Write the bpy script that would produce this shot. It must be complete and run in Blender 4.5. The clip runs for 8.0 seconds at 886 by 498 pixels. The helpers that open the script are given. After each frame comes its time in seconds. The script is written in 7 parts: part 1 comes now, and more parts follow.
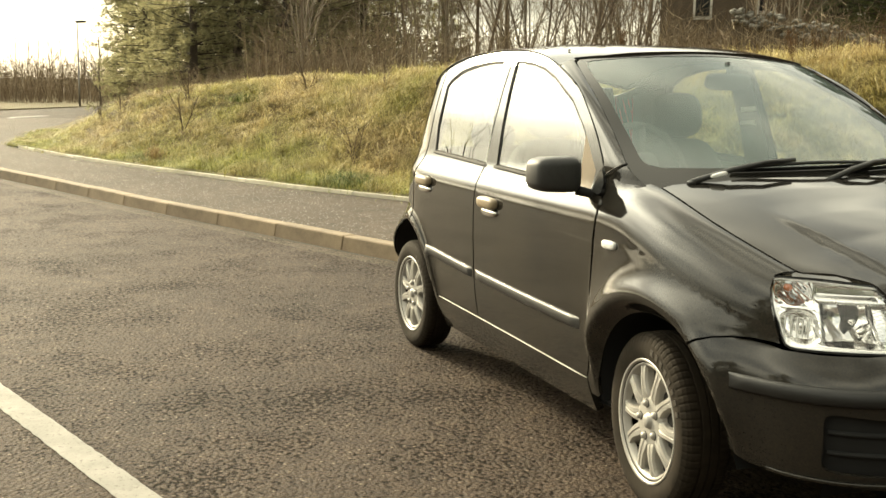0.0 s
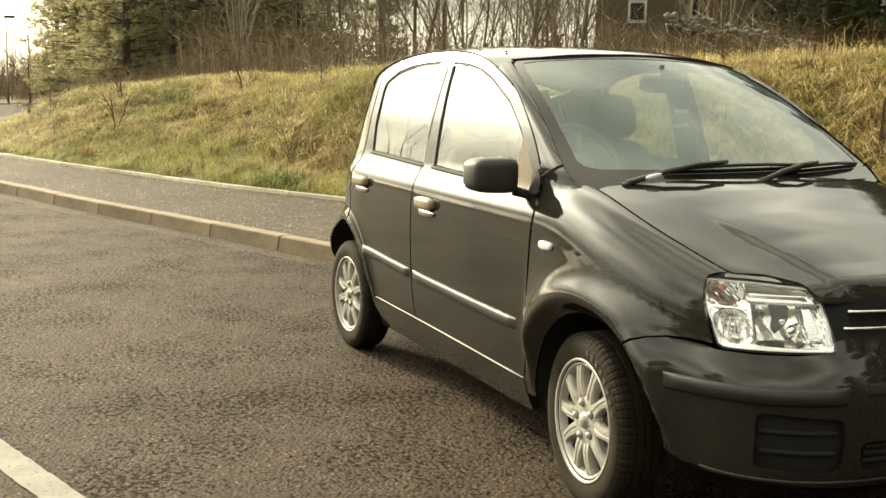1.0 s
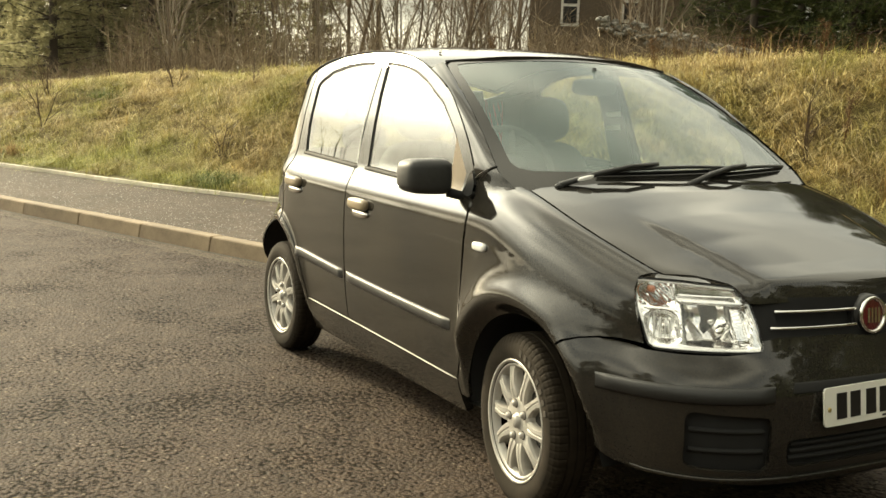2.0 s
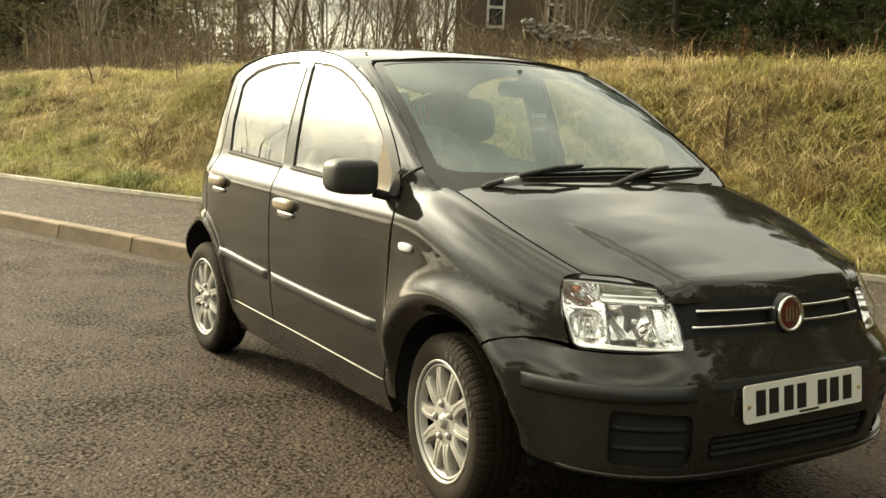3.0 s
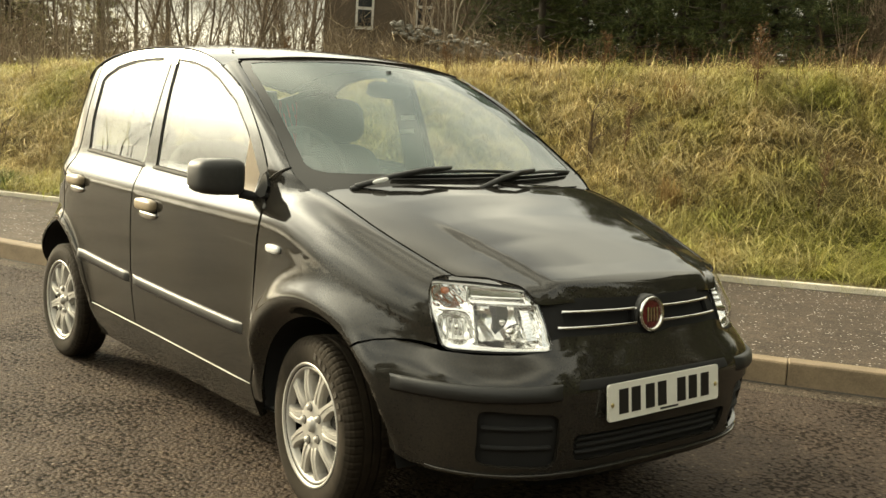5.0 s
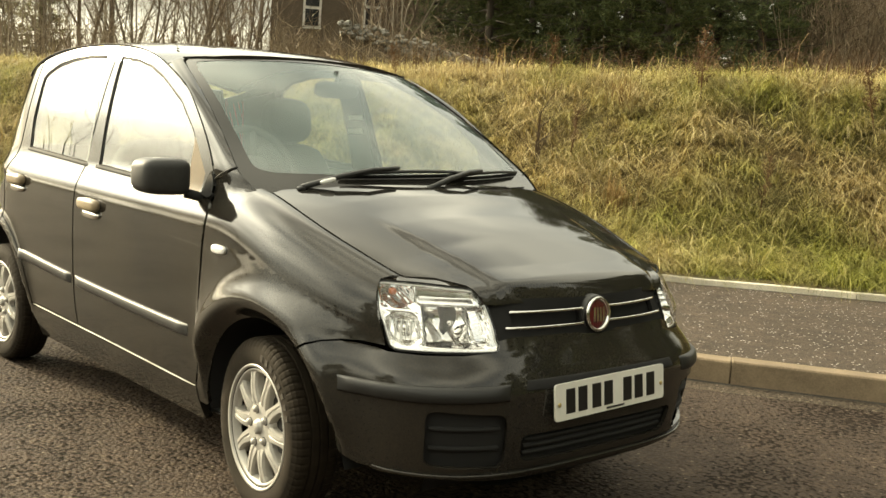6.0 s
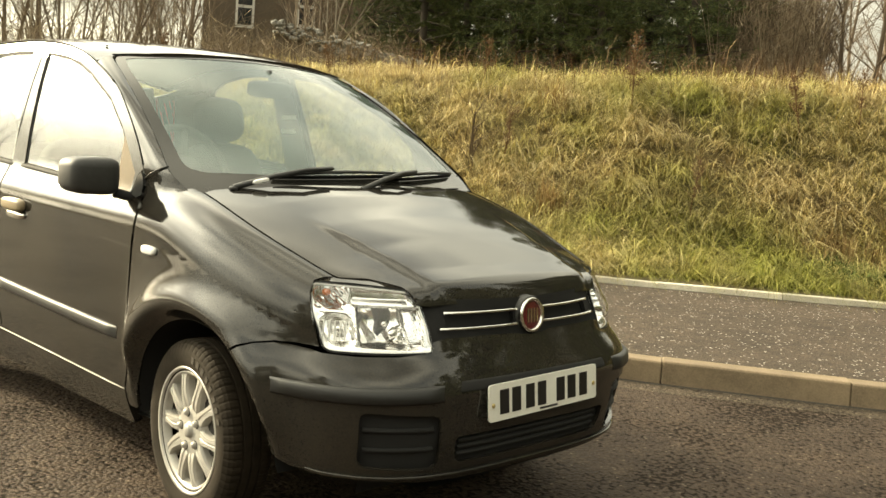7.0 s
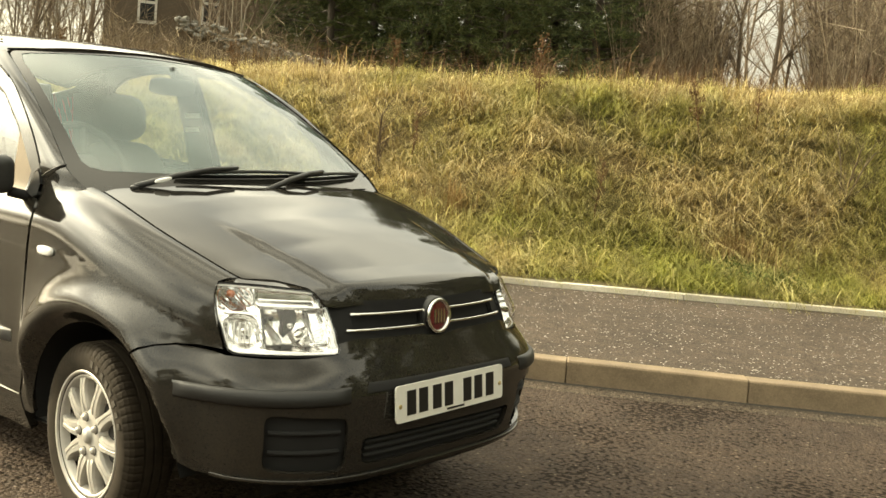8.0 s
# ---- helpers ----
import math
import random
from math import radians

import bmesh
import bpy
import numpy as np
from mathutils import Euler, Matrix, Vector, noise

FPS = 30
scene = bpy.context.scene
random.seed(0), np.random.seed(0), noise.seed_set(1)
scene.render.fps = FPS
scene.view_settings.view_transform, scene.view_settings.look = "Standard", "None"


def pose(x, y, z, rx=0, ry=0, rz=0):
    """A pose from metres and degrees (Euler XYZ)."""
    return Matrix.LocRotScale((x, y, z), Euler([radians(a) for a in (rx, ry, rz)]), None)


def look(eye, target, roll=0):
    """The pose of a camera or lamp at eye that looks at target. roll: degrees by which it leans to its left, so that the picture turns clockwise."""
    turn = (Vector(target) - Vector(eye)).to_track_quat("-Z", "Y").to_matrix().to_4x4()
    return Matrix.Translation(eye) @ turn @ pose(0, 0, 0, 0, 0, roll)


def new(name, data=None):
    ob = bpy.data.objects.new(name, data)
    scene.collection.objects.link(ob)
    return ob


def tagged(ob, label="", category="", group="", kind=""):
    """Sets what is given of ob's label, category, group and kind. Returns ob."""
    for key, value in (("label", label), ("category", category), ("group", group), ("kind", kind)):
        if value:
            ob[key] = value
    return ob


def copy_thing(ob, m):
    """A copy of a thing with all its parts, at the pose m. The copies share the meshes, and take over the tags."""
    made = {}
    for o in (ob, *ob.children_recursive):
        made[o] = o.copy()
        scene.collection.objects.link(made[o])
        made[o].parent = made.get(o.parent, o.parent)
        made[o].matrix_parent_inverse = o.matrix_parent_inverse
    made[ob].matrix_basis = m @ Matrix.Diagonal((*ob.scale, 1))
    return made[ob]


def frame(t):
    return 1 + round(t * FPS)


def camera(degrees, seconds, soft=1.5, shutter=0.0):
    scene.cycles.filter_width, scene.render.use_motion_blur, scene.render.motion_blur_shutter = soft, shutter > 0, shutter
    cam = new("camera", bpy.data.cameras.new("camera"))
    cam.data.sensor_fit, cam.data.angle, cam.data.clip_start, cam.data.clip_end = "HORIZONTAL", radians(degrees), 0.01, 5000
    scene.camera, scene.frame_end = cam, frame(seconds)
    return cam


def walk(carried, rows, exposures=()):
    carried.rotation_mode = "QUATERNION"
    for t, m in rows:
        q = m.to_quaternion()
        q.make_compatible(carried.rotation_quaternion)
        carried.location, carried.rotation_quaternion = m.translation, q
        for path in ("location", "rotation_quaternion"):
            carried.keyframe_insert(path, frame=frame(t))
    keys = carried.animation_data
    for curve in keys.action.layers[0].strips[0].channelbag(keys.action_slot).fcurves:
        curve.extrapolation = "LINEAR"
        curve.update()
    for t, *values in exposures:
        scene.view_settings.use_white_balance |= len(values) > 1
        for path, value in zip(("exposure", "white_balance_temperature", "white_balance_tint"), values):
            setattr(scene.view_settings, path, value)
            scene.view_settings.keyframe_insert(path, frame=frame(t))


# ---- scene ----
cam = camera(44.85, 8.0, soft=1.5)
# a slow pan on a tripod, the lens a hand's width beside the axis: t, x, y, z, rx, ry, rz
PATH = [
    (0.0, 4.062, -2.603, 1.364, 81.274, -0.937, 68.855),
    (0.5, 4.059, -2.602, 1.364, 81.314, -1.169, 67.454),
    (1.0, 4.056, -2.601, 1.363, 81.370, -1.502, 65.546),
    (1.5, 4.054, -2.600, 1.363, 81.444, -1.795, 63.887),
    (3.0, 4.046, -2.595, 1.361, 81.737, -2.626, 58.169),
    (3.5, 4.043, -2.594, 1.361, 81.833, -2.855, 56.528),
    (4.0, 4.041, -2.593, 1.361, 81.927, -3.110, 55.027),
    (4.5, 4.039, -2.591, 1.360, 82.066, -3.401, 53.045),
    (5.0, 4.036, -2.589, 1.360, 82.194, -3.641, 51.232),
    (6.5, 4.031, -2.585, 1.359, 82.538, -4.260, 46.987),
    (7.0, 4.028, -2.583, 1.358, 82.731, -4.560, 44.979),
    (7.5, 4.025, -2.579, 1.358, 82.968, -4.908, 42.303),
    (8.0, 4.023, -2.577, 1.357, 83.195, -5.218, 40.056),
]
EXPOSURE = 0.77
walk(cam, [(t, pose(*p)) for t, *p in PATH], [(0.0, EXPOSURE - 0.12, 7600, 1), (3.5, EXPOSURE - 0.20, 7600, 1), (5.0, EXPOSURE - 0.14, 7600, 1), (8.0, EXPOSURE + 0.29, 7800, 1)])

# ---- world and sun ----
SUN_HEADING = Vector((-0.96, -0.28))      # where the low sun stands, over the road behind the car
SUN_HEIGHT = 20.0
world = bpy.data.worlds.new("sky")
scene.world = world
world.use_nodes = True
wn, wl = world.node_tree.nodes, world.node_tree.links
wn.clear()
sky = wn.new("ShaderNodeTexSky")
sky.sky_type, sky.sun_disc = "NISHITA", False
sky.sun_elevation = radians(SUN_HEIGHT)
sky.sun_rotation = math.atan2(SUN_HEADING.x, SUN_HEADING.y)
sky.dust_density, sky.air_density = 2.0, 1.0
coord = wn.new("ShaderNodeTexCoord")
stretch = wn.new("ShaderNodeMapping")
stretch.inputs["Scale"].default_value = (1.0, 1.0, 2.2)
stretch.inputs["Rotation"].default_value = (0.1, 0.05, 0.6)
cloud = wn.new("ShaderNodeTexNoise")
cloud.inputs["Scale"].default_value, cloud.inputs["Detail"].default_value, cloud.inputs["Roughness"].default_value = 1.7, 3.0, 0.45
cover = wn.new("ShaderNodeMapRange")
for k, v in (("From Min", 0.36), ("From Max", 0.62), ("To Min", 0.58), ("To Max", 0.97)):
    cover.inputs[k].default_value = v
grey = wn.new("ShaderNodeMix")
grey.data_type = "RGBA"
grey.blend_type = "MIX"
# high thin cloud, pale all over and whiter where it thickens
tone = wn.new("ShaderNodeValToRGB")
for el, (p, c) in zip(tone.color_ramp.elements, ((0.36, (7.5, 7.5, 7.3, 1)), (0.66, (13.5, 13.2, 12.5, 1)))):
    el.position, el.color = p, c
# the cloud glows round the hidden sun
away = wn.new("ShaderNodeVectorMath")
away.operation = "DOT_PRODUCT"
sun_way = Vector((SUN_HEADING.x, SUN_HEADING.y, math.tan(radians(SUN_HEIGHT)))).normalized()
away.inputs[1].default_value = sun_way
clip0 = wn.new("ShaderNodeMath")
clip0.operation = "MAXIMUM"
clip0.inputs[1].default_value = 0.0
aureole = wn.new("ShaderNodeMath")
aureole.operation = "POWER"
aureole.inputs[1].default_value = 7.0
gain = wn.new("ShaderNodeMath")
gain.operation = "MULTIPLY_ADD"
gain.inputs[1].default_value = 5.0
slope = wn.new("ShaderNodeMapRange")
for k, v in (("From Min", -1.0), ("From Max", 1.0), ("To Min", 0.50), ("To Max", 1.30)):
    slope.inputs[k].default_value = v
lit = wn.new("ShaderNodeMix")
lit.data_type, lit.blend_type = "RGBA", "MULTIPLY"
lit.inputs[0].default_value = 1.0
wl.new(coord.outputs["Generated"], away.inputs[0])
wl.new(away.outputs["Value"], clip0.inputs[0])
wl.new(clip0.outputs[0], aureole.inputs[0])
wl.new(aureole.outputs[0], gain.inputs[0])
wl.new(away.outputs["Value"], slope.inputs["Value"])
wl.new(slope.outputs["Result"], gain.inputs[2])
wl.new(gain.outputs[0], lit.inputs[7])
back = wn.new("ShaderNodeBackground")
back.inputs["Strength"].default_value = 0.115
wout = wn.new("ShaderNodeOutputWorld")
wl.new(coord.outputs["Generated"], stretch.inputs["Vector"])
wl.new(stretch.outputs["Vector"], cloud.inputs["Vector"])
wl.new(cloud.outputs["Fac"], cover.inputs["Value"])
wl.new(cloud.outputs["Fac"], tone.inputs["Fac"])
wl.new(cover.outputs["Result"], grey.inputs[0])
wl.new(sky.outputs["Color"], grey.inputs[6])
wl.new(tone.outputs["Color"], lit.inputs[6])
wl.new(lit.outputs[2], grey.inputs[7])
# a low bank of grey cloud over the horizon
height = wn.new("ShaderNodeSeparateXYZ")
wl.new(coord.outputs["Generated"], height.inputs[0])
ragged = wn.new("ShaderNodeMath")
ragged.operation = "MULTIPLY_ADD"
ragged.inputs[1].default_value = 0.10
wl.new(cloud.outputs["Fac"], ragged.inputs[0])
wl.new(height.outputs["Z"], ragged.inputs[2])
bankc = wn.new("ShaderNodeValToRGB")
stops = ((0.085, 0.85), (0.11, 0.40), (0.14, 0.34), (0.165, 0.50), (0.18, 0.42), (0.215, 0.62), (0.27, 0.95), (0.45, 1.2), (0.66, 1.40), (0.84, 1.2), (0.895, 0.66), (0.94, 0.66), (1.0, 0.95))
while len(bankc.color_ramp.elements) < len(stops):
    bankc.color_ramp.elements.new(0.5)
for el, (p, c) in zip(bankc.color_ramp.elements, stops):
    el.position, el.color = p, (c, c * 0.99, c * 0.95, 1)
wl.new(ragged.outputs[0], bankc.inputs["Fac"])
banked = wn.new("ShaderNodeMix")
banked.data_type, banked.blend_type = "RGBA", "MULTIPLY"
banked.inputs[0].default_value = 1.0
wl.new(grey.outputs[2], banked.inputs[6])
wl.new(bankc.outputs["Color"], banked.inputs[7])
wl.new(banked.outputs[2], back.inputs["Color"])
wl.new(back.outputs["Background"], wout.inputs["Surface"])

sun = new("sun", bpy.data.lights.new("sun", "SUN"))
sun.data.energy, sun.data.angle, sun.data.color = 3.9, radians(7), (1.0, 0.86, 0.66)
toward = Vector((SUN_HEADING.x, SUN_HEADING.y, math.tan(radians(SUN_HEIGHT)) * SUN_HEADING.length))
sun.matrix_world = look(toward * 50, (0, 0, 0))

# ---- materials ----
def nodes_of(name):
    m = bpy.data.materials.new(name)
    m.use_nodes = True
    return m, m.node_tree.nodes, m.node_tree.links, m.node_tree.nodes["Principled BSDF"]


def ramp_of(n, stops):
    r = n.new("ShaderNodeValToRGB")
    e = r.color_ramp.elements
    while len(e) < len(stops):
        e.new(0.5)
    for el, (p, c) in zip(e, stops):
        el.position, el.color = p, (*c, 1)
    return r


def noise_of(n, l, scale, detail=4.0, rough=0.55, vec=None):
    t = n.new("ShaderNodeTexNoise")
    t.inputs["Scale"].default_value, t.inputs["Detail"].default_value, t.inputs["Roughness"].default_value = scale, detail, rough
    if vec:
        l.new(vec, t.inputs["Vector"])
    return t


def place_of(n, kind="Object"):
    return n.new("ShaderNodeTexCoord").outputs[kind]


def mixed(n, l, fac, a, b, how="MIX"):
    m = n.new("ShaderNodeMix")
    m.data_type, m.blend_type = "RGBA", how
    for s, v in ((m.inputs[0], fac), (m.inputs[6], a), (m.inputs[7], b)):
        if isinstance(v, (int, float)):
            s.default_value = v
        elif isinstance(v, tuple):
            s.default_value = (*v, 1)
        else:
            l.new(v, s)
    return m.outputs[2]


def bumped(n, l, bsdf, height, strength, dist):
    b = n.new("ShaderNodeBump")
    b.inputs["Strength"].default_value, b.inputs["Distance"].default_value = strength, dist
    l.new(height, b.inputs["Height"])
    l.new(b.outputs["Normal"], bsdf.inputs["Normal"])
    return b


def plain(name, colour, rough=0.5, metal=0.0, grain=0.08, scale=30.0, coat=0.0, bump=0.0):
    """A surface of one colour with a little wear in tone and gloss."""
    m, n, l, b = nodes_of(name)
    v = place_of(n)
    t = noise_of(n, l, scale, 5, 0.6, v)
    s = noise_of(n, l, scale * 0.12, 3, 0.5, v)
    dark, light = tuple(c * (1 - grain) for c in colour), tuple(min(1, c * (1 + grain)) for c in colour)
    r = ramp_of(n, [(0.3, dark), (0.7, light)])
    l.new(t.outputs["Fac"], r.inputs["Fac"])
    l.new(mixed(n, l, s.outputs["Fac"], r.outputs["Color"], dark), b.inputs["Base Color"])
    rr = n.new("ShaderNodeMapRange")
    rr.inputs["To Min"].default_value, rr.inputs["To Max"].default_value = rough * 0.85, min(1, rough * 1.15)
    l.new(s.outputs["Fac"], rr.inputs["Value"])
    l.new(rr.outputs["Result"], b.inputs["Roughness"])
    b.inputs["Metallic"].default_value = metal
    b.inputs["Coat Weight"].default_value = coat
    b.inputs["Coat Roughness"].default_value = 0.04
    if bump:
        bumped(n, l, b, t.outputs["Fac"], 0.5, bump)
    return m


def asphalt(name, tone, chips, chip_amount, stones, floor):
    """Worn bitumen with stone chippings."""
    m, n, l, b = nodes_of(name)
    v = place_of(n)
    big = noise_of(n, l, 0.55, 4, 0.6, v)
    mid = noise_of(n, l, 7, 4, 0.6, v)
    vor = n.new("ShaderNodeTexVoronoi")
    vor.inputs["Scale"].default_value = stones
    l.new(v, vor.inputs["Vector"])
    base = ramp_of(n, [(0.25, tuple(c * 0.72 for c in tone)), (0.75, tuple(c * 1.3 for c in tone))])
    l.new(big.outputs["Fac"], base.inputs["Fac"])
    c1 = mixed(n, l, 0.55, base.outputs["Color"], ramp_link(n, l, mid.outputs["Fac"], [(0.3, (0.55, 0.55, 0.55)), (0.7, (1.35, 1.33, 1.3))]), "MULTIPLY")
    stone = ramp_link(n, l, vor.outputs["Distance"], [(0.32, (1, 1, 1)), (0.46, (0, 0, 0))])
    tint = n.new("ShaderNodeSeparateColor")
    l.new(vor.outputs["Color"], tint.inputs["Color"])
    pick = n.new("ShaderNodeMath")
    pick.operation = "GREATER_THAN"
    pick.inputs[1].default_value = 1 - chip_amount
    l.new(tint.outputs["Red"], pick.inputs[0])
    hit = n.new("ShaderNodeMath")
    hit.operation = "MULTIPLY"
    l.new(pick.outputs[0], hit.inputs[0])
    l.new(stone, hit.inputs[1])
    grit = noise_of(n, l, 40, 5, 0.75, v)
    # each stone has a tone of its own and a dark joint of bitumen round it
    c2 = mixed(n, l, 0.5, c1, ramp_link(n, l, tint.outputs["Green"], [(0.0, (0.66, 0.655, 0.65)), (0.55, (0.97, 0.97, 0.965)), (1.0, (1.38, 1.37, 1.36))]), "MULTIPLY")
    c2 = mixed(n, l, 0.45, c2, ramp_link(n, l, vor.outputs["Distance"], [(0.35, (1.1, 1.1, 1.1)), (0.62, (0.45, 0.44, 0.43))]), "MULTIPLY")
    c3 = mixed(n, l, 0.4, c2, ramp_link(n, l, grit.outputs["Fac"], [(0.34, (0.45, 0.44, 0.43)), (0.56, (1.2, 1.19, 1.17))]), "MULTIPLY")
    # pits where chippings have come away
    pits = noise_of(n, l, 40, 2, 0.5, v)
    lost = noise_of(n, l, 1.5, 4, 0.62, v)      # they have come away in patches
    pit = n.new("ShaderNodeMath")
    pit.operation = "MULTIPLY_ADD"
    pit.inputs[1].default_value = 0.75
    l.new(lost.outputs["Fac"], pit.inputs[0])
    l.new(pits.outputs["Fac"], pit.inputs[2])
    hollow = ramp_link(n, l, pit.outputs[0], [(0.75, (floor, floor, floor)), (0.83, (1.0, 1.0, 1.0))])
    c3 = mixed(n, l, 0.9, c3, hollow, "MULTIPLY")
    c3 = mixed(n, l, hit.outputs[0], c3, chips)
    l.new(c3, b.inputs["Base Color"])
    b.inputs["Roughness"].default_value = 0.78
    gloss = n.new("ShaderNodeMath")
    gloss.operation = "MULTIPLY"
    gloss.inputs[1].default_value = 0.16
    l.new(hollow, gloss.inputs[0])
    l.new(gloss.outputs[0], b.inputs["Specular IOR Level"])
    add = n.new("ShaderNodeMath")
    add.operation = "SUBTRACT"
    l.new(grit.outputs["Fac"], add.inputs[0])
    l.new(vor.outputs["Distance"], add.inputs[1])
    deep = n.new("ShaderNodeMath")
    deep.operation = "MULTIPLY_ADD"
    deep.inputs[1].default_value = 0.35
    l.new(hollow, deep.inputs[0])
    l.new(add.outputs[0], deep.inputs[2])
    bumped(n, l, b, deep.outputs[0], 1.0, 0.008)
    return m


def ramp_link(n, l, value, stops):
    r = ramp_of(n, stops)
    l.new(value, r.inputs["Fac"])
    return r.outputs["Color"]


M_ROAD = asphalt("road_asphalt", (0.0555, 0.0395, 0.0288), (0.14, 0.113, 0.087), 0.035, 62, 0.32)
M_CHANNEL = asphalt("dusty_channel", (0.078, 0.062, 0.046), (0.22, 0.19, 0.15), 0.05, 66, 0.6)
M_PATH = asphalt("path_asphalt", (0.073, 0.0565, 0.0435), (0.50, 0.475, 0.43), 0.065, 66, 0.88)


def concrete(name, tone):
    m, n, l, b = nodes_of(name)
    v = place_of(n)
    info = n.new("ShaderNodeObjectInfo")
    big, fine = noise_of(n, l, 3.5, 5, 0.6, v), noise_of(n, l, 90, 3, 0.7, v)
    c = mixed(n, l, 0.7, ramp_link(n, l, info.outputs["Random"], [(0, tuple(t * 0.85 for t in tone)), (1, tuple(t * 1.15 for t in tone))]),
              ramp_link(n, l, big.outputs["Fac"], [(0.3, (0.55, 0.53, 0.5)), (0.65, (1.2, 1.18, 1.15))]), "MULTIPLY")
    c = mixed(n, l, 0.5, c, ramp_link(n, l, fine.outputs["Fac"], [(0.3, (0.6, 0.6, 0.6)), (0.7, (1.25, 1.25, 1.25))]), "MULTIPLY")
    l.new(c, b.inputs["Base Color"])
    b.inputs["Roughness"].default_value = 0.85
    bumped(n, l, b, fine.outputs["Fac"], 0.5, 0.003)
    return m


M_KERB = concrete("kerb_concrete", (0.19, 0.143, 0.092))
M_EDGING = concrete("edging_concrete", (0.74, 0.69, 0.58))


def paint_line():
    m, n, l, b = nodes_of("road_paint")
    v = place_of(n)
    t = noise_of(n, l, 60, 4, 0.7, v)
    s = noise_of(n, l, 6, 4, 0.6, v)
    c = mixed(n, l, ramp_link(n, l, t.outputs["Fac"], [(0.33, (1, 1, 1)), (0.43, (0, 0, 0))]),
              ramp_link(n, l, s.outputs["Fac"], [(0.3, (0.19, 0.183, 0.165)), (0.7, (0.27, 0.258, 0.232))]), (0.12, 0.11, 0.10))
    l.new(c, b.inputs["Base Color"])
    b.inputs["Roughness"].default_value = 0.8
    b.inputs["Specular IOR Level"].default_value = 0.2
    bumped(n, l, b, t.outputs["Fac"], 0.6, 0.003)
    return m


M_LINE = paint_line()


def grass_blade():
    """Long winter grass: straw, olive and green, blade by blade, in patches."""
    m, n, l, b = nodes_of("long_grass")
    geo = n.new("ShaderNodeNewGeometry")
    v = place_of(n)
    patch, wide = noise_of(n, l, 1.1, 4, 0.6, v), noise_of(n, l, 0.35, 3, 0.5, v)
    straw = ramp_link(n, l, geo.outputs["Random Per Island"], [(0.0, (0.165, 0.119, 0.052)), (0.3, (0.35, 0.27, 0.115)), (0.6, (0.525, 0.423, 0.20)), (0.88, (0.69, 0.588, 0.335)), (1.0, (0.80, 0.70, 0.455))])
    green = ramp_link(n, l, geo.outputs["Random Per Island"], [(0.0, (0.115, 0.125, 0.022)), (0.5, (0.255, 0.27, 0.055)), (1.0, (0.43, 0.41, 0.115))])
    sep = n.new("ShaderNodeSeparateXYZ")
    l.new(v, sep.inputs["Vector"])
    low = n.new("ShaderNodeMapRange")
    for k, val in (("From Min", 0.1), ("From Max", 0.85), ("To Min", 0.17), ("To Max", 0.0)):
        low.inputs[k].default_value = val
    l.new(sep.outputs["Z"], low.inputs["Value"])
    a1 = n.new("ShaderNodeMath")
    a1.operation = "ADD"
    l.new(patch.outputs["Fac"], a1.inputs[0])
    l.new(low.outputs["Result"], a1.inputs[1])
    a2 = n.new("ShaderNodeMath")
    a2.operation = "MULTIPLY_ADD"
    a2.inputs[1].default_value = 0.5
    l.new(wide.outputs["Fac"], a2.inputs[0])
    l.new(a1.outputs[0], a2.inputs[2])
    fac = ramp_link(n, l, a2.outputs[0], [(0.652, (0, 0, 0)), (0.945, (0.93, 0.93, 0.93))])
    clump = noise_of(n, l, 4.5, 4, 0.65, v)
    both_tones = mixed(n, l, 0.8, mixed(n, l, fac, straw, green), ramp_link(n, l, clump.outputs["Fac"], [(0.34, (0.50, 0.47, 0.42)), (0.64, (1.44, 1.43, 1.40))]), "MULTIPLY")
    l.new(both_tones, b.inputs["Base Color"])
    b.inputs["Roughness"].default_value = 0.6
    b.inputs["Specular IOR Level"].default_value = 0.25
    # thin blades let some light through
    thin, both = n.new("ShaderNodeBsdfTranslucent"), n.new("ShaderNodeMixShader")
    l.new(b.inputs["Base Color"].links[0].from_socket, thin.inputs["Color"])
    both.inputs[0].default_value = 0.35
    l.new(b.outputs[0], both.inputs[1])
    l.new(thin.outputs[0], both.inputs[2])
    l.new(both.outputs[0], n["Material Output"].inputs["Surface"])
    return m


M_GRASS = grass_blade()


def turf():
    m, n, l, b = nodes_of("turf_soil")
    v = place_of(n)
    p, f = noise_of(n, l, 1.1, 4, 0.6, v), noise_of(n, l, 25, 5, 0.7, v)
    c = mixed(n, l, 0.6, ramp_link(n, l, p.outputs["Fac"], [(0.35, (0.145, 0.105, 0.048)), (0.62, (0.105, 0.092, 0.032))]),
              ramp_link(n, l, f.outputs["Fac"], [(0.3, (0.4, 0.4, 0.4)), (0.7, (1.4, 1.35, 1.2))]), "MULTIPLY")
    l.new(c, b.inputs["Base Color"])
    b.inputs["Roughness"].default_value = 0.9
    bumped(n, l, b, f.outputs["Fac"], 1.0, 0.05)
    return m


M_TURF = turf()


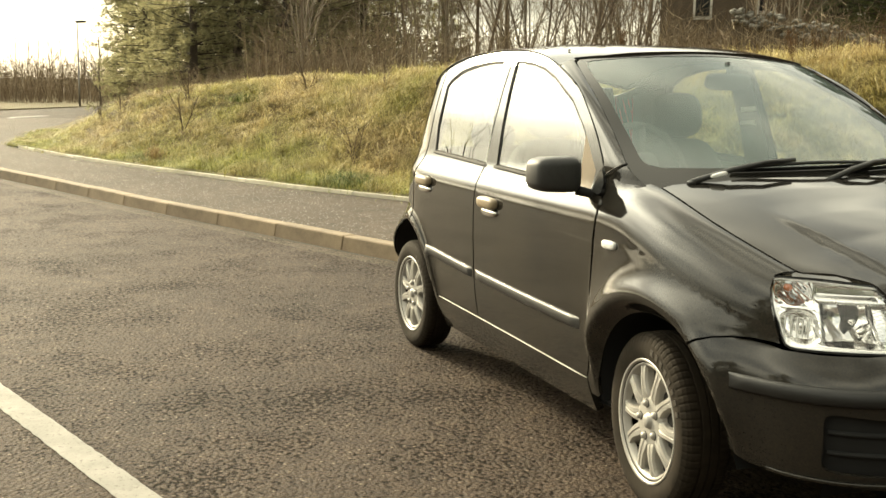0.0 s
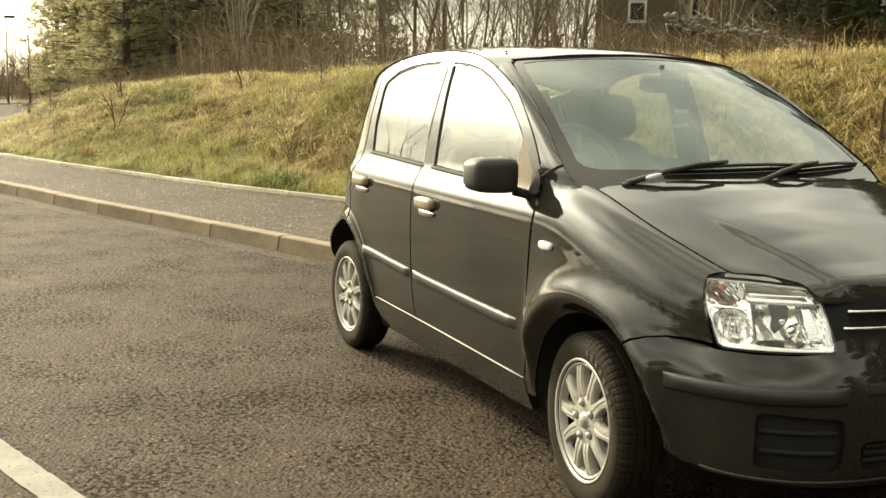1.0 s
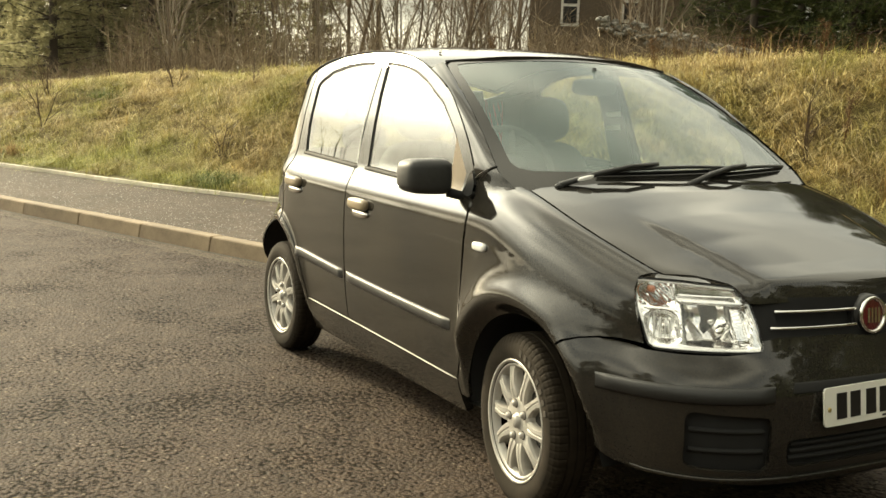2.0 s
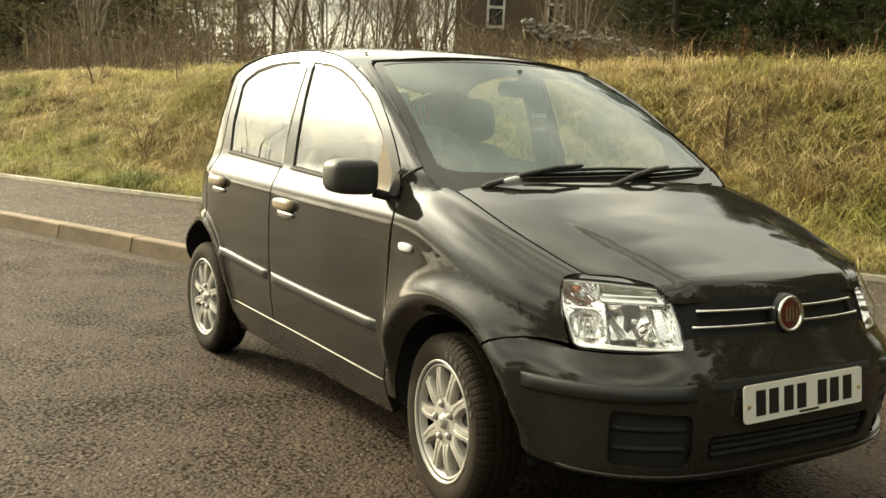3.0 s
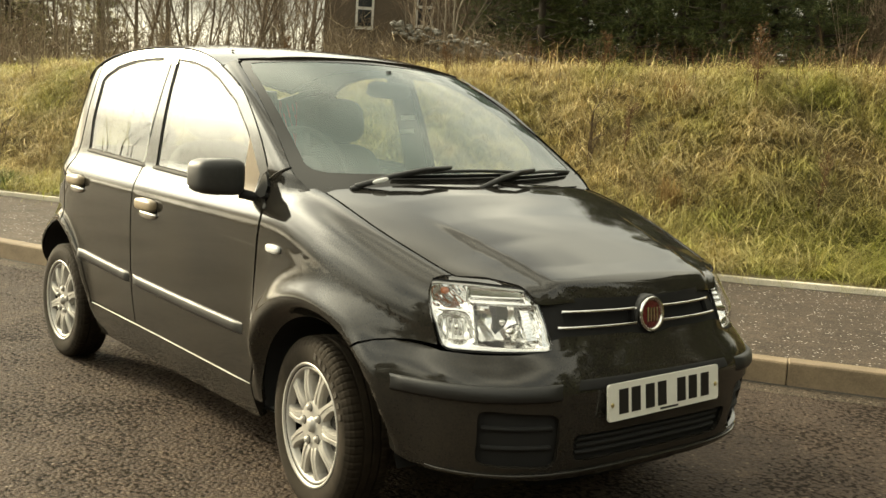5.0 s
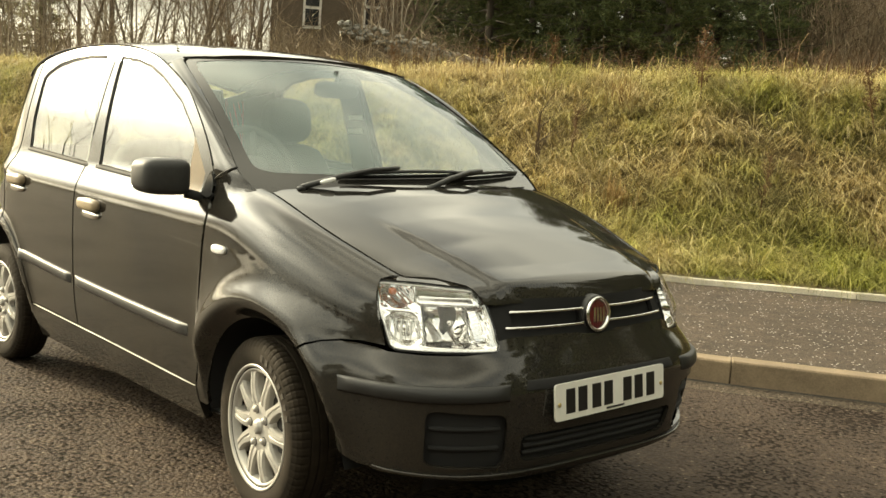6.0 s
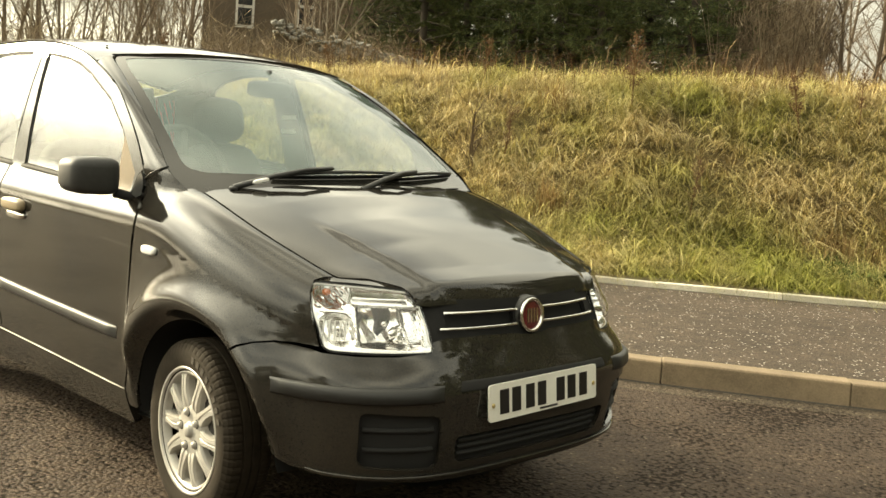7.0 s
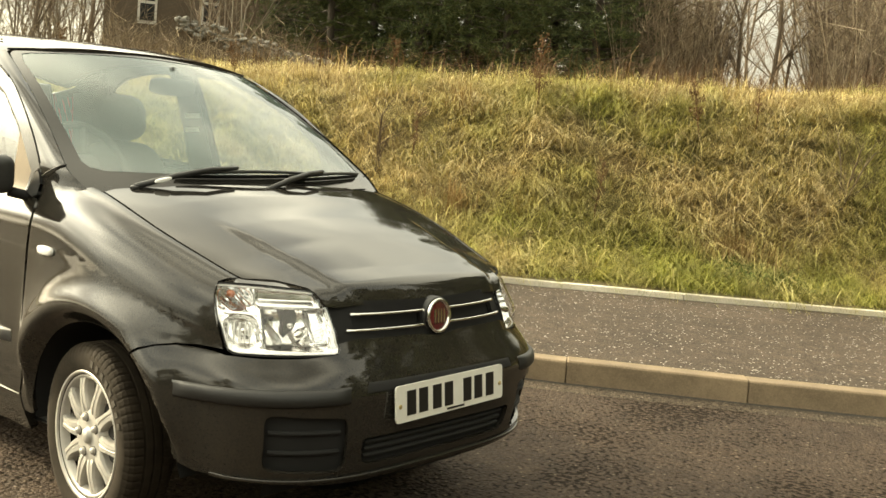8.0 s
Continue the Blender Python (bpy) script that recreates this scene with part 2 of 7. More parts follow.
def car_paint():
    """Black car paint under clear lacquer, with a film of road dust; its blacks are lifted to imitate veiling glare."""
    m, n, l, b = nodes_of("black_car_paint")
    v = place_of(n)
    dust, fine = noise_of(n, l, 2.2, 6, 0.65, v), noise_of(n, l, 160, 2, 0.6, v)
    film = n.new("ShaderNodeMath")
    film.operation = "MULTIPLY"
    l.new(dust.outputs["Fac"], film.inputs[0])
    l.new(fine.outputs["Fac"], film.inputs[1])
    l.new(ramp_link(n, l, film.outputs[0], [(0.15, (0.0155, 0.0148, 0.0136)), (0.45, (0.034, 0.029, 0.0215))]), b.inputs["Base Color"])
    r = n.new("ShaderNodeMapRange")
    for k, val in (("From Min", 0.3), ("From Max", 0.7), ("To Min", 0.03), ("To Max", 0.10)):
        r.inputs[k].default_value = val
    l.new(dust.outputs["Fac"], r.inputs["Value"])
    l.new(r.outputs["Result"], b.inputs["Coat Roughness"])
    b.inputs["Roughness"].default_value = 0.4
    b.inputs["Coat Weight"].default_value = 1.0
    b.inputs["Coat IOR"].default_value = 1.52
    b.inputs["Specular IOR Level"].default_value = 0.0
    return m


M_PAINT = car_paint()


def clear_glass(name, tint, ior=1.75, rough=0.0, haze=0.0):
    """A thin pane: it lets light through with a tint and mirrors by Fresnel's law; haze is a film of dust, tinted green
    to paint the windscreen's pale veil.
    """
    m, n, l, b = nodes_of(name)
    n.remove(b)
    out = n["Material Output"]
    tr, gl, df = n.new("ShaderNodeBsdfTransparent"), n.new("ShaderNodeBsdfGlossy"), n.new("ShaderNodeBsdfDiffuse")
    tr.inputs["Color"].default_value = (*tint, 1)
    gl.inputs["Roughness"].default_value = rough
    df.inputs["Color"].default_value = (0.40, 0.52, 0.50, 1)
    t = noise_of(n, l, 3.0, 5, 0.6, place_of(n))
    h = n.new("ShaderNodeMath")
    h.operation = "MULTIPLY"
    h.inputs[1].default_value = 2 * haze
    l.new(t.outputs["Fac"], h.inputs[0])
    face = n.new("ShaderNodeLayerWeight")
    face.inputs["Blend"].default_value = 0.5
    fifth = n.new("ShaderNodeMath")
    fifth.operation = "POWER"
    fifth.inputs[1].default_value = 5.0
    l.new(face.outputs["Facing"], fifth.inputs[0])
    r0 = 2 * ((ior - 1) / (ior + 1)) ** 2
    fr = n.new("ShaderNodeMath")
    fr.operation = "MULTIPLY_ADD"
    fr.inputs[1].default_value, fr.inputs[2].default_value = 1 - r0, r0
    l.new(fifth.outputs[0], fr.inputs[0])
    a, c = n.new("ShaderNodeMixShader"), n.new("ShaderNodeMixShader")
    l.new(h.outputs[0], a.inputs[0])
    l.new(tr.outputs[0], a.inputs[1])
    l.new(df.outputs[0], a.inputs[2])
    l.new(fr.outputs[0], c.inputs[0])
    l.new(a.outputs[0], c.inputs[1])
    l.new(gl.outputs[0], c.inputs[2])
    l.new(c.outputs[0], out.inputs["Surface"])
    return m


M_GLASS = clear_glass("window_glass", (0.80, 0.85, 0.80), 1.72, 0.0, 0.02)
# strong haze: the pale veil of glare on the windscreen put into colour
M_SCREEN = clear_glass("windscreen_glass", (0.90, 0.95, 0.91), 1.52, 0.0, 0.23)
M_LENS = clear_glass("lamp_lens", (0.98, 0.98, 0.98), 1.4, 0.02, 0.005)
M_TRIM = plain("black_plastic_trim", (0.028, 0.028, 0.027), 0.5, grain=0.2, scale=60, bump=0.0006)
M_STRIP = plain("dark_bumper_moulding", (0.015, 0.015, 0.0145), 0.5, grain=0.2, scale=60, bump=0.0005)
M_BORDER = plain("ceramic_border", (0.022, 0.021, 0.018), 0.12, grain=0.15, scale=20)
M_RUBBER = plain("black_rubber", (0.014, 0.014, 0.014), 0.7, grain=0.2)
M_RUBBER.node_tree.nodes["Principled BSDF"].inputs["Specular IOR Level"].default_value = 0.2
M_TYRE = plain("tyre_rubber", (0.025, 0.019, 0.0125), 0.85, grain=0.45, scale=22, bump=0.002)
M_TYRE.node_tree.nodes["Principled BSDF"].inputs["Specular IOR Level"].default_value = 0.15
M_TYRE_MARK = plain("worn_tyre_mark", (0.031, 0.0235, 0.0155), 0.85, grain=0.3)
M_SILVER = plain("silver_wheel_paint", (0.38, 0.365, 0.335), 0.42, metal=0.25, grain=0.10, scale=40)
M_STEEL = plain("dark_steel", (0.02, 0.018, 0.016), 0.7, grain=0.3)
M_CHROME = plain("chrome", (0.82, 0.81, 0.78), 0.10, metal=1.0, grain=0.03)
M_REFLECT = plain("lamp_reflector", (0.94, 0.94, 0.93), 0.09, metal=0.93, grain=0.02)
M_BEZEL = plain("bright_lamp_bezel", (0.80, 0.80, 0.78), 0.30, metal=0.15, grain=0.03)
M_UNDER = plain("underbody", (0.012, 0.012, 0.012), 0.9)
M_SEAT = plain("grey_seat_cloth", (0.075, 0.078, 0.082), 0.9, grain=0.15, scale=60)
M_DASH = plain("dark_dashboard", (0.065, 0.066, 0.066), 0.75, grain=0.1, scale=40)
M_LINING = plain("pale_lining", (0.36, 0.35, 0.31), 0.9)
M_PLATE = plain("plate_white", (0.78, 0.77, 0.70), 0.35, grain=0.05)
M_BLACK = plain("plate_black", (0.012, 0.012, 0.012), 0.4)
M_AMBER = plain("amber_bulb", (0.50, 0.16, 0.07), 0.25, coat=0.6)
M_RED = plain("badge_red", (0.10, 0.007, 0.011), 0.25, coat=1.0)
M_TAIL = plain("tail_red", (0.40, 0.01, 0.01), 0.15, coat=1.0)
M_WHITE = plain("white_plastic", (0.88, 0.88, 0.85), 0.4)
M_BRASS = plain("brass_screw", (0.6, 0.48, 0.22), 0.35, metal=0.8)


def bark(name, dark, light, scale=9.0):
    m, n, l, b = nodes_of(name)
    v = place_of(n)
    st = n.new("ShaderNodeMapping")
    st.inputs["Scale"].default_value = (1, 1, 0.25)
    l.new(v, st.inputs["Vector"])
    t = noise_of(n, l, scale, 6, 0.65, st.outputs["Vector"])
    info = n.new("ShaderNodeObjectInfo")
    c = mixed(n, l, t.outputs["Fac"], dark, light)
    c = mixed(n, l, 0.6, c, ramp_link(n, l, info.outputs["Random"], [(0, (0.65, 0.65, 0.65)), (1, (1.3, 1.25, 1.2))]), "MULTIPLY")
    l.new(c, b.inputs["Base Color"])
    b.inputs["Roughness"].default_value = 0.9
    bumped(n, l, b, t.outputs["Fac"], 0.7, 0.02)
    return m


M_BARK = bark("grey_brown_bark", (0.085, 0.063, 0.044), (0.20, 0.155, 0.11))
M_PINEBARK = bark("dark_conifer_bark", (0.022, 0.018, 0.013), (0.065, 0.05, 0.036))
M_BIRCH = bark("pale_birch_bark", (0.15, 0.12, 0.088), (0.42, 0.37, 0.29), 5.0)
M_STEM = bark("dark_dead_stems", (0.045, 0.032, 0.021), (0.12, 0.085, 0.052))
M_TWIG = bark("bare_twigs", (0.12, 0.083, 0.056), (0.22, 0.16, 0.11))


def scatter_colour(name, stops, rough=0.8, thin=0.0):
    """Colour that changes from piece to piece of one mesh."""
    m, n, l, b = nodes_of(name)
    geo = n.new("ShaderNodeNewGeometry")
    t = noise_of(n, l, 0.6, 3, 0.5, place_of(n))
    c = mixed(n, l, 0.5, ramp_link(n, l, geo.outputs["Random Per Island"], stops), ramp_link(n, l, t.outputs["Fac"], [(0.3, (0.55, 0.55, 0.55)), (0.7, (1.35, 1.35, 1.3))]), "MULTIPLY")
    l.new(c, b.inputs["Base Color"])
    b.inputs["Roughness"].default_value = rough
    b.inputs["Specular IOR Level"].default_value = 0.2
    if thin:
        tr, both = n.new("ShaderNodeBsdfTranslucent"), n.new("ShaderNodeMixShader")
        l.new(c, tr.inputs["Color"])
        both.inputs[0].default_value = thin
        l.new(b.outputs[0], both.inputs[1])
        l.new(tr.outputs[0], both.inputs[2])
        l.new(both.outputs[0], n["Material Output"].inputs["Surface"])
    return m


M_NEEDLE = scatter_colour("pine_needles", [(0, (0.038, 0.050, 0.022)), (0.5, (0.082, 0.105, 0.040)), (1, (0.15, 0.155, 0.060))])
M_BRUSH = scatter_colour("dry_brush", [(0, (0.10, 0.073, 0.050)), (0.5, (0.20, 0.15, 0.105)), (0.85, (0.30, 0.24, 0.17)), (1, (0.42, 0.35, 0.25))])
# olive needles paled: the sunlit haze over the left trees put into colour
M_HAZE_NEEDLE = scatter_colour("haze_paled_needles", [(0, (0.16, 0.155, 0.09)), (0.5, (0.28, 0.265, 0.15)), (1, (0.38, 0.35, 0.21))], thin=0.7)
M_GREEN = scatter_colour("dark_green_blades", [(0, (0.045, 0.070, 0.014)), (0.6, (0.10, 0.135, 0.028)), (1, (0.22, 0.22, 0.07))])
M_DRY = scatter_colour("dry_brown_grass", [(0, (0.14, 0.09, 0.04)), (0.6, (0.30, 0.20, 0.09)), (1, (0.48, 0.36, 0.18))], thin=0.3)
# brown of the warm sky that the black sail panel mirrors, put into colour
M_SAIL = plain("sky_browned_plastic", (0.115, 0.082, 0.046), 0.45, grain=0.15)
M_SAIL.node_tree.nodes["Principled BSDF"].inputs["Specular IOR Level"].default_value = 0.12
# tan sheen of the mirrored sky, coloured onto the black handles
M_HANDLE = plain("tan_sheen_handle", (0.26, 0.205, 0.13), 0.4, grain=0.1)
M_DOCK = scatter_colour("dried_dock", [(0, (0.075, 0.040, 0.022)), (0.6, (0.14, 0.080, 0.040)), (1, (0.22, 0.14, 0.07))])
M_WALL = plain("brown_wall", (0.105, 0.08, 0.055), 0.85, grain=0.2, scale=12)
M_PALE = plain("pale_plaster", (0.62, 0.60, 0.55), 0.8, grain=0.1, scale=8)
M_RUBBLE = plain("broken_pale_stone", (0.27, 0.255, 0.22), 0.9, grain=0.75, scale=5.0, bump=0.03)
M_FOOT_STRIP = plain("dark_foot_strip", (0.035, 0.029, 0.022), 0.95, grain=0.4, scale=40)
M_DARKPANE = plain("dark_pane", (0.02, 0.022, 0.025), 0.08, grain=0.1)
M_POST = plain("galvanised_post", (0.30, 0.29, 0.27), 0.5, metal=0.6)

# ---- helpers for building ----
def mesh_from(name, verts, faces, material=None, smooth=False):
    me = bpy.data.meshes.new(name)
    me.from_pydata([tuple(v) for v in verts], [], [tuple(f) for f in faces])
    if material:
        me.materials.append(material)
    if smooth:
        me.polygons.foreach_set("use_smooth", [True] * len(me.polygons))
    me.update()
    return me


def part(name, source, material=None, parent=None, label="", smooth=False):
    """Links a bmesh or a mesh as one object under a thing or a part."""
    if isinstance(source, bmesh.types.BMesh):
        me = bpy.data.meshes.new(name)
        source.to_mesh(me)
        source.free()
    else:
        me = source
    if material and not me.materials:
        me.materials.append(material)
    if smooth:
        me.polygons.foreach_set("use_smooth", [True] * len(me.polygons))
    ob = new(name, me)
    if parent:
        ob.parent = parent
    if label:
        ob["label"] = label
    return ob


def spline(points, count):
    """Points spaced along a smooth curve through the given ones."""
    p = np.array(points, float)
    d = np.concatenate([[0], np.cumsum(np.linalg.norm(np.diff(p, axis=0), axis=1))])
    tan = np.zeros_like(p)
    for i in range(len(p)):
        a, b = max(i - 1, 0), min(i + 1, len(p) - 1)
        tan[i] = (p[b] - p[a]) / (d[b] - d[a])
    out = []
    for s in np.linspace(0, d[-1], count):
        i = min(np.searchsorted(d, s, side="right") - 1, len(p) - 2)
        h = d[i + 1] - d[i]
        u = (s - d[i]) / h
        out.append((2 * u**3 - 3 * u**2 + 1) * p[i] + (u**3 - 2 * u**2 + u) * h * tan[i] + (3 * u**2 - 2 * u**3) * p[i + 1] + (u**3 - u**2) * h * tan[i + 1])
    return np.array(out)


def evenly(points, step):
    """The curve cut at even steps."""
    fine = spline(points, 800)
    d = np.concatenate([[0], np.cumsum(np.linalg.norm(np.diff(fine, axis=0), axis=1))])
    s = np.arange(0, d[-1], step)
    return np.stack([np.interp(s, d, fine[:, k]) for k in range(fine.shape[1])], 1)


def side_of(curve):
    """Unit normals to the left of a plan curve."""
    t = np.gradient(curve, axis=0)
    t /= np.linalg.norm(t, axis=1)[:, None]
    return np.stack([-t[:, 1], t[:, 0]], 1)


# ---- ground, kerb, footpath and bank ----
PATH_Z = 0.12
KERB = [(-30.0, -10.2), (-20.0, -6.2), (-14.0, -3.85), (-9.8, -2.27), (-7.55, -1.48), (-6.0, -0.87), (-4.74, -0.38), (-3.77, 0.0), (-2.0, 0.72), (-0.6, 1.39),
        (0.777, 2.205), (1.195, 2.48), (1.568, 2.745), (1.944, 3.0), (2.345, 3.296), (4.5, 5.2), (8.0, 8.4), (16.0, 16.4)]
EDGE = [(-17.43, -2.93), (-15.89, -2.55), (-14.52, -2.14), (-13.3, -1.76), (-11.54, -1.08), (-10.3, -0.52), (-9.05, -0.02), (-8.03, 0.45), (-6.8, 1.14), (-4.5, 2.34), (-2.5, 3.45),
        (-0.92, 4.34), (-0.42, 4.76), (0.11, 5.19), (0.62, 5.63), (1.38, 6.3), (3.4, 8.05), (7.0, 11.3), (15.0, 19.3)]


def ground_sheet():
    """One sheet of road surface that reaches the horizon."""
    rings = [0.0, 6, 12, 20, 32, 50, 80, 130, 220, 400, 800, 1600]
    vs, fs = [(0, 0, 0)], []
    n = 48
    for r in rings[1:]:
        for k in range(n):
            a = 2 * math.pi * k / n
            vs.append((r * math.cos(a), r * math.sin(a), 0))
    for k in range(n):
        fs.append((0, 1 + k, 1 + (k + 1) % n))
    for j in range(len(rings) - 2):
        for k in range(n):
            a, b = 1 + j * n, 1 + (j + 1) * n
            fs.append((a + k, b + k, b + (k + 1) % n, a + (k + 1) % n))
    return tagged(new("road", mesh_from("road", vs, fs, M_ROAD)), "worn dark grey asphalt road surface", "road", kind="structure")


ground_sheet()


def strip(name, left, right, zl, zr, material, label, category, cols=3, wob=0.0):
    vs, fs = [], []
    for i, (a, b) in enumerate(zip(left, right)):
        for k in range(cols + 1):
            u = k / cols
            p = a * (1 - u) + b * u
            z = zl * (1 - u) + zr * u
            vs.append((p[0], p[1], z + wob * noise.noise((p[0] * 0.8, p[1] * 0.8, 0))))
    for i in range(len(left) - 1):
        for k in range(cols):
            a = i * (cols + 1) + k
            fs.append((a, a + cols + 1, a + cols + 2, a + 1))
    return tagged(new(name, mesh_from(name, vs, fs, material, True)), label, category, kind="structure")


kerb_line = spline(KERB, 160)
kerb_in = kerb_line + side_of(kerb_line) * 0.14
# past the end of the bank the footpath opens towards the side road
strip("pavement", kerb_in, spline([(-32.0, -0.4), (-24.0, -1.75), (-20.0, -2.4)] + EDGE, 160), PATH_Z - 0.004, PATH_Z, M_PATH,
                 "grey asphalt footpath flecked with pale chippings", "pavement", cols=6, wob=0.006)


def kerb_piece(length, width, height, bevel, drop, batter=0.0):
    """A kerbstone with a rounded front arris."""
    bm = bmesh.new()
    prof = [(0, -drop), (width, -drop), (width, height)]
    prof += [(batter + bevel - bevel * math.sin(a), height - bevel + bevel * math.cos(a)) for a in (0, 0.5, 1.05, math.pi / 2)] + [(0, 0)]
    rings = []
    for x, s in ((-length / 2, 0.004), (-length / 2 + 0.006, 0), (length / 2 - 0.006, 0), (length / 2, 0.004)):
        rings.append([bm.verts.new((x, y + (s if y < width / 2 else -s), z - (s if z > 0 else 0))) for y, z in prof])
    for a, b in zip(rings, rings[1:]):
        for k in range(len(prof)):
            bm.faces.new((a[k], b[k], b[(k + 1) % len(prof)], a[(k + 1) % len(prof)]))
    bm.faces.new(rings[0])
    bm.faces.new(rings[-1][::-1])
    bmesh.ops.recalc_face_normals(bm, faces=bm.faces)
    me = bpy.data.meshes.new("kerbstone")
    bm.to_mesh(me)
    bm.free()
    return me


def row_of_stones(name, curve, step, mesh, material, z, label, piece, joint):
    host = new(name)
    tagged(host, label, "kerb", kind="structure")
    mesh.materials.append(material)
    fine = evenly(curve, 0.01)
    first = int(round(np.argmin(np.linalg.norm(fine - np.array(joint), axis=1)) % (step / 0.01)))
    pts = fine[first:: int(round(step / 0.01))]
    rnd = random.Random(4)
    for a, b in zip(pts, pts[1:]):
        ob = new(piece, mesh)
        m = (a + b) / 2
        ob.matrix_basis = pose(m[0], m[1], z + rnd.uniform(-0.003, 0.003), 0, 0, math.degrees(math.atan2(b[1] - a[1], b[0] - a[0])) + rnd.uniform(-0.25, 0.25))
        ob.parent = host
    return host


row_of_stones("kerb", KERB, 0.98, kerb_piece(0.974, 0.14, 0.124, 0.020, 0.15, 0.020), M_KERB, 0.0, "buff concrete kerbstones with open joints", "kerbstone", (0.949, 2.314))
strip("gutter_channel", kerb_line - side_of(kerb_line) * 0.19, kerb_line - side_of(kerb_line) * 0.02, 0.002, 0.003, M_CHANNEL, "paler dusty strip of tarmac along the kerb", "road", cols=2)
strip("kerb_foot_strip", kerb_line - side_of(kerb_line) * 0.026, kerb_line + side_of(kerb_line) * 0.012, 0.003, 0.006, M_FOOT_STRIP, "thin dark strip along the foot of the kerb", "dirt", cols=1)
row_of_stones("footpath_edging", EDGE, 0.98, kerb_piece(0.975, 0.05, 0.045, 0.008, 0.1), M_EDGING, PATH_Z, "pale concrete path edging", "edging_stone", (-0.097, 5.497))


BANK_S = (0, 1.5, 2.6, 4, 6, 8, 10, 12, 15, 18, 21, 24, 30)
BANK_TOP = (0.02, 0.05, 0.40, 0.98, 1.18, 1.26, 1.35, 1.42, 1.58, 1.65, 1.77, 1.97, 2.0)


def bank_height(s, d):
    """Height over the path of the bank, s metres along the edging, d metres behind it."""
    top = float(np.interp(s, BANK_S, BANK_TOP))
    u = min(1.0, max(0.0, (d - 0.25) / 3.3))
    h = top * (u * u * (3 - 2 * u)) * 0.93 + 0.07 * top * min(1, d / 5)
    return h + 0.05


bank_pts = evenly(EDGE, 0.30)
bank_n = side_of(bank_pts)
for i in range(len(bank_n)):
    # the end of the bank fans out along the side road
    w = min(1.0, i * 0.30 / 11.0)
    a0, a1 = math.radians(170.9), math.atan2(bank_n[i][1], bank_n[i][0])
    a = a0 + (a1 - a0) * (w * w * (3 - 2 * w))
    bank_n[i] = (math.cos(a), math.sin(a))
DEPTHS = [0.05, 0.3, 0.7, 1.1, 1.5, 1.9, 2.3, 2.7, 3.1, 3.6, 4.3, 5.5, 8, 13, 22, 40, 70]


def bank_point(i, d):
    p = bank_pts[i] + bank_n[i] * d
    s = i * 0.30
    h = bank_height(s, d) + PATH_Z
    if d > 0.2:
        h += 0.10 * min(1, d) * noise.noise((p[0] * 0.55, p[1] * 0.55, 3)) + 0.09 * min(1, d) * noise.noise((p[0] * 1.7, p[1] * 1.7, 7))
    return Vector((p[0], p[1], h))


def bank():
    vs, fs = [], []
    n = len(DEPTHS)
    for i in range(len(bank_pts)):
        vs += [bank_point(i, d) for d in DEPTHS]
    for i in range(len(bank_pts) - 1):
        for k in range(n - 1):
            a = i * n + k
            fs.append((a, a + n, a + n + 1, a + 1))
    return tagged(new("ground", mesh_from("ground", vs, fs, M_TURF, True)), "rough grassy roadside bank of matted turf", "ground", kind="structure")


bank()


def far_verge():
    pts = [(-34, -16), (-43.9, -3.5), (-48.0, -1.2), (-53.0, 1.6), (-80.0, 16.0), (-400, 190), (-700, -100), (-400, -500), (-60, -120)]
    bm = bmesh.new()
    bm.faces.new([bm.verts.new((x, y, 0.05)) for x, y in pts])
    low = bmesh.ops.extrude_face_region(bm, geom=list(bm.faces))
    for v in low["geom"]:
        if isinstance(v, bmesh.types.BMVert):
            v.co.z = -0.2
    bmesh.ops.recalc_face_normals(bm, faces=bm.faces)
    me = bpy.data.meshes.new("verge")
    bm.to_mesh(me)
    bm.free()
    me.materials.append(M_TURF)
    return tagged(new("far_verge", me), "flat grass verge across the side road", "verge", kind="structure")


far_verge()


def painted_line(name, a, b, width, label):
    """A strip of road paint, a few millimetres proud, with ragged edges."""
    a, b = np.array(a), np.array(b)
    d = (b - a) / np.linalg.norm(b - a)
    n = np.array([-d[1], d[0]])
    k = max(8, int(np.linalg.norm(b - a) / 0.04))
    rnd = random.Random(2)
    vs, fs = [], []
    for i in range(k + 1):
        p = a + (b - a) * i / k
        for s in (-0.5, 0.5):
            q = p + n * (s * width + rnd.uniform(-0.003, 0.003))
            vs.append((q[0], q[1], 0.004))
    for i in range(k):
        fs.append((2 * i, 2 * i + 2, 2 * i + 3, 2 * i + 1))
    return tagged(new(name, mesh_from(name, vs, fs, M_LINE)), label, "road marking", kind="structure")


painted_line("bay_line", (-6.5, -4.597), (0.95, -2.176), 0.120, "worn white painted bay line on asphalt")
painted_line("junction_line", (-32.6, -3.40), (-35.7, -2.93), 0.22, "white give-way paint on the side road")
painted_line("edge_line", (-35.7, -2.93), (-37.6, -1.9), 0.40, "white edge paint across the side road's mouth")

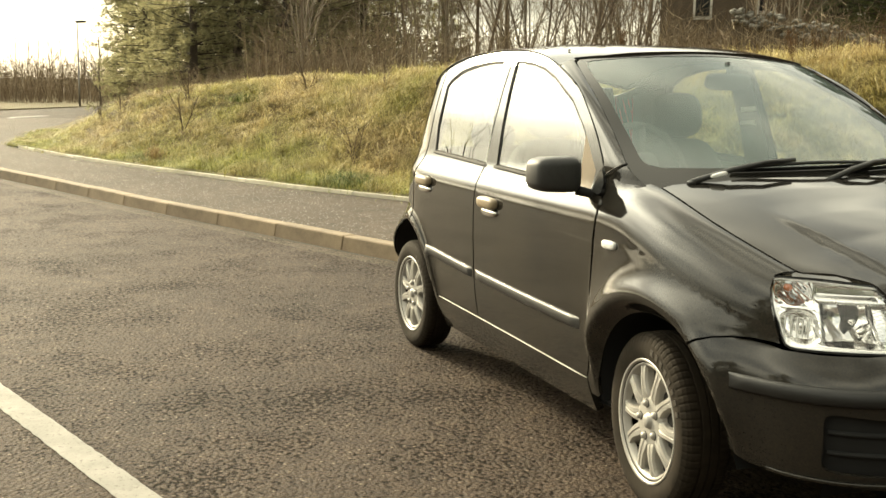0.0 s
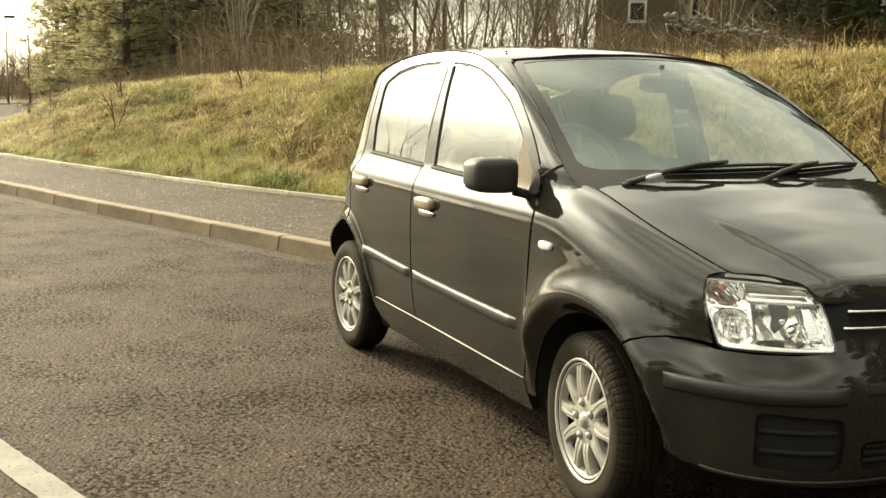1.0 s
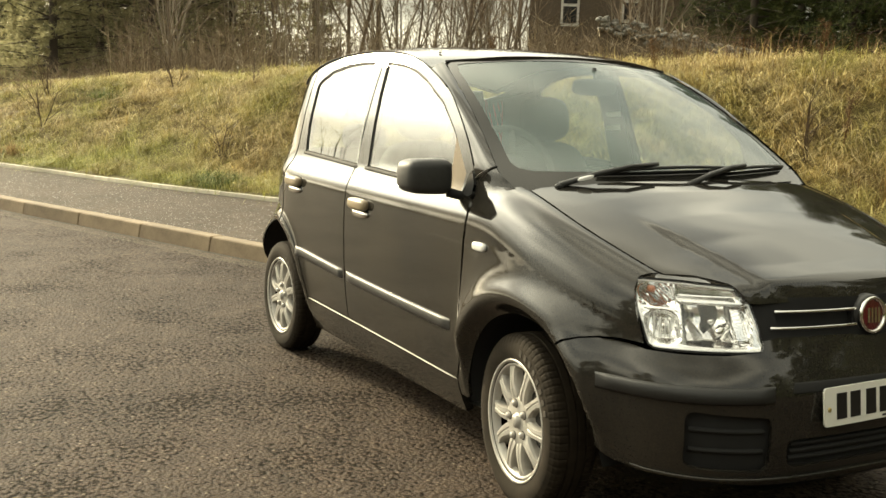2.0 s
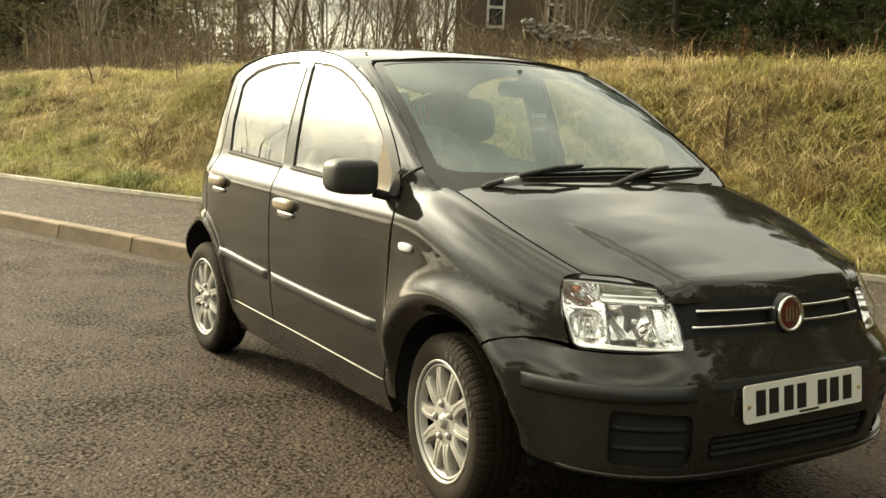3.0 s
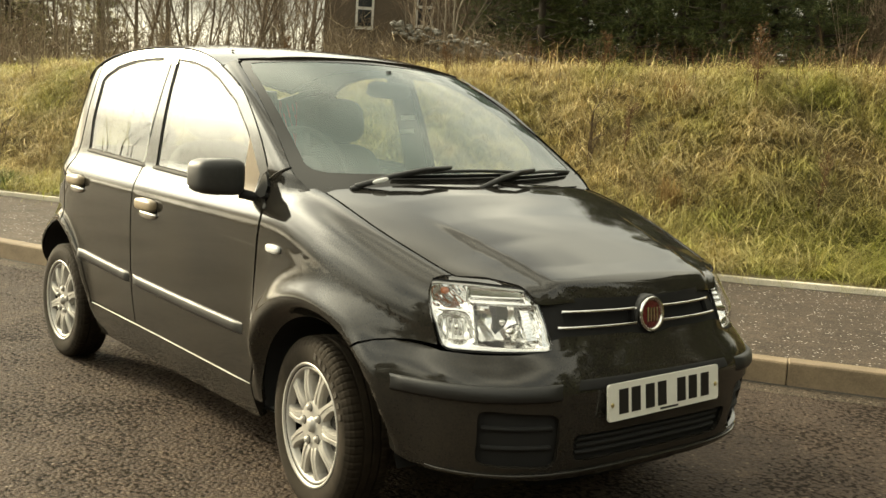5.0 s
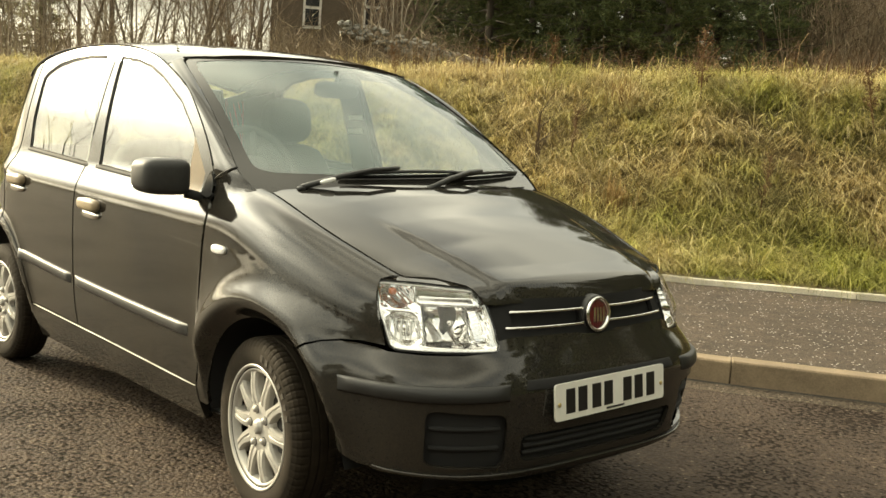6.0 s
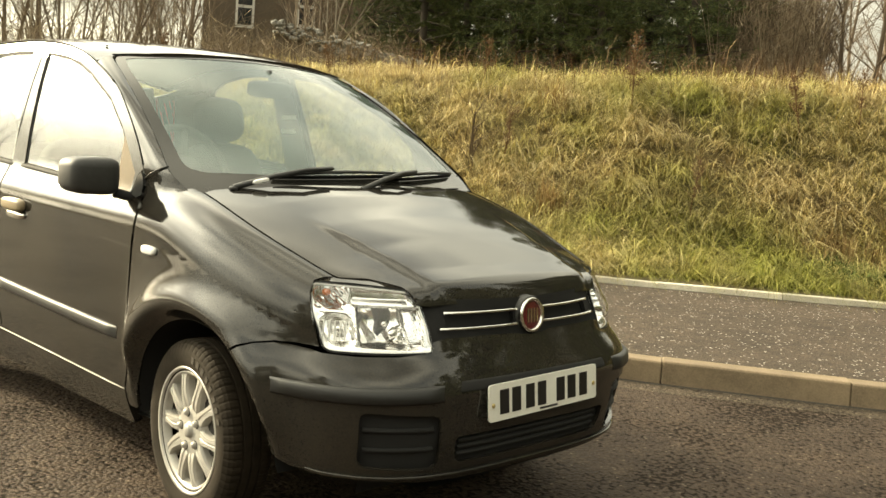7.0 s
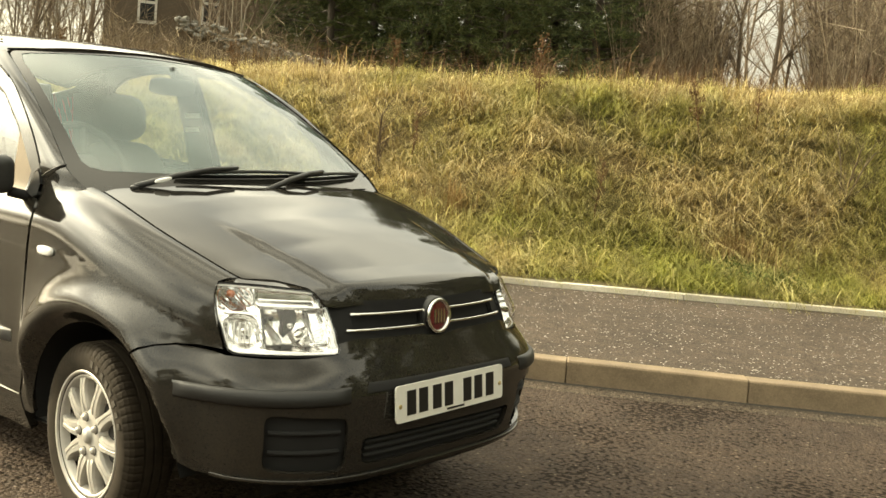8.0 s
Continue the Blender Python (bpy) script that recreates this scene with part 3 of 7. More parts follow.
# ---- the car's skin, as smooth charts (x forward, z up, half-widths) ----
def table(points, soft, lo, hi, n=900):
    """A smooth curve through points, rounded off over a width of soft metres."""
    xs = np.linspace(lo, hi, n)
    p = np.array(points, float)
    ys = np.interp(xs, p[:, 0], p[:, 1])
    left, right = (p[1, 1] - p[0, 1]) / (p[1, 0] - p[0, 0]), (p[-1, 1] - p[-2, 1]) / (p[-1, 0] - p[-2, 0])
    ys = np.where(xs < p[0, 0], p[0, 1] + (xs - p[0, 0]) * left, np.where(xs > p[-1, 0], p[-1, 1] + (xs - p[-1, 0]) * right, ys))
    k = int(3 * soft / (xs[1] - xs[0])) + 1
    g = np.exp(-0.5 * (np.arange(-k, k + 1) * (xs[1] - xs[0]) / soft) ** 2)
    g /= g.sum()
    slope0, slope1 = ys[1] - ys[0], ys[-1] - ys[-2]
    pad = np.concatenate([ys[0] + slope0 * np.arange(-k, 0), ys, ys[-1] + slope1 * np.arange(1, k + 1)])
    sm = np.convolve(pad, g, "valid")
    return lambda v: np.interp(v, xs, sm)


def step(a, b, v):
    u = np.clip((v - a) / (b - a), 0, 1)
    return u * u * (3 - 2 * u)


HALF = table([(0.15, 0.68), (0.24, 0.722), (0.30, 0.745), (0.36, 0.757), (0.46, 0.772), (0.58, 0.781), (0.72, 0.786), (0.84, 0.786), (0.92, 0.780), (0.945, 0.772), (1.00, 0.742),
              (1.025, 0.733), (1.10, 0.716), (1.22, 0.688), (1.34, 0.655), (1.44, 0.622), (1.52, 0.59), (1.6, 0.55)], 0.012, 0.1, 1.7)
NOSE = table([(0.12, 1.83), (0.18, 1.885), (0.24, 1.93), (0.32, 1.958), (0.42, 1.975), (0.55, 1.977), (0.60, 1.961), (0.65, 1.938), (0.70, 1.916), (0.76, 1.902), (0.82, 1.886), (0.86, 1.86), (1.1, 1.65)], 0.012, 0.05, 1.3)
TAIL = table([(0.2, 1.50), (0.3, 1.54), (0.5, 1.57), (0.7, 1.60), (0.9, 1.60), (1.05, 1.59), (1.2, 1.555), (1.4, 1.50), (1.55, 1.44)], 0.03, 0.1, 1.7)
TOP = table([(0.3, 1.03), (0.8, 1.03), (1.0, 1.018), (1.15, 0.985), (1.3, 0.945), (1.45, 0.90), (1.6, 0.85), (1.72, 0.81), (1.9, 0.74)], 0.05, 0.2, 2.1)
SEAM_Y = table([(0.8, 0.655), (1.0, 0.642), (1.2, 0.648), (1.35, 0.642), (1.5, 0.612), (1.6, 0.592), (1.7, 0.570), (1.8, 0.54)], 0.05, 0.7, 2.0)
SEAM_Z = table([(0.8, 1.065), (1.0, 1.042), (1.15, 1.005), (1.3, 0.962), (1.45, 0.915), (1.6, 0.866), (1.7, 0.838), (1.8, 0.81)], 0.05, 0.7, 2.0)


def exp_r(z):
    """How square the tail is in plan: squarer at the bumper."""
    return 2.7 + 5.3 * step(0.72, 0.42, z)


def exp_f(z):
    """How square the nose is in plan: the bumper is squarer than the lamps above it."""
    return 3.0 + 0.8 * step(0.675, 0.55, z) - 0.45 * step(0.68, 0.80, z)

WHEEL_F, WHEEL_R = (1.193, 0.288), (-1.15, 0.295)


def taper(x, z):
    f = np.clip((x - 1.0) / (NOSE(z) - 1.0), 0, 0.9999)
    r = np.clip((-x - 0.85) / (TAIL(z) - 0.85), 0, 0.9999)
    return (1 - f ** exp_f(z)) ** (1 / exp_f(z)) * (1 - r ** exp_r(z)) ** (1 / exp_r(z))


def flare(x, z):
    out = 0
    for cx, cz in (WHEEL_F, WHEEL_R):
        r = np.hypot(x - cx, z - cz)
        up = step(-0.05, 0.18, z - cz)
        if cx > 0:
            out = out + up * (0.019 * np.exp(-((r - 0.418) / np.where(r > 0.418, 0.115, 0.07)) ** 2) + 0.017 * np.exp(-((r - 0.418) / 0.052) ** 2) - 0.036 * step(0.414, 0.356, r)) * step(0.785, 0.845, x)
        else:
            out = out + up * (0.020 * np.exp(-((r - 0.395) / 0.045) ** 2) - 0.016 * step(0.400, 0.360, r))
    return out


def side_y(x, z):
    """Half-width of doors, quarter panels and lower wings."""
    t = np.where(z > 0.6, 0.6 + (z - 0.6) * 0.43 / (TOP(np.maximum(x, 0.8)) - 0.6), z)
    q = np.where(x > 0.8, np.where(z > 0.6, t, z), z)
    return HALF(q) * taper(x, z) + flare(x, z)


def side_point(x, z):
    x, z = np.asarray(x, float), np.asarray(z, float)
    return np.stack([x, -side_y(x, z), z], -1)


def wing_point(x, Z):
    """Front wing: like the side below, rolling over into the bonnet's edge above."""
    x, Z = np.asarray(x, float), np.asarray(Z, float)
    door = side_point(x, np.minimum(Z, 1.06))
    sh = TOP(x) - 0.15
    t = np.clip((Z - sh) / 0.19, 0, 1.0)
    ys, ye, ze = side_y(x, sh) - flare(x, sh), SEAM_Y(x), SEAM_Z(x)
    a = t * math.pi / 2
    y = np.where(Z > sh, ye + (ys - ye) * np.cos(a) + flare(x, np.maximum(Z, sh)) * (1 - t * t), side_y(x, np.minimum(Z, sh)))
    z = np.where(Z > sh, sh + (ze - sh) * np.sin(a), Z)
    w = step(0.80, 1.0, x)[..., None]
    return door * (1 - w) + np.stack([x, -y, z], -1) * w


def nose_point(a, z):
    """Front end by plan angle a (degrees, 0 straight ahead, -90 the car's right side)."""
    a, z = np.radians(np.asarray(a, float)), np.asarray(z, float)
    c, s = np.cos(a), np.sin(a)
    w = HALF(np.clip(z, 0.15, 0.86))
    x = 1.0 + (NOSE(z) - 1.0) * np.abs(c) ** (2 / exp_f(z))
    y = np.sign(s) * (w * np.abs(s) ** (2 / exp_f(z)) + flare(x, z) * step(1.70, 1.55, x))
    return np.stack([x, y, z + 0 * a], -1)


def nose_angle(y, z=0.6):
    return math.degrees(math.copysign(math.asin(min(1.0, abs(y) / float(HALF(min(z, 0.86)))) ** (float(exp_f(z)) / 2)), y))


def nose_angle_x(x, z):
    return -math.degrees(math.acos(max(0.0, (x - 1.0) / (float(NOSE(z)) - 1.0)) ** (float(exp_f(z)) / 2)))


BONNET = table([(0.95, 1.105), (1.05, 1.082), (1.2, 1.048), (1.4, 0.990), (1.6, 0.925), (1.75, 0.874), (1.80, 0.860), (1.840, 0.848), (1.858, 0.839), (1.870, 0.822), (1.878, 0.795), (1.886, 0.755)], 0.007, 0.8, 2.1)


def bonnet_point(x, y):
    x, y = np.asarray(x, float), np.asarray(y, float)
    u = np.abs(y) / SEAM_Y(x)
    # the front edge bows back towards the lamps and its lip with it
    mid = BONNET(x + 0.27 * np.minimum(np.abs(y), 0.43) ** 2 * step(1.55, 1.80, x))
    z = mid - (mid - SEAM_Z(x)) * u ** (2.4 + 4.0 * step(1.55, 1.80, x))
    # the middle stands proud of the flanks along a crease that runs in towards the grille
    crease = 0.425 - 0.20 * (x - 1.463)
    z = z + 0.011 * step(crease + 0.026, crease - 0.018, np.abs(y)) * step(1.28, 1.55, x) * step(1.868, 1.82, x)
    return np.stack([x, y, z], -1)

# ---- the car ----
from mathutils.geometry import delaunay_2d_cdt

car = tagged(new("car"), "glossy black five-door hatchback with silver wheel covers, parked at the kerb", "car")


def inside(poly, pts):
    p, q = np.asarray(poly), np.asarray(pts)
    res = np.zeros(len(q), bool)
    for (x1, y1), (x2, y2) in zip(p, np.roll(p, -1, 0)):
        cond = (y1 > q[:, 1]) != (y2 > q[:, 1])
        with np.errstate(divide="ignore", invalid="ignore"):
            res ^= cond & (q[:, 0] < (x2 - x1) * (q[:, 1] - y1) / (y2 - y1) + x1)
    return res


def resample(poly, gap):
    out = []
    for a, b in zip(poly, poly[1:] + poly[:1]):
        a, b = np.array(a, float), np.array(b, float)
        k = max(1, int(np.ceil(np.linalg.norm((b - a)) / gap)))
        out += [tuple(a + (b - a) * i / k) for i in range(k)]
    return out


def shrunk(poly, by):
    """The outline moved inwards (counter-clockwise outlines)."""
    p = np.array(poly, float)
    area = 0.5 * np.sum(p[:, 0] * np.roll(p[:, 1], -1) - np.roll(p[:, 0], -1) * p[:, 1])
    e = np.roll(p, -1, 0) - p
    e /= np.maximum(np.linalg.norm(e, axis=1), 1e-9)[:, None]
    n = np.stack([-e[:, 1], e[:, 0]], 1) * (1 if area > 0 else -1)
    m = n + np.roll(n, 1, 0)
    m /= np.maximum((m * n).sum(1), 0.35)[:, None] * 1.0
    return [tuple(v) for v in p + m * by]


def rounded_poly(poly, r, k=4):
    """Corners of an outline rounded off."""
    out = []
    n = len(poly)
    for i in range(n):
        a, b, c = (np.array(poly[j % n], float) for j in (i - 1, i, i + 1))
        la, lc = np.linalg.norm(a - b), np.linalg.norm(c - b)
        d = min(r, la * 0.45, lc * 0.45)
        p, q = b + (a - b) / la * d, b + (c - b) / lc * d
        out += [tuple((1 - t) ** 2 * p + 2 * t * (1 - t) * b + t * t * q) for t in np.linspace(0, 1, k)]
    return out


def sheet(outline, chart, spacing=0.03, holes=(), lip=0.014, mirror=False, scale=(1, 1), lift=0.0, edge=0.018, out=None):
    """A skin panel: the outline (in the chart's plane) filled, laid on the chart and given turned-in edges."""
    sx, sy = scale
    loops = [resample([(x / sx, y / sy) for x, y in lp], edge) for lp in (outline, *holes)]
    pts, edges = [], []
    for lp in loops:
        s = len(pts)
        pts += lp
        edges += [(s + i, s + (i + 1) % len(lp)) for i in range(len(lp))]
    b = np.array(pts)
    gx, gy = np.meshgrid(np.arange(b[:, 0].min() + spacing / 2, b[:, 0].max(), spacing), np.arange(b[:, 1].min() + spacing / 2, b[:, 1].max(), spacing))
    g = np.stack([gx.ravel(), gy.ravel()], 1)
    keep = inside(loops[0], g)
    for lp in loops[1:]:
        keep &= ~inside(lp, g)
    g = g[keep]
    if len(g):
        near = np.array([np.min(np.hypot(*(b - q).T)) for q in g])
        g = g[near > 0.55 * edge]
    vs, _, tris, *_ = delaunay_2d_cdt([Vector(p) for p in pts + [tuple(q) for q in g]], edges, [], 0, 1e-6)
    v2 = np.array([tuple(v) for v in vs])
    cen = np.array([v2[list(t)].mean(0) for t in tris])
    ok = inside(loops[0], cen)
    for lp in loops[1:]:
        ok &= ~inside(lp, cen)
    tris = [tuple(t) for t, o in zip(tris, ok) if o]
    used = sorted({i for t in tris for i in t})
    remap = {o: i for i, o in enumerate(used)}
    tris = [tuple(remap[i] for i in t) for t in tris]
    v2 = v2[used] * np.array([sx, sy])
    co = chart(v2[:, 0], v2[:, 1])
    h = 0.004
    du = chart(v2[:, 0] + h * sx, v2[:, 1]) - chart(v2[:, 0] - h * sx, v2[:, 1])
    dv = chart(v2[:, 0], v2[:, 1] + h * sy) - chart(v2[:, 0], v2[:, 1] - h * sy)
    nrm = np.cross(du, dv)
    nrm /= np.maximum(np.linalg.norm(nrm, axis=1), 1e-12)[:, None]
    ref = np.array(out if out is not None else (0.0, -1.0, 0.25))
    if (nrm @ ref).mean() < 0:
        nrm = -nrm
    a, bb, c = (co[[t[i] for t in tris]] for i in range(3))
    face = np.cross(bb - a, c - a)
    flip = (face * nrm[[t[0] for t in tris]]).sum(1) < 0
    tris = [t[::-1] if f else t for t, f in zip(tris, flip)]
    co = co + nrm * lift
    if mirror:
        co, nrm = co * [1, -1, 1], nrm * [1, -1, 1]
        tris = [t[::-1] for t in tris]
    n0 = len(co)
    faces = list(tris)
    if lip:
        count = {}
        for t in tris:
            for i in range(3):
                count[(t[i], t[(i + 1) % 3])] = 1
        rim = [e for e in count if (e[1], e[0]) not in count]
        ids = sorted({i for e in rim for i in e})
        top, low = {i: n0 + k for k, i in enumerate(ids)}, {i: n0 + len(ids) + k for k, i in enumerate(ids)}
        co = np.concatenate([co, co[ids], co[ids] - nrm[ids] * lip])
        wall = {i: np.zeros(3) for i in ids}
        for i, j in rim:
            faces.append((top[i], low[i], low[j], top[j]))
            w = np.cross(co[j] - co[i], nrm[i])
            wall[i] += w
            wall[j] += w
        wn_ = np.array([wall[i] / max(np.linalg.norm(wall[i]), 1e-9) for i in ids])
        nrm = np.concatenate([nrm, wn_, wn_])
    me = bpy.data.meshes.new("panel")
    me.from_pydata([tuple(v) for v in co], [], faces)
    me.polygons.foreach_set("use_smooth", [True] * len(me.polygons))
    me.normals_split_custom_set_from_vertices([tuple(v) for v in nrm])
    me.update()
    return me


def arc(cx, cz, r, a0, a1, k=28):
    return [(cx + r * math.cos(math.radians(a)), cz + r * math.sin(math.radians(a))) for a in np.linspace(a0, a1, k)]


def grid_mesh(rows, closed=False, flip=False):
    """A mesh through rows of points."""
    vs = [tuple(p) for r in rows for p in r]
    m = len(rows[0])
    fs = []
    for i in range(len(rows) - 1):
        for k in range(m if closed else m - 1):
            q = (i * m + k, (i + 1) * m + k, (i + 1) * m + (k + 1) % m, i * m + (k + 1) % m)
            fs.append(q[::-1] if flip else q)
    return mesh_from("skin", vs, fs, None, True)


def tube(points, radius, sides=8, taper_to=None):
    """A round bar along points."""
    p = [Vector(q) for q in points]
    rows = []
    up = Vector((0.1, 0.2, 1)).normalized()
    for i, q in enumerate(p):
        t = (p[min(i + 1, len(p) - 1)] - p[max(i - 1, 0)]).normalized()
        a = t.cross(up).normalized()
        b = a.cross(t)
        r = radius if taper_to is None else radius + (taper_to - radius) * i / (len(p) - 1)
        rows.append([q + (a * math.cos(2 * math.pi * k / sides) + b * math.sin(2 * math.pi * k / sides)) * r for k in range(sides)])
    vs = [tuple(v) for r in rows for v in r]
    fs = [(i * sides + k, i * sides + (k + 1) % sides, (i + 1) * sides + (k + 1) % sides, (i + 1) * sides + k) for i in range(len(rows) - 1) for k in range(sides)]
    fs += [tuple(range(sides))[::-1], tuple(range((len(rows) - 1) * sides, len(rows) * sides))]
    return mesh_from("bar", vs, fs, None, True)


def blob(size, power=4.0, m=None, nu=28, nv=16, shape=None):
    """A box with well-rounded edges (superellipsoid); shape may bend its points."""
    def pw(v):
        return math.copysign(abs(v) ** (2 / power), v)
    rows = []
    for j in range(nv + 1):
        b = -math.pi / 2 + math.pi * j / nv
        row = []
        for i in range(nu):
            a = 2 * math.pi * i / nu
            p = Vector((size[0] / 2 * pw(math.cos(b)) * pw(math.cos(a)), size[1] / 2 * pw(math.cos(b)) * pw(math.sin(a)), size[2] / 2 * pw(math.sin(b))))
            if shape:
                p = Vector(shape(*p))
            row.append((m @ p) if m else p)
        rows.append(row)
    return grid_mesh(rows, closed=True, flip=True)


def lathe(profile, sides=64, m=None, wob=None):
    """A turned shape about the y axis: profile of (radius, y)."""
    rows = []
    for j in range(sides):
        a = 2 * math.pi * j / sides
        row = []
        for k, (r, y) in enumerate(profile):
            rr = r + (wob(j, k) if wob else 0)
            p = Vector((rr * math.cos(a), y, rr * math.sin(a)))
            row.append(m @ p if m else p)
        rows.append(row)
    rows.append(rows[0])
    me = grid_mesh(rows)
    bm = bmesh.new()
    bm.from_mesh(me)
    bmesh.ops.remove_doubles(bm, verts=bm.verts, dist=1e-6)
    bmesh.ops.recalc_face_normals(bm, faces=bm.faces)
    bm.to_mesh(me)
    bm.free()
    me.polygons.foreach_set("use_smooth", [True] * len(me.polygons))
    return me


# roof seam over the door frames, front to back (x, z)
SEAM = [(0.776, 1.071), (0.728, 1.127), (0.650, 1.202), (0.537, 1.290), (0.428, 1.360), (0.205, 1.444), (-0.014, 1.494), (-0.250, 1.513), (-0.542, 1.508), (-0.842, 1.478), (-1.065, 1.420), (-1.26, 1.345)]
seam_fine = [tuple(p) for p in spline(SEAM, 120)]


def seam_part(x_front, x_back):
    return [p for p in seam_fine if x_back < p[0] < x_front]


B_POST = -0.235
ARCH, ARCH_F = 0.372, 0.362
front_door_outline = [(B_POST, 0.345), (0.758, 0.330), (0.788, 0.40), (0.812, 0.58), (0.820, 0.84), (0.822, 0.93), (0.806, 0.985), (0.79, 1.04)] + seam_part(0.775, B_POST + 0.005) + [(B_POST - 0.012, 1.512)]
front_window = [(-0.125, 1.022), (0.30, 1.012), (0.712, 0.995), (0.715, 1.07), (0.679, 1.103), (0.557, 1.218), (0.411, 1.317), (0.214, 1.400), (0.09, 1.438), (-0.037, 1.461), (-0.208, 1.471), (-0.155, 1.155)]
rear_door_outline = [(-0.728, 0.352), (B_POST - 0.006, 0.345), (B_POST - 0.018, 1.512)] + seam_part(B_POST - 0.02, -0.985) + [(-1.0, 1.43), (-1.005, 1.25), (-0.985, 1.06), (-1.0, 0.99), (-1.045, 0.93), (-1.05, 0.86), (-1.035, 0.73)] + arc(*WHEEL_R, 0.43, 74, 12, 18)
rear_window = [(-0.870, 1.038), (-0.232, 1.020), (-0.27, 1.246), (-0.335, 1.473), (-0.50, 1.470), (-0.621, 1.459), (-0.796, 1.428), (-0.90, 1.385), (-0.931, 1.36), (-0.915, 1.165)]
quarter_outline = [(-1.06, 0.86), (-1.055, 0.935), (-1.01, 0.995), (-0.995, 1.06), (-1.015, 1.25), (-1.01, 1.435)] + seam_part(-1.01, -1.25) + [(-1.26, 1.345), (-1.40, 1.30), (-1.46, 1.10), (-1.50, 0.95), (-1.505, 0.78), (-1.525, 0.70), (-1.535, 0.60), (-1.537, 0.45), (-1.530, 0.335)] + arc(*WHEEL_R, ARCH, 174, 94, 24) + arc(*WHEEL_R, ARCH, 92, 74, 5) + [(-1.045, 0.73)]
rear_lower = [(-0.735, 0.352)] + arc(*WHEEL_R, 0.4275, 12, 74, 18) + arc(*WHEEL_R, ARCH, 74, 2, 18) + [(-0.765, 0.27), (-0.735, 0.27)]
wing_outline = [(0.765, 0.335), (0.765, 0.27), (0.815, 0.27)] + arc(*WHEEL_F, ARCH_F, 181, 55.5, 34) + [(1.425, 0.612), (1.46, 0.635), (1.506, 0.651), (1.56, 0.663), (1.62, 0.668), (1.688, 0.664), (1.676, 0.69), (1.655, 0.73), (1.625, 0.79), (1.613, 0.830), (1.636, float(TOP(1.636)) + 0.038)] + \
    [(x, float(TOP(x)) + 0.038) for x in (1.6, 1.5, 1.4, 1.3, 1.2, 1.1, 1.0, 0.93)] + [(0.88, 1.055), (0.82, 1.05), (0.80, 1.045), (0.816, 0.988), (0.832, 0.93), (0.830, 0.84), (0.822, 0.58), (0.796, 0.40)]

handle_plan = {"front": (-0.075, 0.862), "rear": (-0.865, 0.888)}


def strip_along(chart, points, height, proud, mirror=False, k=60):
    """A moulding of rounded section along points on the side of the car."""
    line = spline(points, k)
    rows = []
    prof = [(-0.5, 0.0), (-0.5, 0.6), (-0.36, 0.95), (0.0, 1.0), (0.30, 0.95), (0.5, 0.55), (0.5, 0.0)]
    for i, (x, z) in enumerate(line):
        end = min(1.0, (min(i, k - 1 - i) + 0.2) / 3.0)
        row = []
        for h, p in prof:
            q = chart(x, z + h * height)
            row.append((q[0], (q[1] - p * proud * end) * (-1 if mirror else 1), q[2]))
        rows.append(row)
    return grid_mesh(rows, flip=mirror)


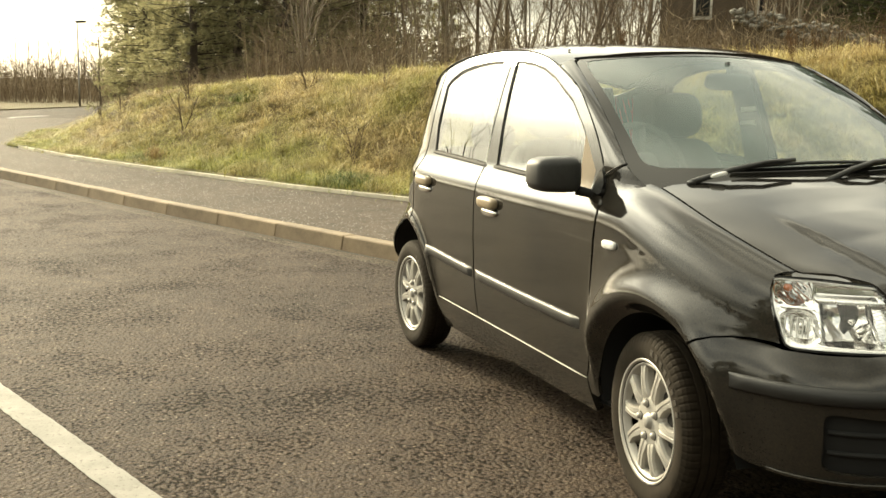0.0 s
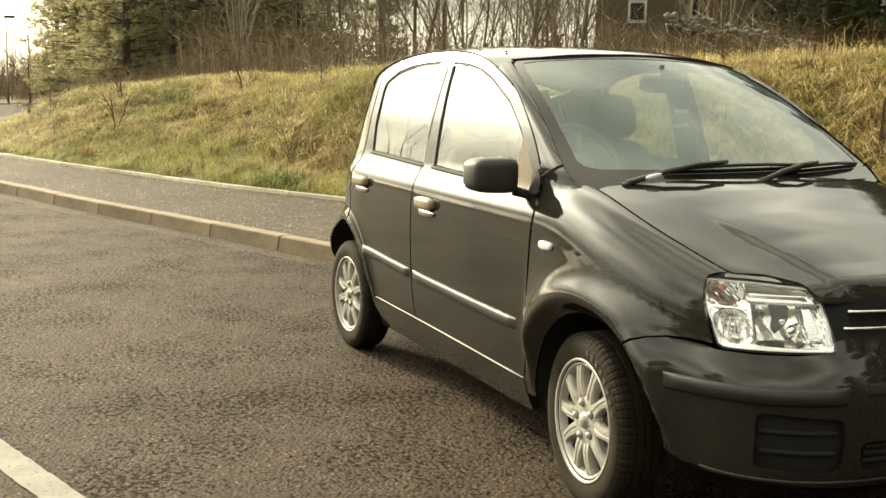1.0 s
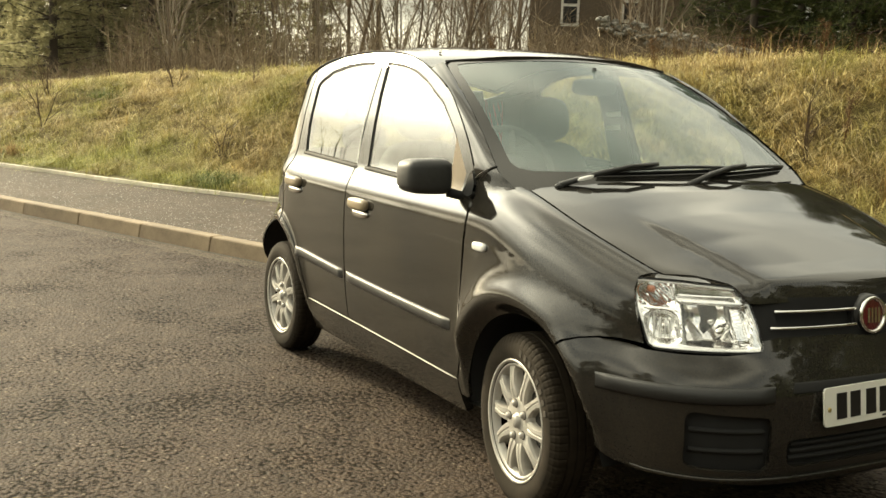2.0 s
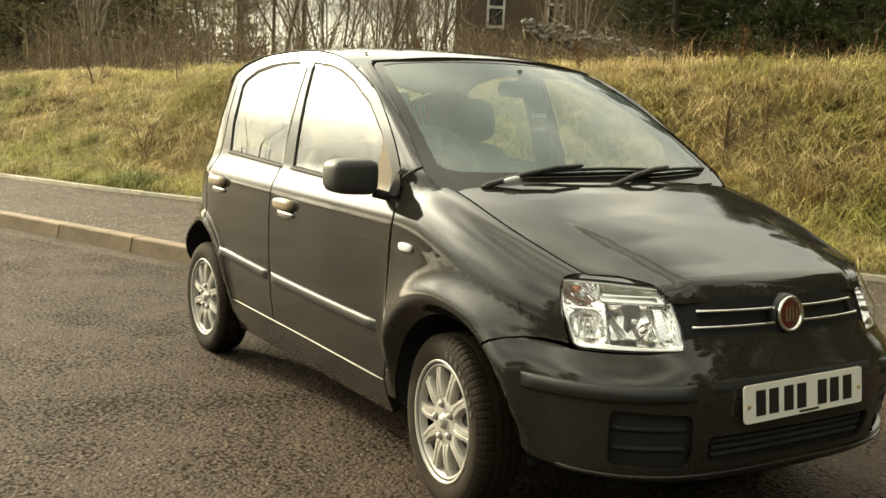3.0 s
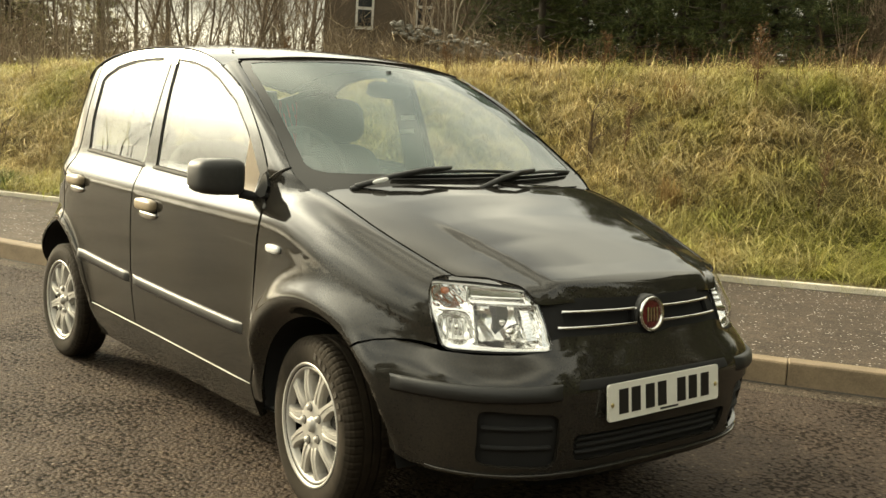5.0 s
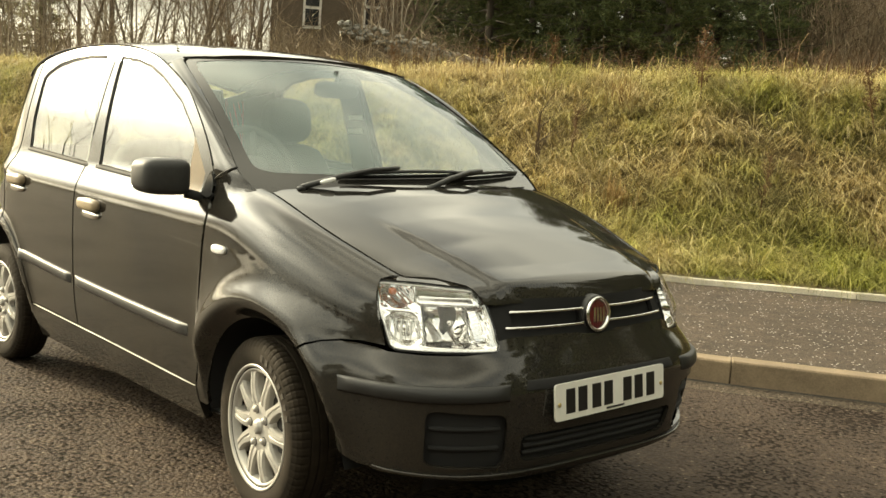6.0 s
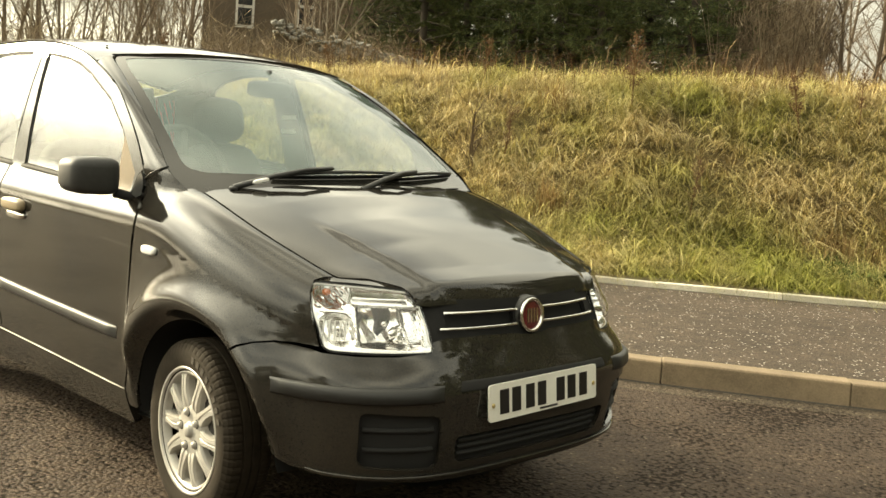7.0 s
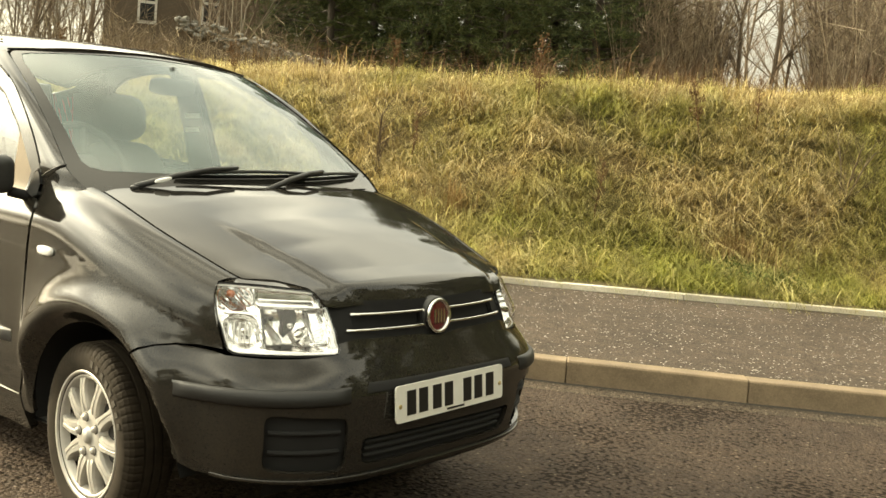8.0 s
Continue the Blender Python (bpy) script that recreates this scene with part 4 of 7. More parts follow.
for mirror in (False, True):
    fd = part("front_door", sheet(shrunk(front_door_outline, 0.002), side_point, 0.03, [front_window], mirror=mirror), M_PAINT, car)
    rd = part("rear_door", sheet(shrunk(rear_door_outline, 0.003), side_point, 0.03, [rear_window], mirror=mirror), M_PAINT, car)
    part("rear_quarter_panel", sheet(shrunk(quarter_outline, 0.002), side_point, 0.03, mirror=mirror), M_PAINT, car)
    part("arch_panel", sheet(rear_lower, side_point, 0.025, mirror=mirror), M_PAINT, car)
    part("front_wing", sheet(shrunk(wing_outline, 0.002), wing_point, 0.014, mirror=mirror), M_PAINT, car)
    part("sill", sheet([(-0.735, 0.20), (0.762, 0.20), (0.762, 0.325), (-0.735, 0.343)], side_point, 0.03, mirror=mirror, lift=0.002, lip=0.03), M_PAINT, car)
    for host, win, bars in ((fd, front_window, [(0.575, 1.208), (0.615, 1.0)]), (rd, rear_window, None)):
        pane = part("window_pane", sheet(shrunk(win, -0.006), side_point, 0.05, lip=0, mirror=mirror, lift=-0.007), M_GLASS, host, "side window glass mirroring the bright sky")
        seal = shrunk(win, -0.004)
        part("window_seal", sheet(seal, side_point, 0.03, [shrunk(win, 0.011)], lip=0.004, mirror=mirror, lift=-0.0045, edge=0.012), M_RUBBER, host, "black rubber window seal")
        if bars:
            part("quarter_post", sheet([(0.590, 1.190), (0.575, 1.205), (0.612, 1.0), (0.72, 0.994), (0.716, 1.070), (0.68, 1.102)], side_point, 0.03, lip=0.004, mirror=mirror, lift=-0.003), M_SAIL, host, "mirror sail panel, browned to imitate the warm sky's reflection")
    # waist seals
    part("waist_seal", strip_along(side_point, [(-0.15, 1.020), (0.30, 1.010), (0.715, 0.994)], 0.014, 0.006, mirror), M_RUBBER, fd)
    part("waist_seal", strip_along(side_point, [(-0.89, 1.036), (-0.22, 1.018)], 0.014, 0.006, mirror), M_RUBBER, rd)
    part("rubbing_strip", strip_along(side_point, [(-0.222, 0.541), (0.25, 0.530), (0.733, 0.524)], 0.042, 0.012, mirror), M_TRIM, fd, "black plastic rubbing strip")
    part("rubbing_strip", strip_along(side_point, [(-0.825, 0.566), (-0.55, 0.553), (-0.262, 0.542)], 0.042, 0.012, mirror), M_TRIM, rd, "black plastic rubbing strip")
    # silver line stands in for light caught along the sill's upper edge
    part("sill_glint", strip_along(side_point, [(-0.72, 0.347), (0.0, 0.340), (0.755, 0.328)], 0.0036, 0.004, mirror), M_SILVER, car, "thin silver line imitating the glint along the sill edge")
    for host, (hx, hz) in ((fd, handle_plan["front"]), (rd, handle_plan["rear"])):
        dish = arc(0, 0, 1.0, 0, 345, 24)
        dish = [(hx + 0.085 * math.copysign(abs(a) ** 0.6, a), hz + 0.036 * math.copysign(abs(b) ** 0.7, b)) for a, b in dish]
        # flat black patch on the skin paints the shade of the handle's recess
        part("handle_dish_shade", sheet(dish, side_point, 0.02, lip=0, mirror=mirror, lift=0.0022, edge=0.01), M_UNDER, host)
        part("door_handle", blob((0.175, 0.044, 0.050), 3.2, Matrix.Translation((hx, (-1 if not mirror else 1) * (float(side_y(hx, hz)) + 0.012), hz + 0.010))), M_HANDLE, host, "pull handle, tan sheen of the sky in its colour")
        # chrome stands in for the sky's white glint on the dish's painted lip
        part("handle_glint_lip", blob((0.150, 0.036, 0.036), 2.6, Matrix.Translation((hx + 0.012, (-1 if not mirror else 1) * (float(side_y(hx, hz)) + 0.004), hz - 0.028))), M_CHROME, host)

    # lamp repeater on the wing
    ry = float(side_y(0.943, 0.840)) + 0.004
    part("side_repeater", blob((0.084, 0.022, 0.030), 3.0, pose(0.943, (1 if mirror else -1) * ry, 0.840, 0, 0, 0)), M_BEZEL, car, "clear white side indicator lens")


# front end: the bumper wraps round from wheel to wheel
def bumper_half():
    up = [(nose_angle_x(x, z), z) for x, z in ((1.402, 0.588), (1.425, 0.605), (1.465, 0.631), (1.506, 0.648), (1.56, 0.659))]
    up += [(nose_angle(y, z), z) for y, z in ((-0.706, 0.661), (-0.680, 0.657), (-0.664, 0.650), (-0.60, 0.649), (-0.50, 0.653), (-0.41, 0.663), (-0.398, 0.692), (-0.35, 0.702), (-0.2, 0.703), (-0.09, 0.701), (0.0, 0.690))]
    down = [(nose_angle_x(x, z), z) for x, z in ((1.436, 0.557), (1.462, 0.53), (1.505, 0.47), (1.541, 0.39), (1.555, 0.33))]
    low = [(nose_angle(y, z), z) for y, z in ((-0.70, 0.305), (-0.60, 0.298), (-0.45, 0.288), (-0.2, 0.283), (0, 0.283))]
    return up, down, low


up, down, low = bumper_half()
full_bumper = [(a, z) for a, z in (down + low)] + [(-a, z) for a, z in (down + low[:-1])[::-1]] + [(-a, z) for a, z in up[:-1]] + up[::-1]
ANG = 80.0      # degrees to a metre in the nose's chart


def shrunk_chart(outline, by):
    s = shrunk([(a / ANG, z) for a, z in outline], by)
    return [(a * ANG, z) for a, z in s]


def yz(points):
    return [(nose_angle(y, z), z) for y, z in points]


intake = yz(rounded_poly([(-0.34, 0.338), (0.34, 0.338), (0.36, 0.425), (-0.36, 0.425)], 0.03))
fog_r = yz(rounded_poly([(-0.612, 0.334), (-0.400, 0.326), (-0.412, 0.492), (-0.628, 0.506)], 0.03))
fog_l = [(-a, z) for a, z in fog_r[::-1]]
bumper = part("front_bumper", sheet(full_bumper, nose_point, 0.025, [intake, fog_r, fog_l], scale=(ANG, 1), out=(1, 0, 0.2), edge=0.016), M_PAINT, car)
for name, hole, slats in (("lower_grille", intake, (0.361, 0.383, 0.405)), ("side_intake", fog_r, (0.388, 0.448)), ("side_intake", fog_l, (0.388, 0.448))):
    g = part(name, sheet(shrunk_chart(hole, -0.03), nose_point, 0.04, scale=(ANG, 1), out=(1, 0, 0.2), lip=0, lift=-0.022), M_UNDER, bumper, "black plastic air intake")
    a0, a1 = min(a for a, _ in hole), max(a for a, _ in hole)
    for z in slats:
        rows = []
        for dz, dp in ((-0.007, -0.024), (-0.006, -0.014), (0.0, -0.010), (0.006, -0.014), (0.007, -0.024)):
            row = []
            for a in np.linspace(a0 + 1.5, a1 - 1.5, 26):
                p = nose_point(a, z + dz)
                d = np.array([math.cos(math.radians(a)), math.sin(math.radians(a)), 0])
                row.append(tuple(p + d * dp))
            rows.append(row)
        part("slat", grid_mesh(rows), M_UNDER, g)


def nose_strip(a0, a1, z0, z1, height, proud, k=40, plate=None):
    """A moulding across the front."""
    rows = []
    for i, t in enumerate(np.linspace(0, 1, k)):
        a, z = a0 + (a1 - a0) * t, z0 + (z1 - z0) * t
        end = min(1.0, (min(i, k - 1 - i) + 0.15) / 2.5)
        d = np.array([math.cos(math.radians(a)), math.sin(math.radians(a)), 0])
        row = []
        for h, p in ((-0.5, -0.004), (-0.5, 0.6), (-0.34, 0.95), (0, 1.0), (0.34, 0.95), (0.5, 0.55), (0.5, -0.004)):
            q = nose_point(a, z + h * height)
            row.append(tuple(q + d * (p * proud * (end if p > 0 else 1))))
        rows.append(row)
    return grid_mesh(rows, flip=True)


for s in (-1, 1):
    part("bumper_strip", nose_strip(s * 67, s * abs(nose_angle(0.408, 0.557)), 0.545, 0.557, 0.046, 0.014), M_STRIP, bumper, "matt black bumper moulding")
part("lip", nose_strip(-58, 58, 0.304, 0.304, 0.014, 0.010, 60), M_PAINT, bumper)
part("plate_recess", nose_strip(nose_angle(-0.33, 0.6), nose_angle(0.33, 0.6), 0.572, 0.572, 0.030, 0.003), M_UNDER, bumper)

# number plate with bars for its characters
plate = new("number_plate")
plate.parent = car
plate.matrix_basis = pose(1.992, 0, 0.5205, 0, -6.3, 0) @ pose(0, 0, 0, 1.1, 0, 0)
bm = bmesh.new()
rim = rounded_poly([(-0.26, -0.0555), (0.26, -0.0555), (0.26, 0.0555), (-0.26, 0.0555)], 0.012, 5)
front = [bm.verts.new((0.003, y, z)) for y, z in rim]
behind = [bm.verts.new((-0.003, y, z)) for y, z in rim]
bm.faces.new(front)
bm.faces.new(behind[::-1])
for k in range(len(rim)):
    bm.faces.new((front[k - 1], behind[k - 1], behind[k], front[k]))
part("plate_board", bm, M_PLATE, plate, "white reflective plate")
for y in (-0.215, -0.160, -0.096, -0.040, 0.052, 0.108, 0.168):
    bm = bmesh.new()
    bmesh.ops.create_cube(bm, size=1, matrix=Matrix.Translation((0.0036, y + 0.022, 0.0)) @ Matrix.Diagonal((0.002, 0.040, 0.074, 1)))
    part("character_bar", bm, M_BLACK, plate, "dark bar for a character")
bm = bmesh.new()
bmesh.ops.create_cube(bm, size=1, matrix=Matrix.Translation((0.0036, 0.015, -0.047)) @ Matrix.Diagonal((0.002, 0.085, 0.006, 1)))
part("maker_bar", bm, M_BLACK, plate)
for y in (-0.243, 0.243):
    part("screw", blob((0.006, 0.014, 0.014), 2.2, Matrix.Translation((0.005, y, -0.006)), 12, 8), M_BRASS, plate)

# grille between the lamps
grille_outline = yz([(-0.4033, 0.694), (-0.2993, 0.696), (-0.1995, 0.697), (-0.0848, 0.695), (0.0, 0.682), (0.0848, 0.695), (0.1995, 0.697), (0.2993, 0.696), (0.4033, 0.694), (0.4049, 0.806), (0.3629, 0.812), (0.191, 0.809), (0.0764, 0.807), (0.0, 0.806), (-0.0764, 0.807), (-0.191, 0.809), (-0.3629, 0.812), (-0.4049, 0.806)])
slot_l = yz([(-0.341, 0.722), (-0.069, 0.722), (-0.067, 0.776), (-0.338, 0.776)])
slot_r = [(-a, z) for a, z in slot_l[::-1]]
grille = part("front_grille", sheet(grille_outline, nose_point, 0.025, [slot_l, slot_r], scale=(ANG, 1), out=(1, 0, 0.2), lift=-0.010), M_RUBBER, car, "black plastic front grille")
for hole in (slot_l, slot_r):
    part("grille_mesh", sheet(hole, nose_point, 0.04, scale=(ANG, 1), out=(1, 0, 0.2), lip=0, lift=-0.026), M_RUBBER, grille)
    a0, a1 = min(a for a, _ in hole), max(a for a, _ in hole)
    for z in (0.727, 0.771):
        part("chrome_bar", nose_strip(a0 - 0.2, a1 + 0.2, z, z, 0.0068, 0.004, 30), M_CHROME, grille, "bright chrome grille bar")
part("front_panel", sheet(yz([(-0.45, 0.645), (0.0, 0.640), (0.45, 0.645), (0.45, 0.806), (0.25, 0.812), (-0.25, 0.812), (-0.45, 0.806)]), nose_point, 0.05, scale=(ANG, 1), out=(1, 0, 0.2), lip=0, lift=-0.040), M_PAINT, car)
badge = new("badge")
badge.parent = car
badge.matrix_basis = pose(1.906, 0, 0.749, 0, -7, 0)
part("badge_ring", lathe([(0.050, -0.01), (0.056, 0.004), (0.053, 0.012), (0.046, 0.010), (0.044, 0.004)], 40, pose(0, 0, 0, 0, 0, -90)), M_CHROME, badge, "chrome badge ring")
part("badge_disc", lathe([(0.0005, 0.008), (0.03, 0.0075), (0.046, 0.004)], 40, pose(0, 0, 0, 0, 0, -90)), M_RED, badge, "deep red badge disc")
for y in (-0.021, -0.007, 0.007, 0.021):
    bm = bmesh.new()
    bmesh.ops.create_cube(bm, size=1, matrix=Matrix.Translation((0.0085, y, 0.0)) @ Matrix.Diagonal((0.004, 0.0065, 0.044, 1)))
    part("badge_stroke", bm, M_CHROME, badge)
part("badge_seat", lathe([(0.055, 0.002), (0.058, 0.002), (0.060, -0.004), (0.060, -0.03)], 40, pose(1.902, 0, 0.749, 0, 0, -90)), M_TRIM, grille)

# bonnet
bonnet_edge_f = [(1.878, 0.0), (1.8745, 0.115), (1.864, 0.23), (1.847, 0.34), (1.836, 0.395), (1.830, 0.418), (1.812, 0.436), (1.775, 0.447), (1.70, 0.506), (1.646, 0.574)]
bonnet_outline = [(x, -y) for x, y in bonnet_edge_f[1:][::-1]] + bonnet_edge_f + [(x, float(SEAM_Y(x)) - 0.004) for x in (1.625, 1.55, 1.5, 1.4, 1.3, 1.2, 1.1, 1.02)] + [(1.015, 0.60), (1.06, 0.45), (1.085, 0.2), (1.09, 0.0)]
bonnet_outline += [(1.085, -0.2), (1.06, -0.45), (1.015, -0.60)] + [(x, -float(SEAM_Y(x)) + 0.004) for x in (1.02, 1.1, 1.2, 1.3, 1.4, 1.5, 1.55, 1.625)]
part("bonnet", sheet(bonnet_outline, bonnet_point, 0.013, out=(0.2, 0, 1), lip=0.02), M_PAINT, car, "glossy black bonnet mirroring clouds and trees")


# windscreen, pillars and roof
def screen_point(u, v):
    u, v = np.asarray(u, float), np.asarray(v, float)
    b = np.stack([1.09 - 0.13 * u * u, 0.655 * u, 1.055 + 0 * u], -1)
    t = np.stack([0.315 - 0.10 * np.abs(u) ** 2.2, 0.56 * u, 1.505 - 0.035 * u * u], -1)
    p = b + (t - b) * v[..., None]
    bow = 4 * v * (1 - v)
    return p + np.stack([0.02 * bow, 0 * bow, 0.018 * bow], -1)


def screen_side(v):
    """How far the glass reaches to the side at a height, its black border included."""
    return 1.0 + 0.078 * max(0.0, 1 - v) ** 0.9 * float(step(-0.10, 0.10, v))


screen_outline = [(-screen_side(-0.04), -0.04), (screen_side(-0.04), -0.04)] + [(screen_side(v), v) for v in (0.0, 0.05, 0.1, 0.2, 0.4, 0.6, 0.8, 0.9)] + [(0.995, 0.97), (0.96, 1.0), (-0.96, 1.0), (-0.995, 0.97)] + [(-screen_side(v), v) for v in (0.9, 0.8, 0.6, 0.4, 0.2, 0.1, 0.05, 0.0)]
screen = part("windscreen", sheet(screen_outline, screen_point, 0.05, lip=0, out=(1, 0, 1), lift=-0.004), M_SCREEN, car, "clear laminated windscreen mirroring the pale sky")
band = [(-0.965, 0.105), (-0.90, 0.085), (0.90, 0.085), (0.965, 0.105), (0.992, 0.14), (0.99, 0.4), (0.965, 0.90), (0.93, 0.965), (0.88, 0.975), (-0.88, 0.975), (-0.93, 0.965), (-0.955, 0.90), (-0.985, 0.4), (-0.990, 0.14)]
part("black_border", sheet(screen_outline, screen_point, 0.05, [band], lip=0, out=(1, 0, 1), lift=-0.0025), M_BORDER, screen, "black ceramic border")
rub = [screen_point(u, 1.012) for u in np.linspace(-0.99, 0.99, 40)]
part("screen_seal", tube([tuple(p + np.array([0, 0, -0.001])) for p in rub], 0.0042, 6), M_RUBBER, screen)


def roof_edge(x):
    z = np.interp(x, [p[0] for p in seam_fine[::-1]], [p[1] for p in seam_fine[::-1]])
    return float(side_y(x, z)), float(z)


CROWN = table([(-1.7, 1.40), (-1.5, 1.455), (-1.2, 1.512), (-0.8, 1.545), (-0.3, 1.553), (0.1, 1.535), (0.315, 1.507), (0.5, 1.47)], 0.06, -1.8, 0.6)


def roof_point(s, u):
    """s from 0 at the screen to 1 at the tail; u from -1 to 1 across."""
    s, u = np.asarray(s, float), np.asarray(u, float)
    front, rear = 0.315 - 0.10 * np.abs(u) ** 2.2 - 0.006, -1.53 + 0.10 * u * u
    x = front + (rear - front) * s
    xe = 0.205 + (-1.26 - 0.205) * s
    e = np.array([roof_edge(v) for v in np.ravel(xe)])
    ye, ze = e[:, 0].reshape(np.shape(x)), e[:, 1].reshape(np.shape(x))
    edge_x = np.abs(u) ** 6
    x = x * (1 - edge_x) + xe * edge_x
    zc = CROWN(x)
    z = ze + 0.004 + np.maximum(zc - ze, 0.0) * (1 - np.abs(u) ** 2.6)
    return np.stack([x, u * (ye - 0.004), z], -1)


part("roof", sheet([(0, -1), (1, -1), (1, 1), (0, 1)], roof_point, 0.04, scale=(1.0, 1.2), out=(0, 0, 1), lip=0.02), M_PAINT, car)
for mirror in (False, True):
    sgn = 1 if mirror else -1
    rows = [[], [], [], [], [], []]
    for t in np.linspace(-0.13, 1, 46):
        i = t * (len([p for p in seam_fine if p[0] > 0.2]) - 1)
        k = max(0, int(i))
        a, b = np.array(seam_fine[k]), np.array(seam_fine[k + 1])
        sx, sz = a + (b - a) * (i - k)
        outer = np.array([sx + 0.001, -(float(side_y(sx, sz)) - 0.001), sz + 0.001])
        v = 0.03 + 0.97 * t
        inner = np.array(screen_point(-screen_side(v), v)) + np.array([0.0, -0.004, 0.001])
        for r, f in zip(rows, (0.0, 0.18, 0.4, 0.62, 0.82, 1.0)):
            bulge = math.sin(math.pi * f)
            p = outer + (inner - outer) * f + np.array([0.004, -0.005, 0.004]) * bulge
            r.append((p[0], p[1] * (-1 if mirror else 1), p[2]))
    part("windscreen_pillar", grid_mesh(rows, flip=mirror), M_PAINT, car)
    # scuttle corner between wing, pillar and bonnet
    part("roof_seam_seal", tube([(x, sgn * (float(side_y(x, z)) + 0.001), z + 0.002) for x, z in seam_fine[2:-2] if x > 0.40], 0.0017, 6), M_RUBBER, car)
    part("roof_seam_seal", tube([(x, sgn * (float(side_y(x, z)) + 0.003), z + 0.003) for x, z in seam_fine[2:-2] if x < 0.42], 0.0036, 6), M_RUBBER, car)
    low, high = np.array([0.790, -float(side_y(0.790, 1.055)) - 0.002, 1.058]), np.array(screen_point(-1.066, 0.10)) + np.array([0.003, -0.005, 0.004])
    bend = (low + high) / 2 + np.array([0.008, -0.007, 0.007])
    part("pillar_joint", tube([tuple(p * [1, -sgn, 1]) for p in (low, low * 0.5 + bend * 0.5 + np.array([0.002, -0.002, 0.002]), bend, high * 0.5 + bend * 0.5 + np.array([0.002, -0.002, 0.002]), high)], 0.0032, 6), M_RUBBER, car)

# scuttle panel under the wipers
rows = []
for x_off, z_off in ((-0.03, 0.0), (0.0, -0.012), (0.05, -0.02), (0.10, -0.035), (0.14, -0.06)):
    rows.append([tuple(np.array(screen_point(u, 0.0)) + np.array([x_off - 0.045, 0, z_off + 0.012 - 0.012 * u * u])) for u in np.linspace(-1.0, 1.0, 40)])
scuttle = part("scuttle", grid_mesh(rows, flip=True), M_TRIM, car, "black plastic scuttle panel")
for k in range(2, 9):
    pts = [tuple(np.array(screen_point(u, 0.0)) + np.array([-0.01 + 0.012 * (k % 3), 0, 0.008 - 0.004 * (k % 3)])) for u in np.linspace(-0.9 + 0.2 * k, -0.75 + 0.2 * k, 4)]
    part("scuttle_rib", tube(pts, 0.004, 5), M_RUBBER, scuttle)


def wiper(pivot, elbow, tip_a, tip_b, name="wiper"):
    """Arm from a pivot to the middle of a rubber blade; all points lie on the screen's chart (u, v)."""
    w = new(name)
    w.parent = car
    def lift(p, h):
        q = np.array(screen_point(*p))
        return tuple(q + np.array([0.5, 0, 0.85]) * h)
    part("wiper_arm", tube([lift(pivot, 0.022), lift(((pivot[0] * 2 + elbow[0]) / 3, (pivot[1] * 2 + elbow[1]) / 3), 0.045), lift(((pivot[0] + elbow[0] * 2) / 3, (pivot[1] + elbow[1] * 2) / 3), 0.05), lift(elbow, 0.034)], 0.011, 8, 0.0075), M_TRIM, w)
    part("pivot_cap", blob((0.030, 0.030, 0.016), 2.6, Matrix.Translation(lift(pivot, 0.018)), 14, 10), M_TRIM, w)
    ts = np.linspace(0, 1, 14)
    part("blade_spine", tube([lift((tip_a[0] + (tip_b[0] - tip_a[0]) * t, tip_a[1] + (tip_b[1] - tip_a[1]) * t), 0.016 + 0.012 * math.sin(math.pi * t)) for t in ts], 0.0065, 6), M_TRIM, w)
    rows = [[lift((tip_a[0] + (tip_b[0] - tip_a[0]) * t, tip_a[1] + (tip_b[1] - tip_a[1]) * t), h) for t in ts] for h in (0.0005, 0.014)]
    bm = bmesh.new()
    bm.from_mesh(grid_mesh(rows))
    bmesh.ops.solidify(bm, geom=bm.faces, thickness=0.005)
    part("blade_rubber", bm, M_RUBBER, w)
    return w


w1 = wiper((-0.82, -0.035), (-0.20, 0.085), (-0.56, 0.06), (0.36, 0.085))
part("arm_patch", blob((0.015, 0.060, 0.016), 3.0, Matrix.Translation(np.array(screen_point(-0.69, -0.02)) + np.array([0.024, 0, 0.036])) @ pose(0, 0, 0, 14, 0, -12), 14, 10), M_WHITE, w1, "small white patch on the wiper arm")
wiper((-0.08, -0.03), (0.46, 0.075), (0.16, 0.055), (0.90, 0.085))


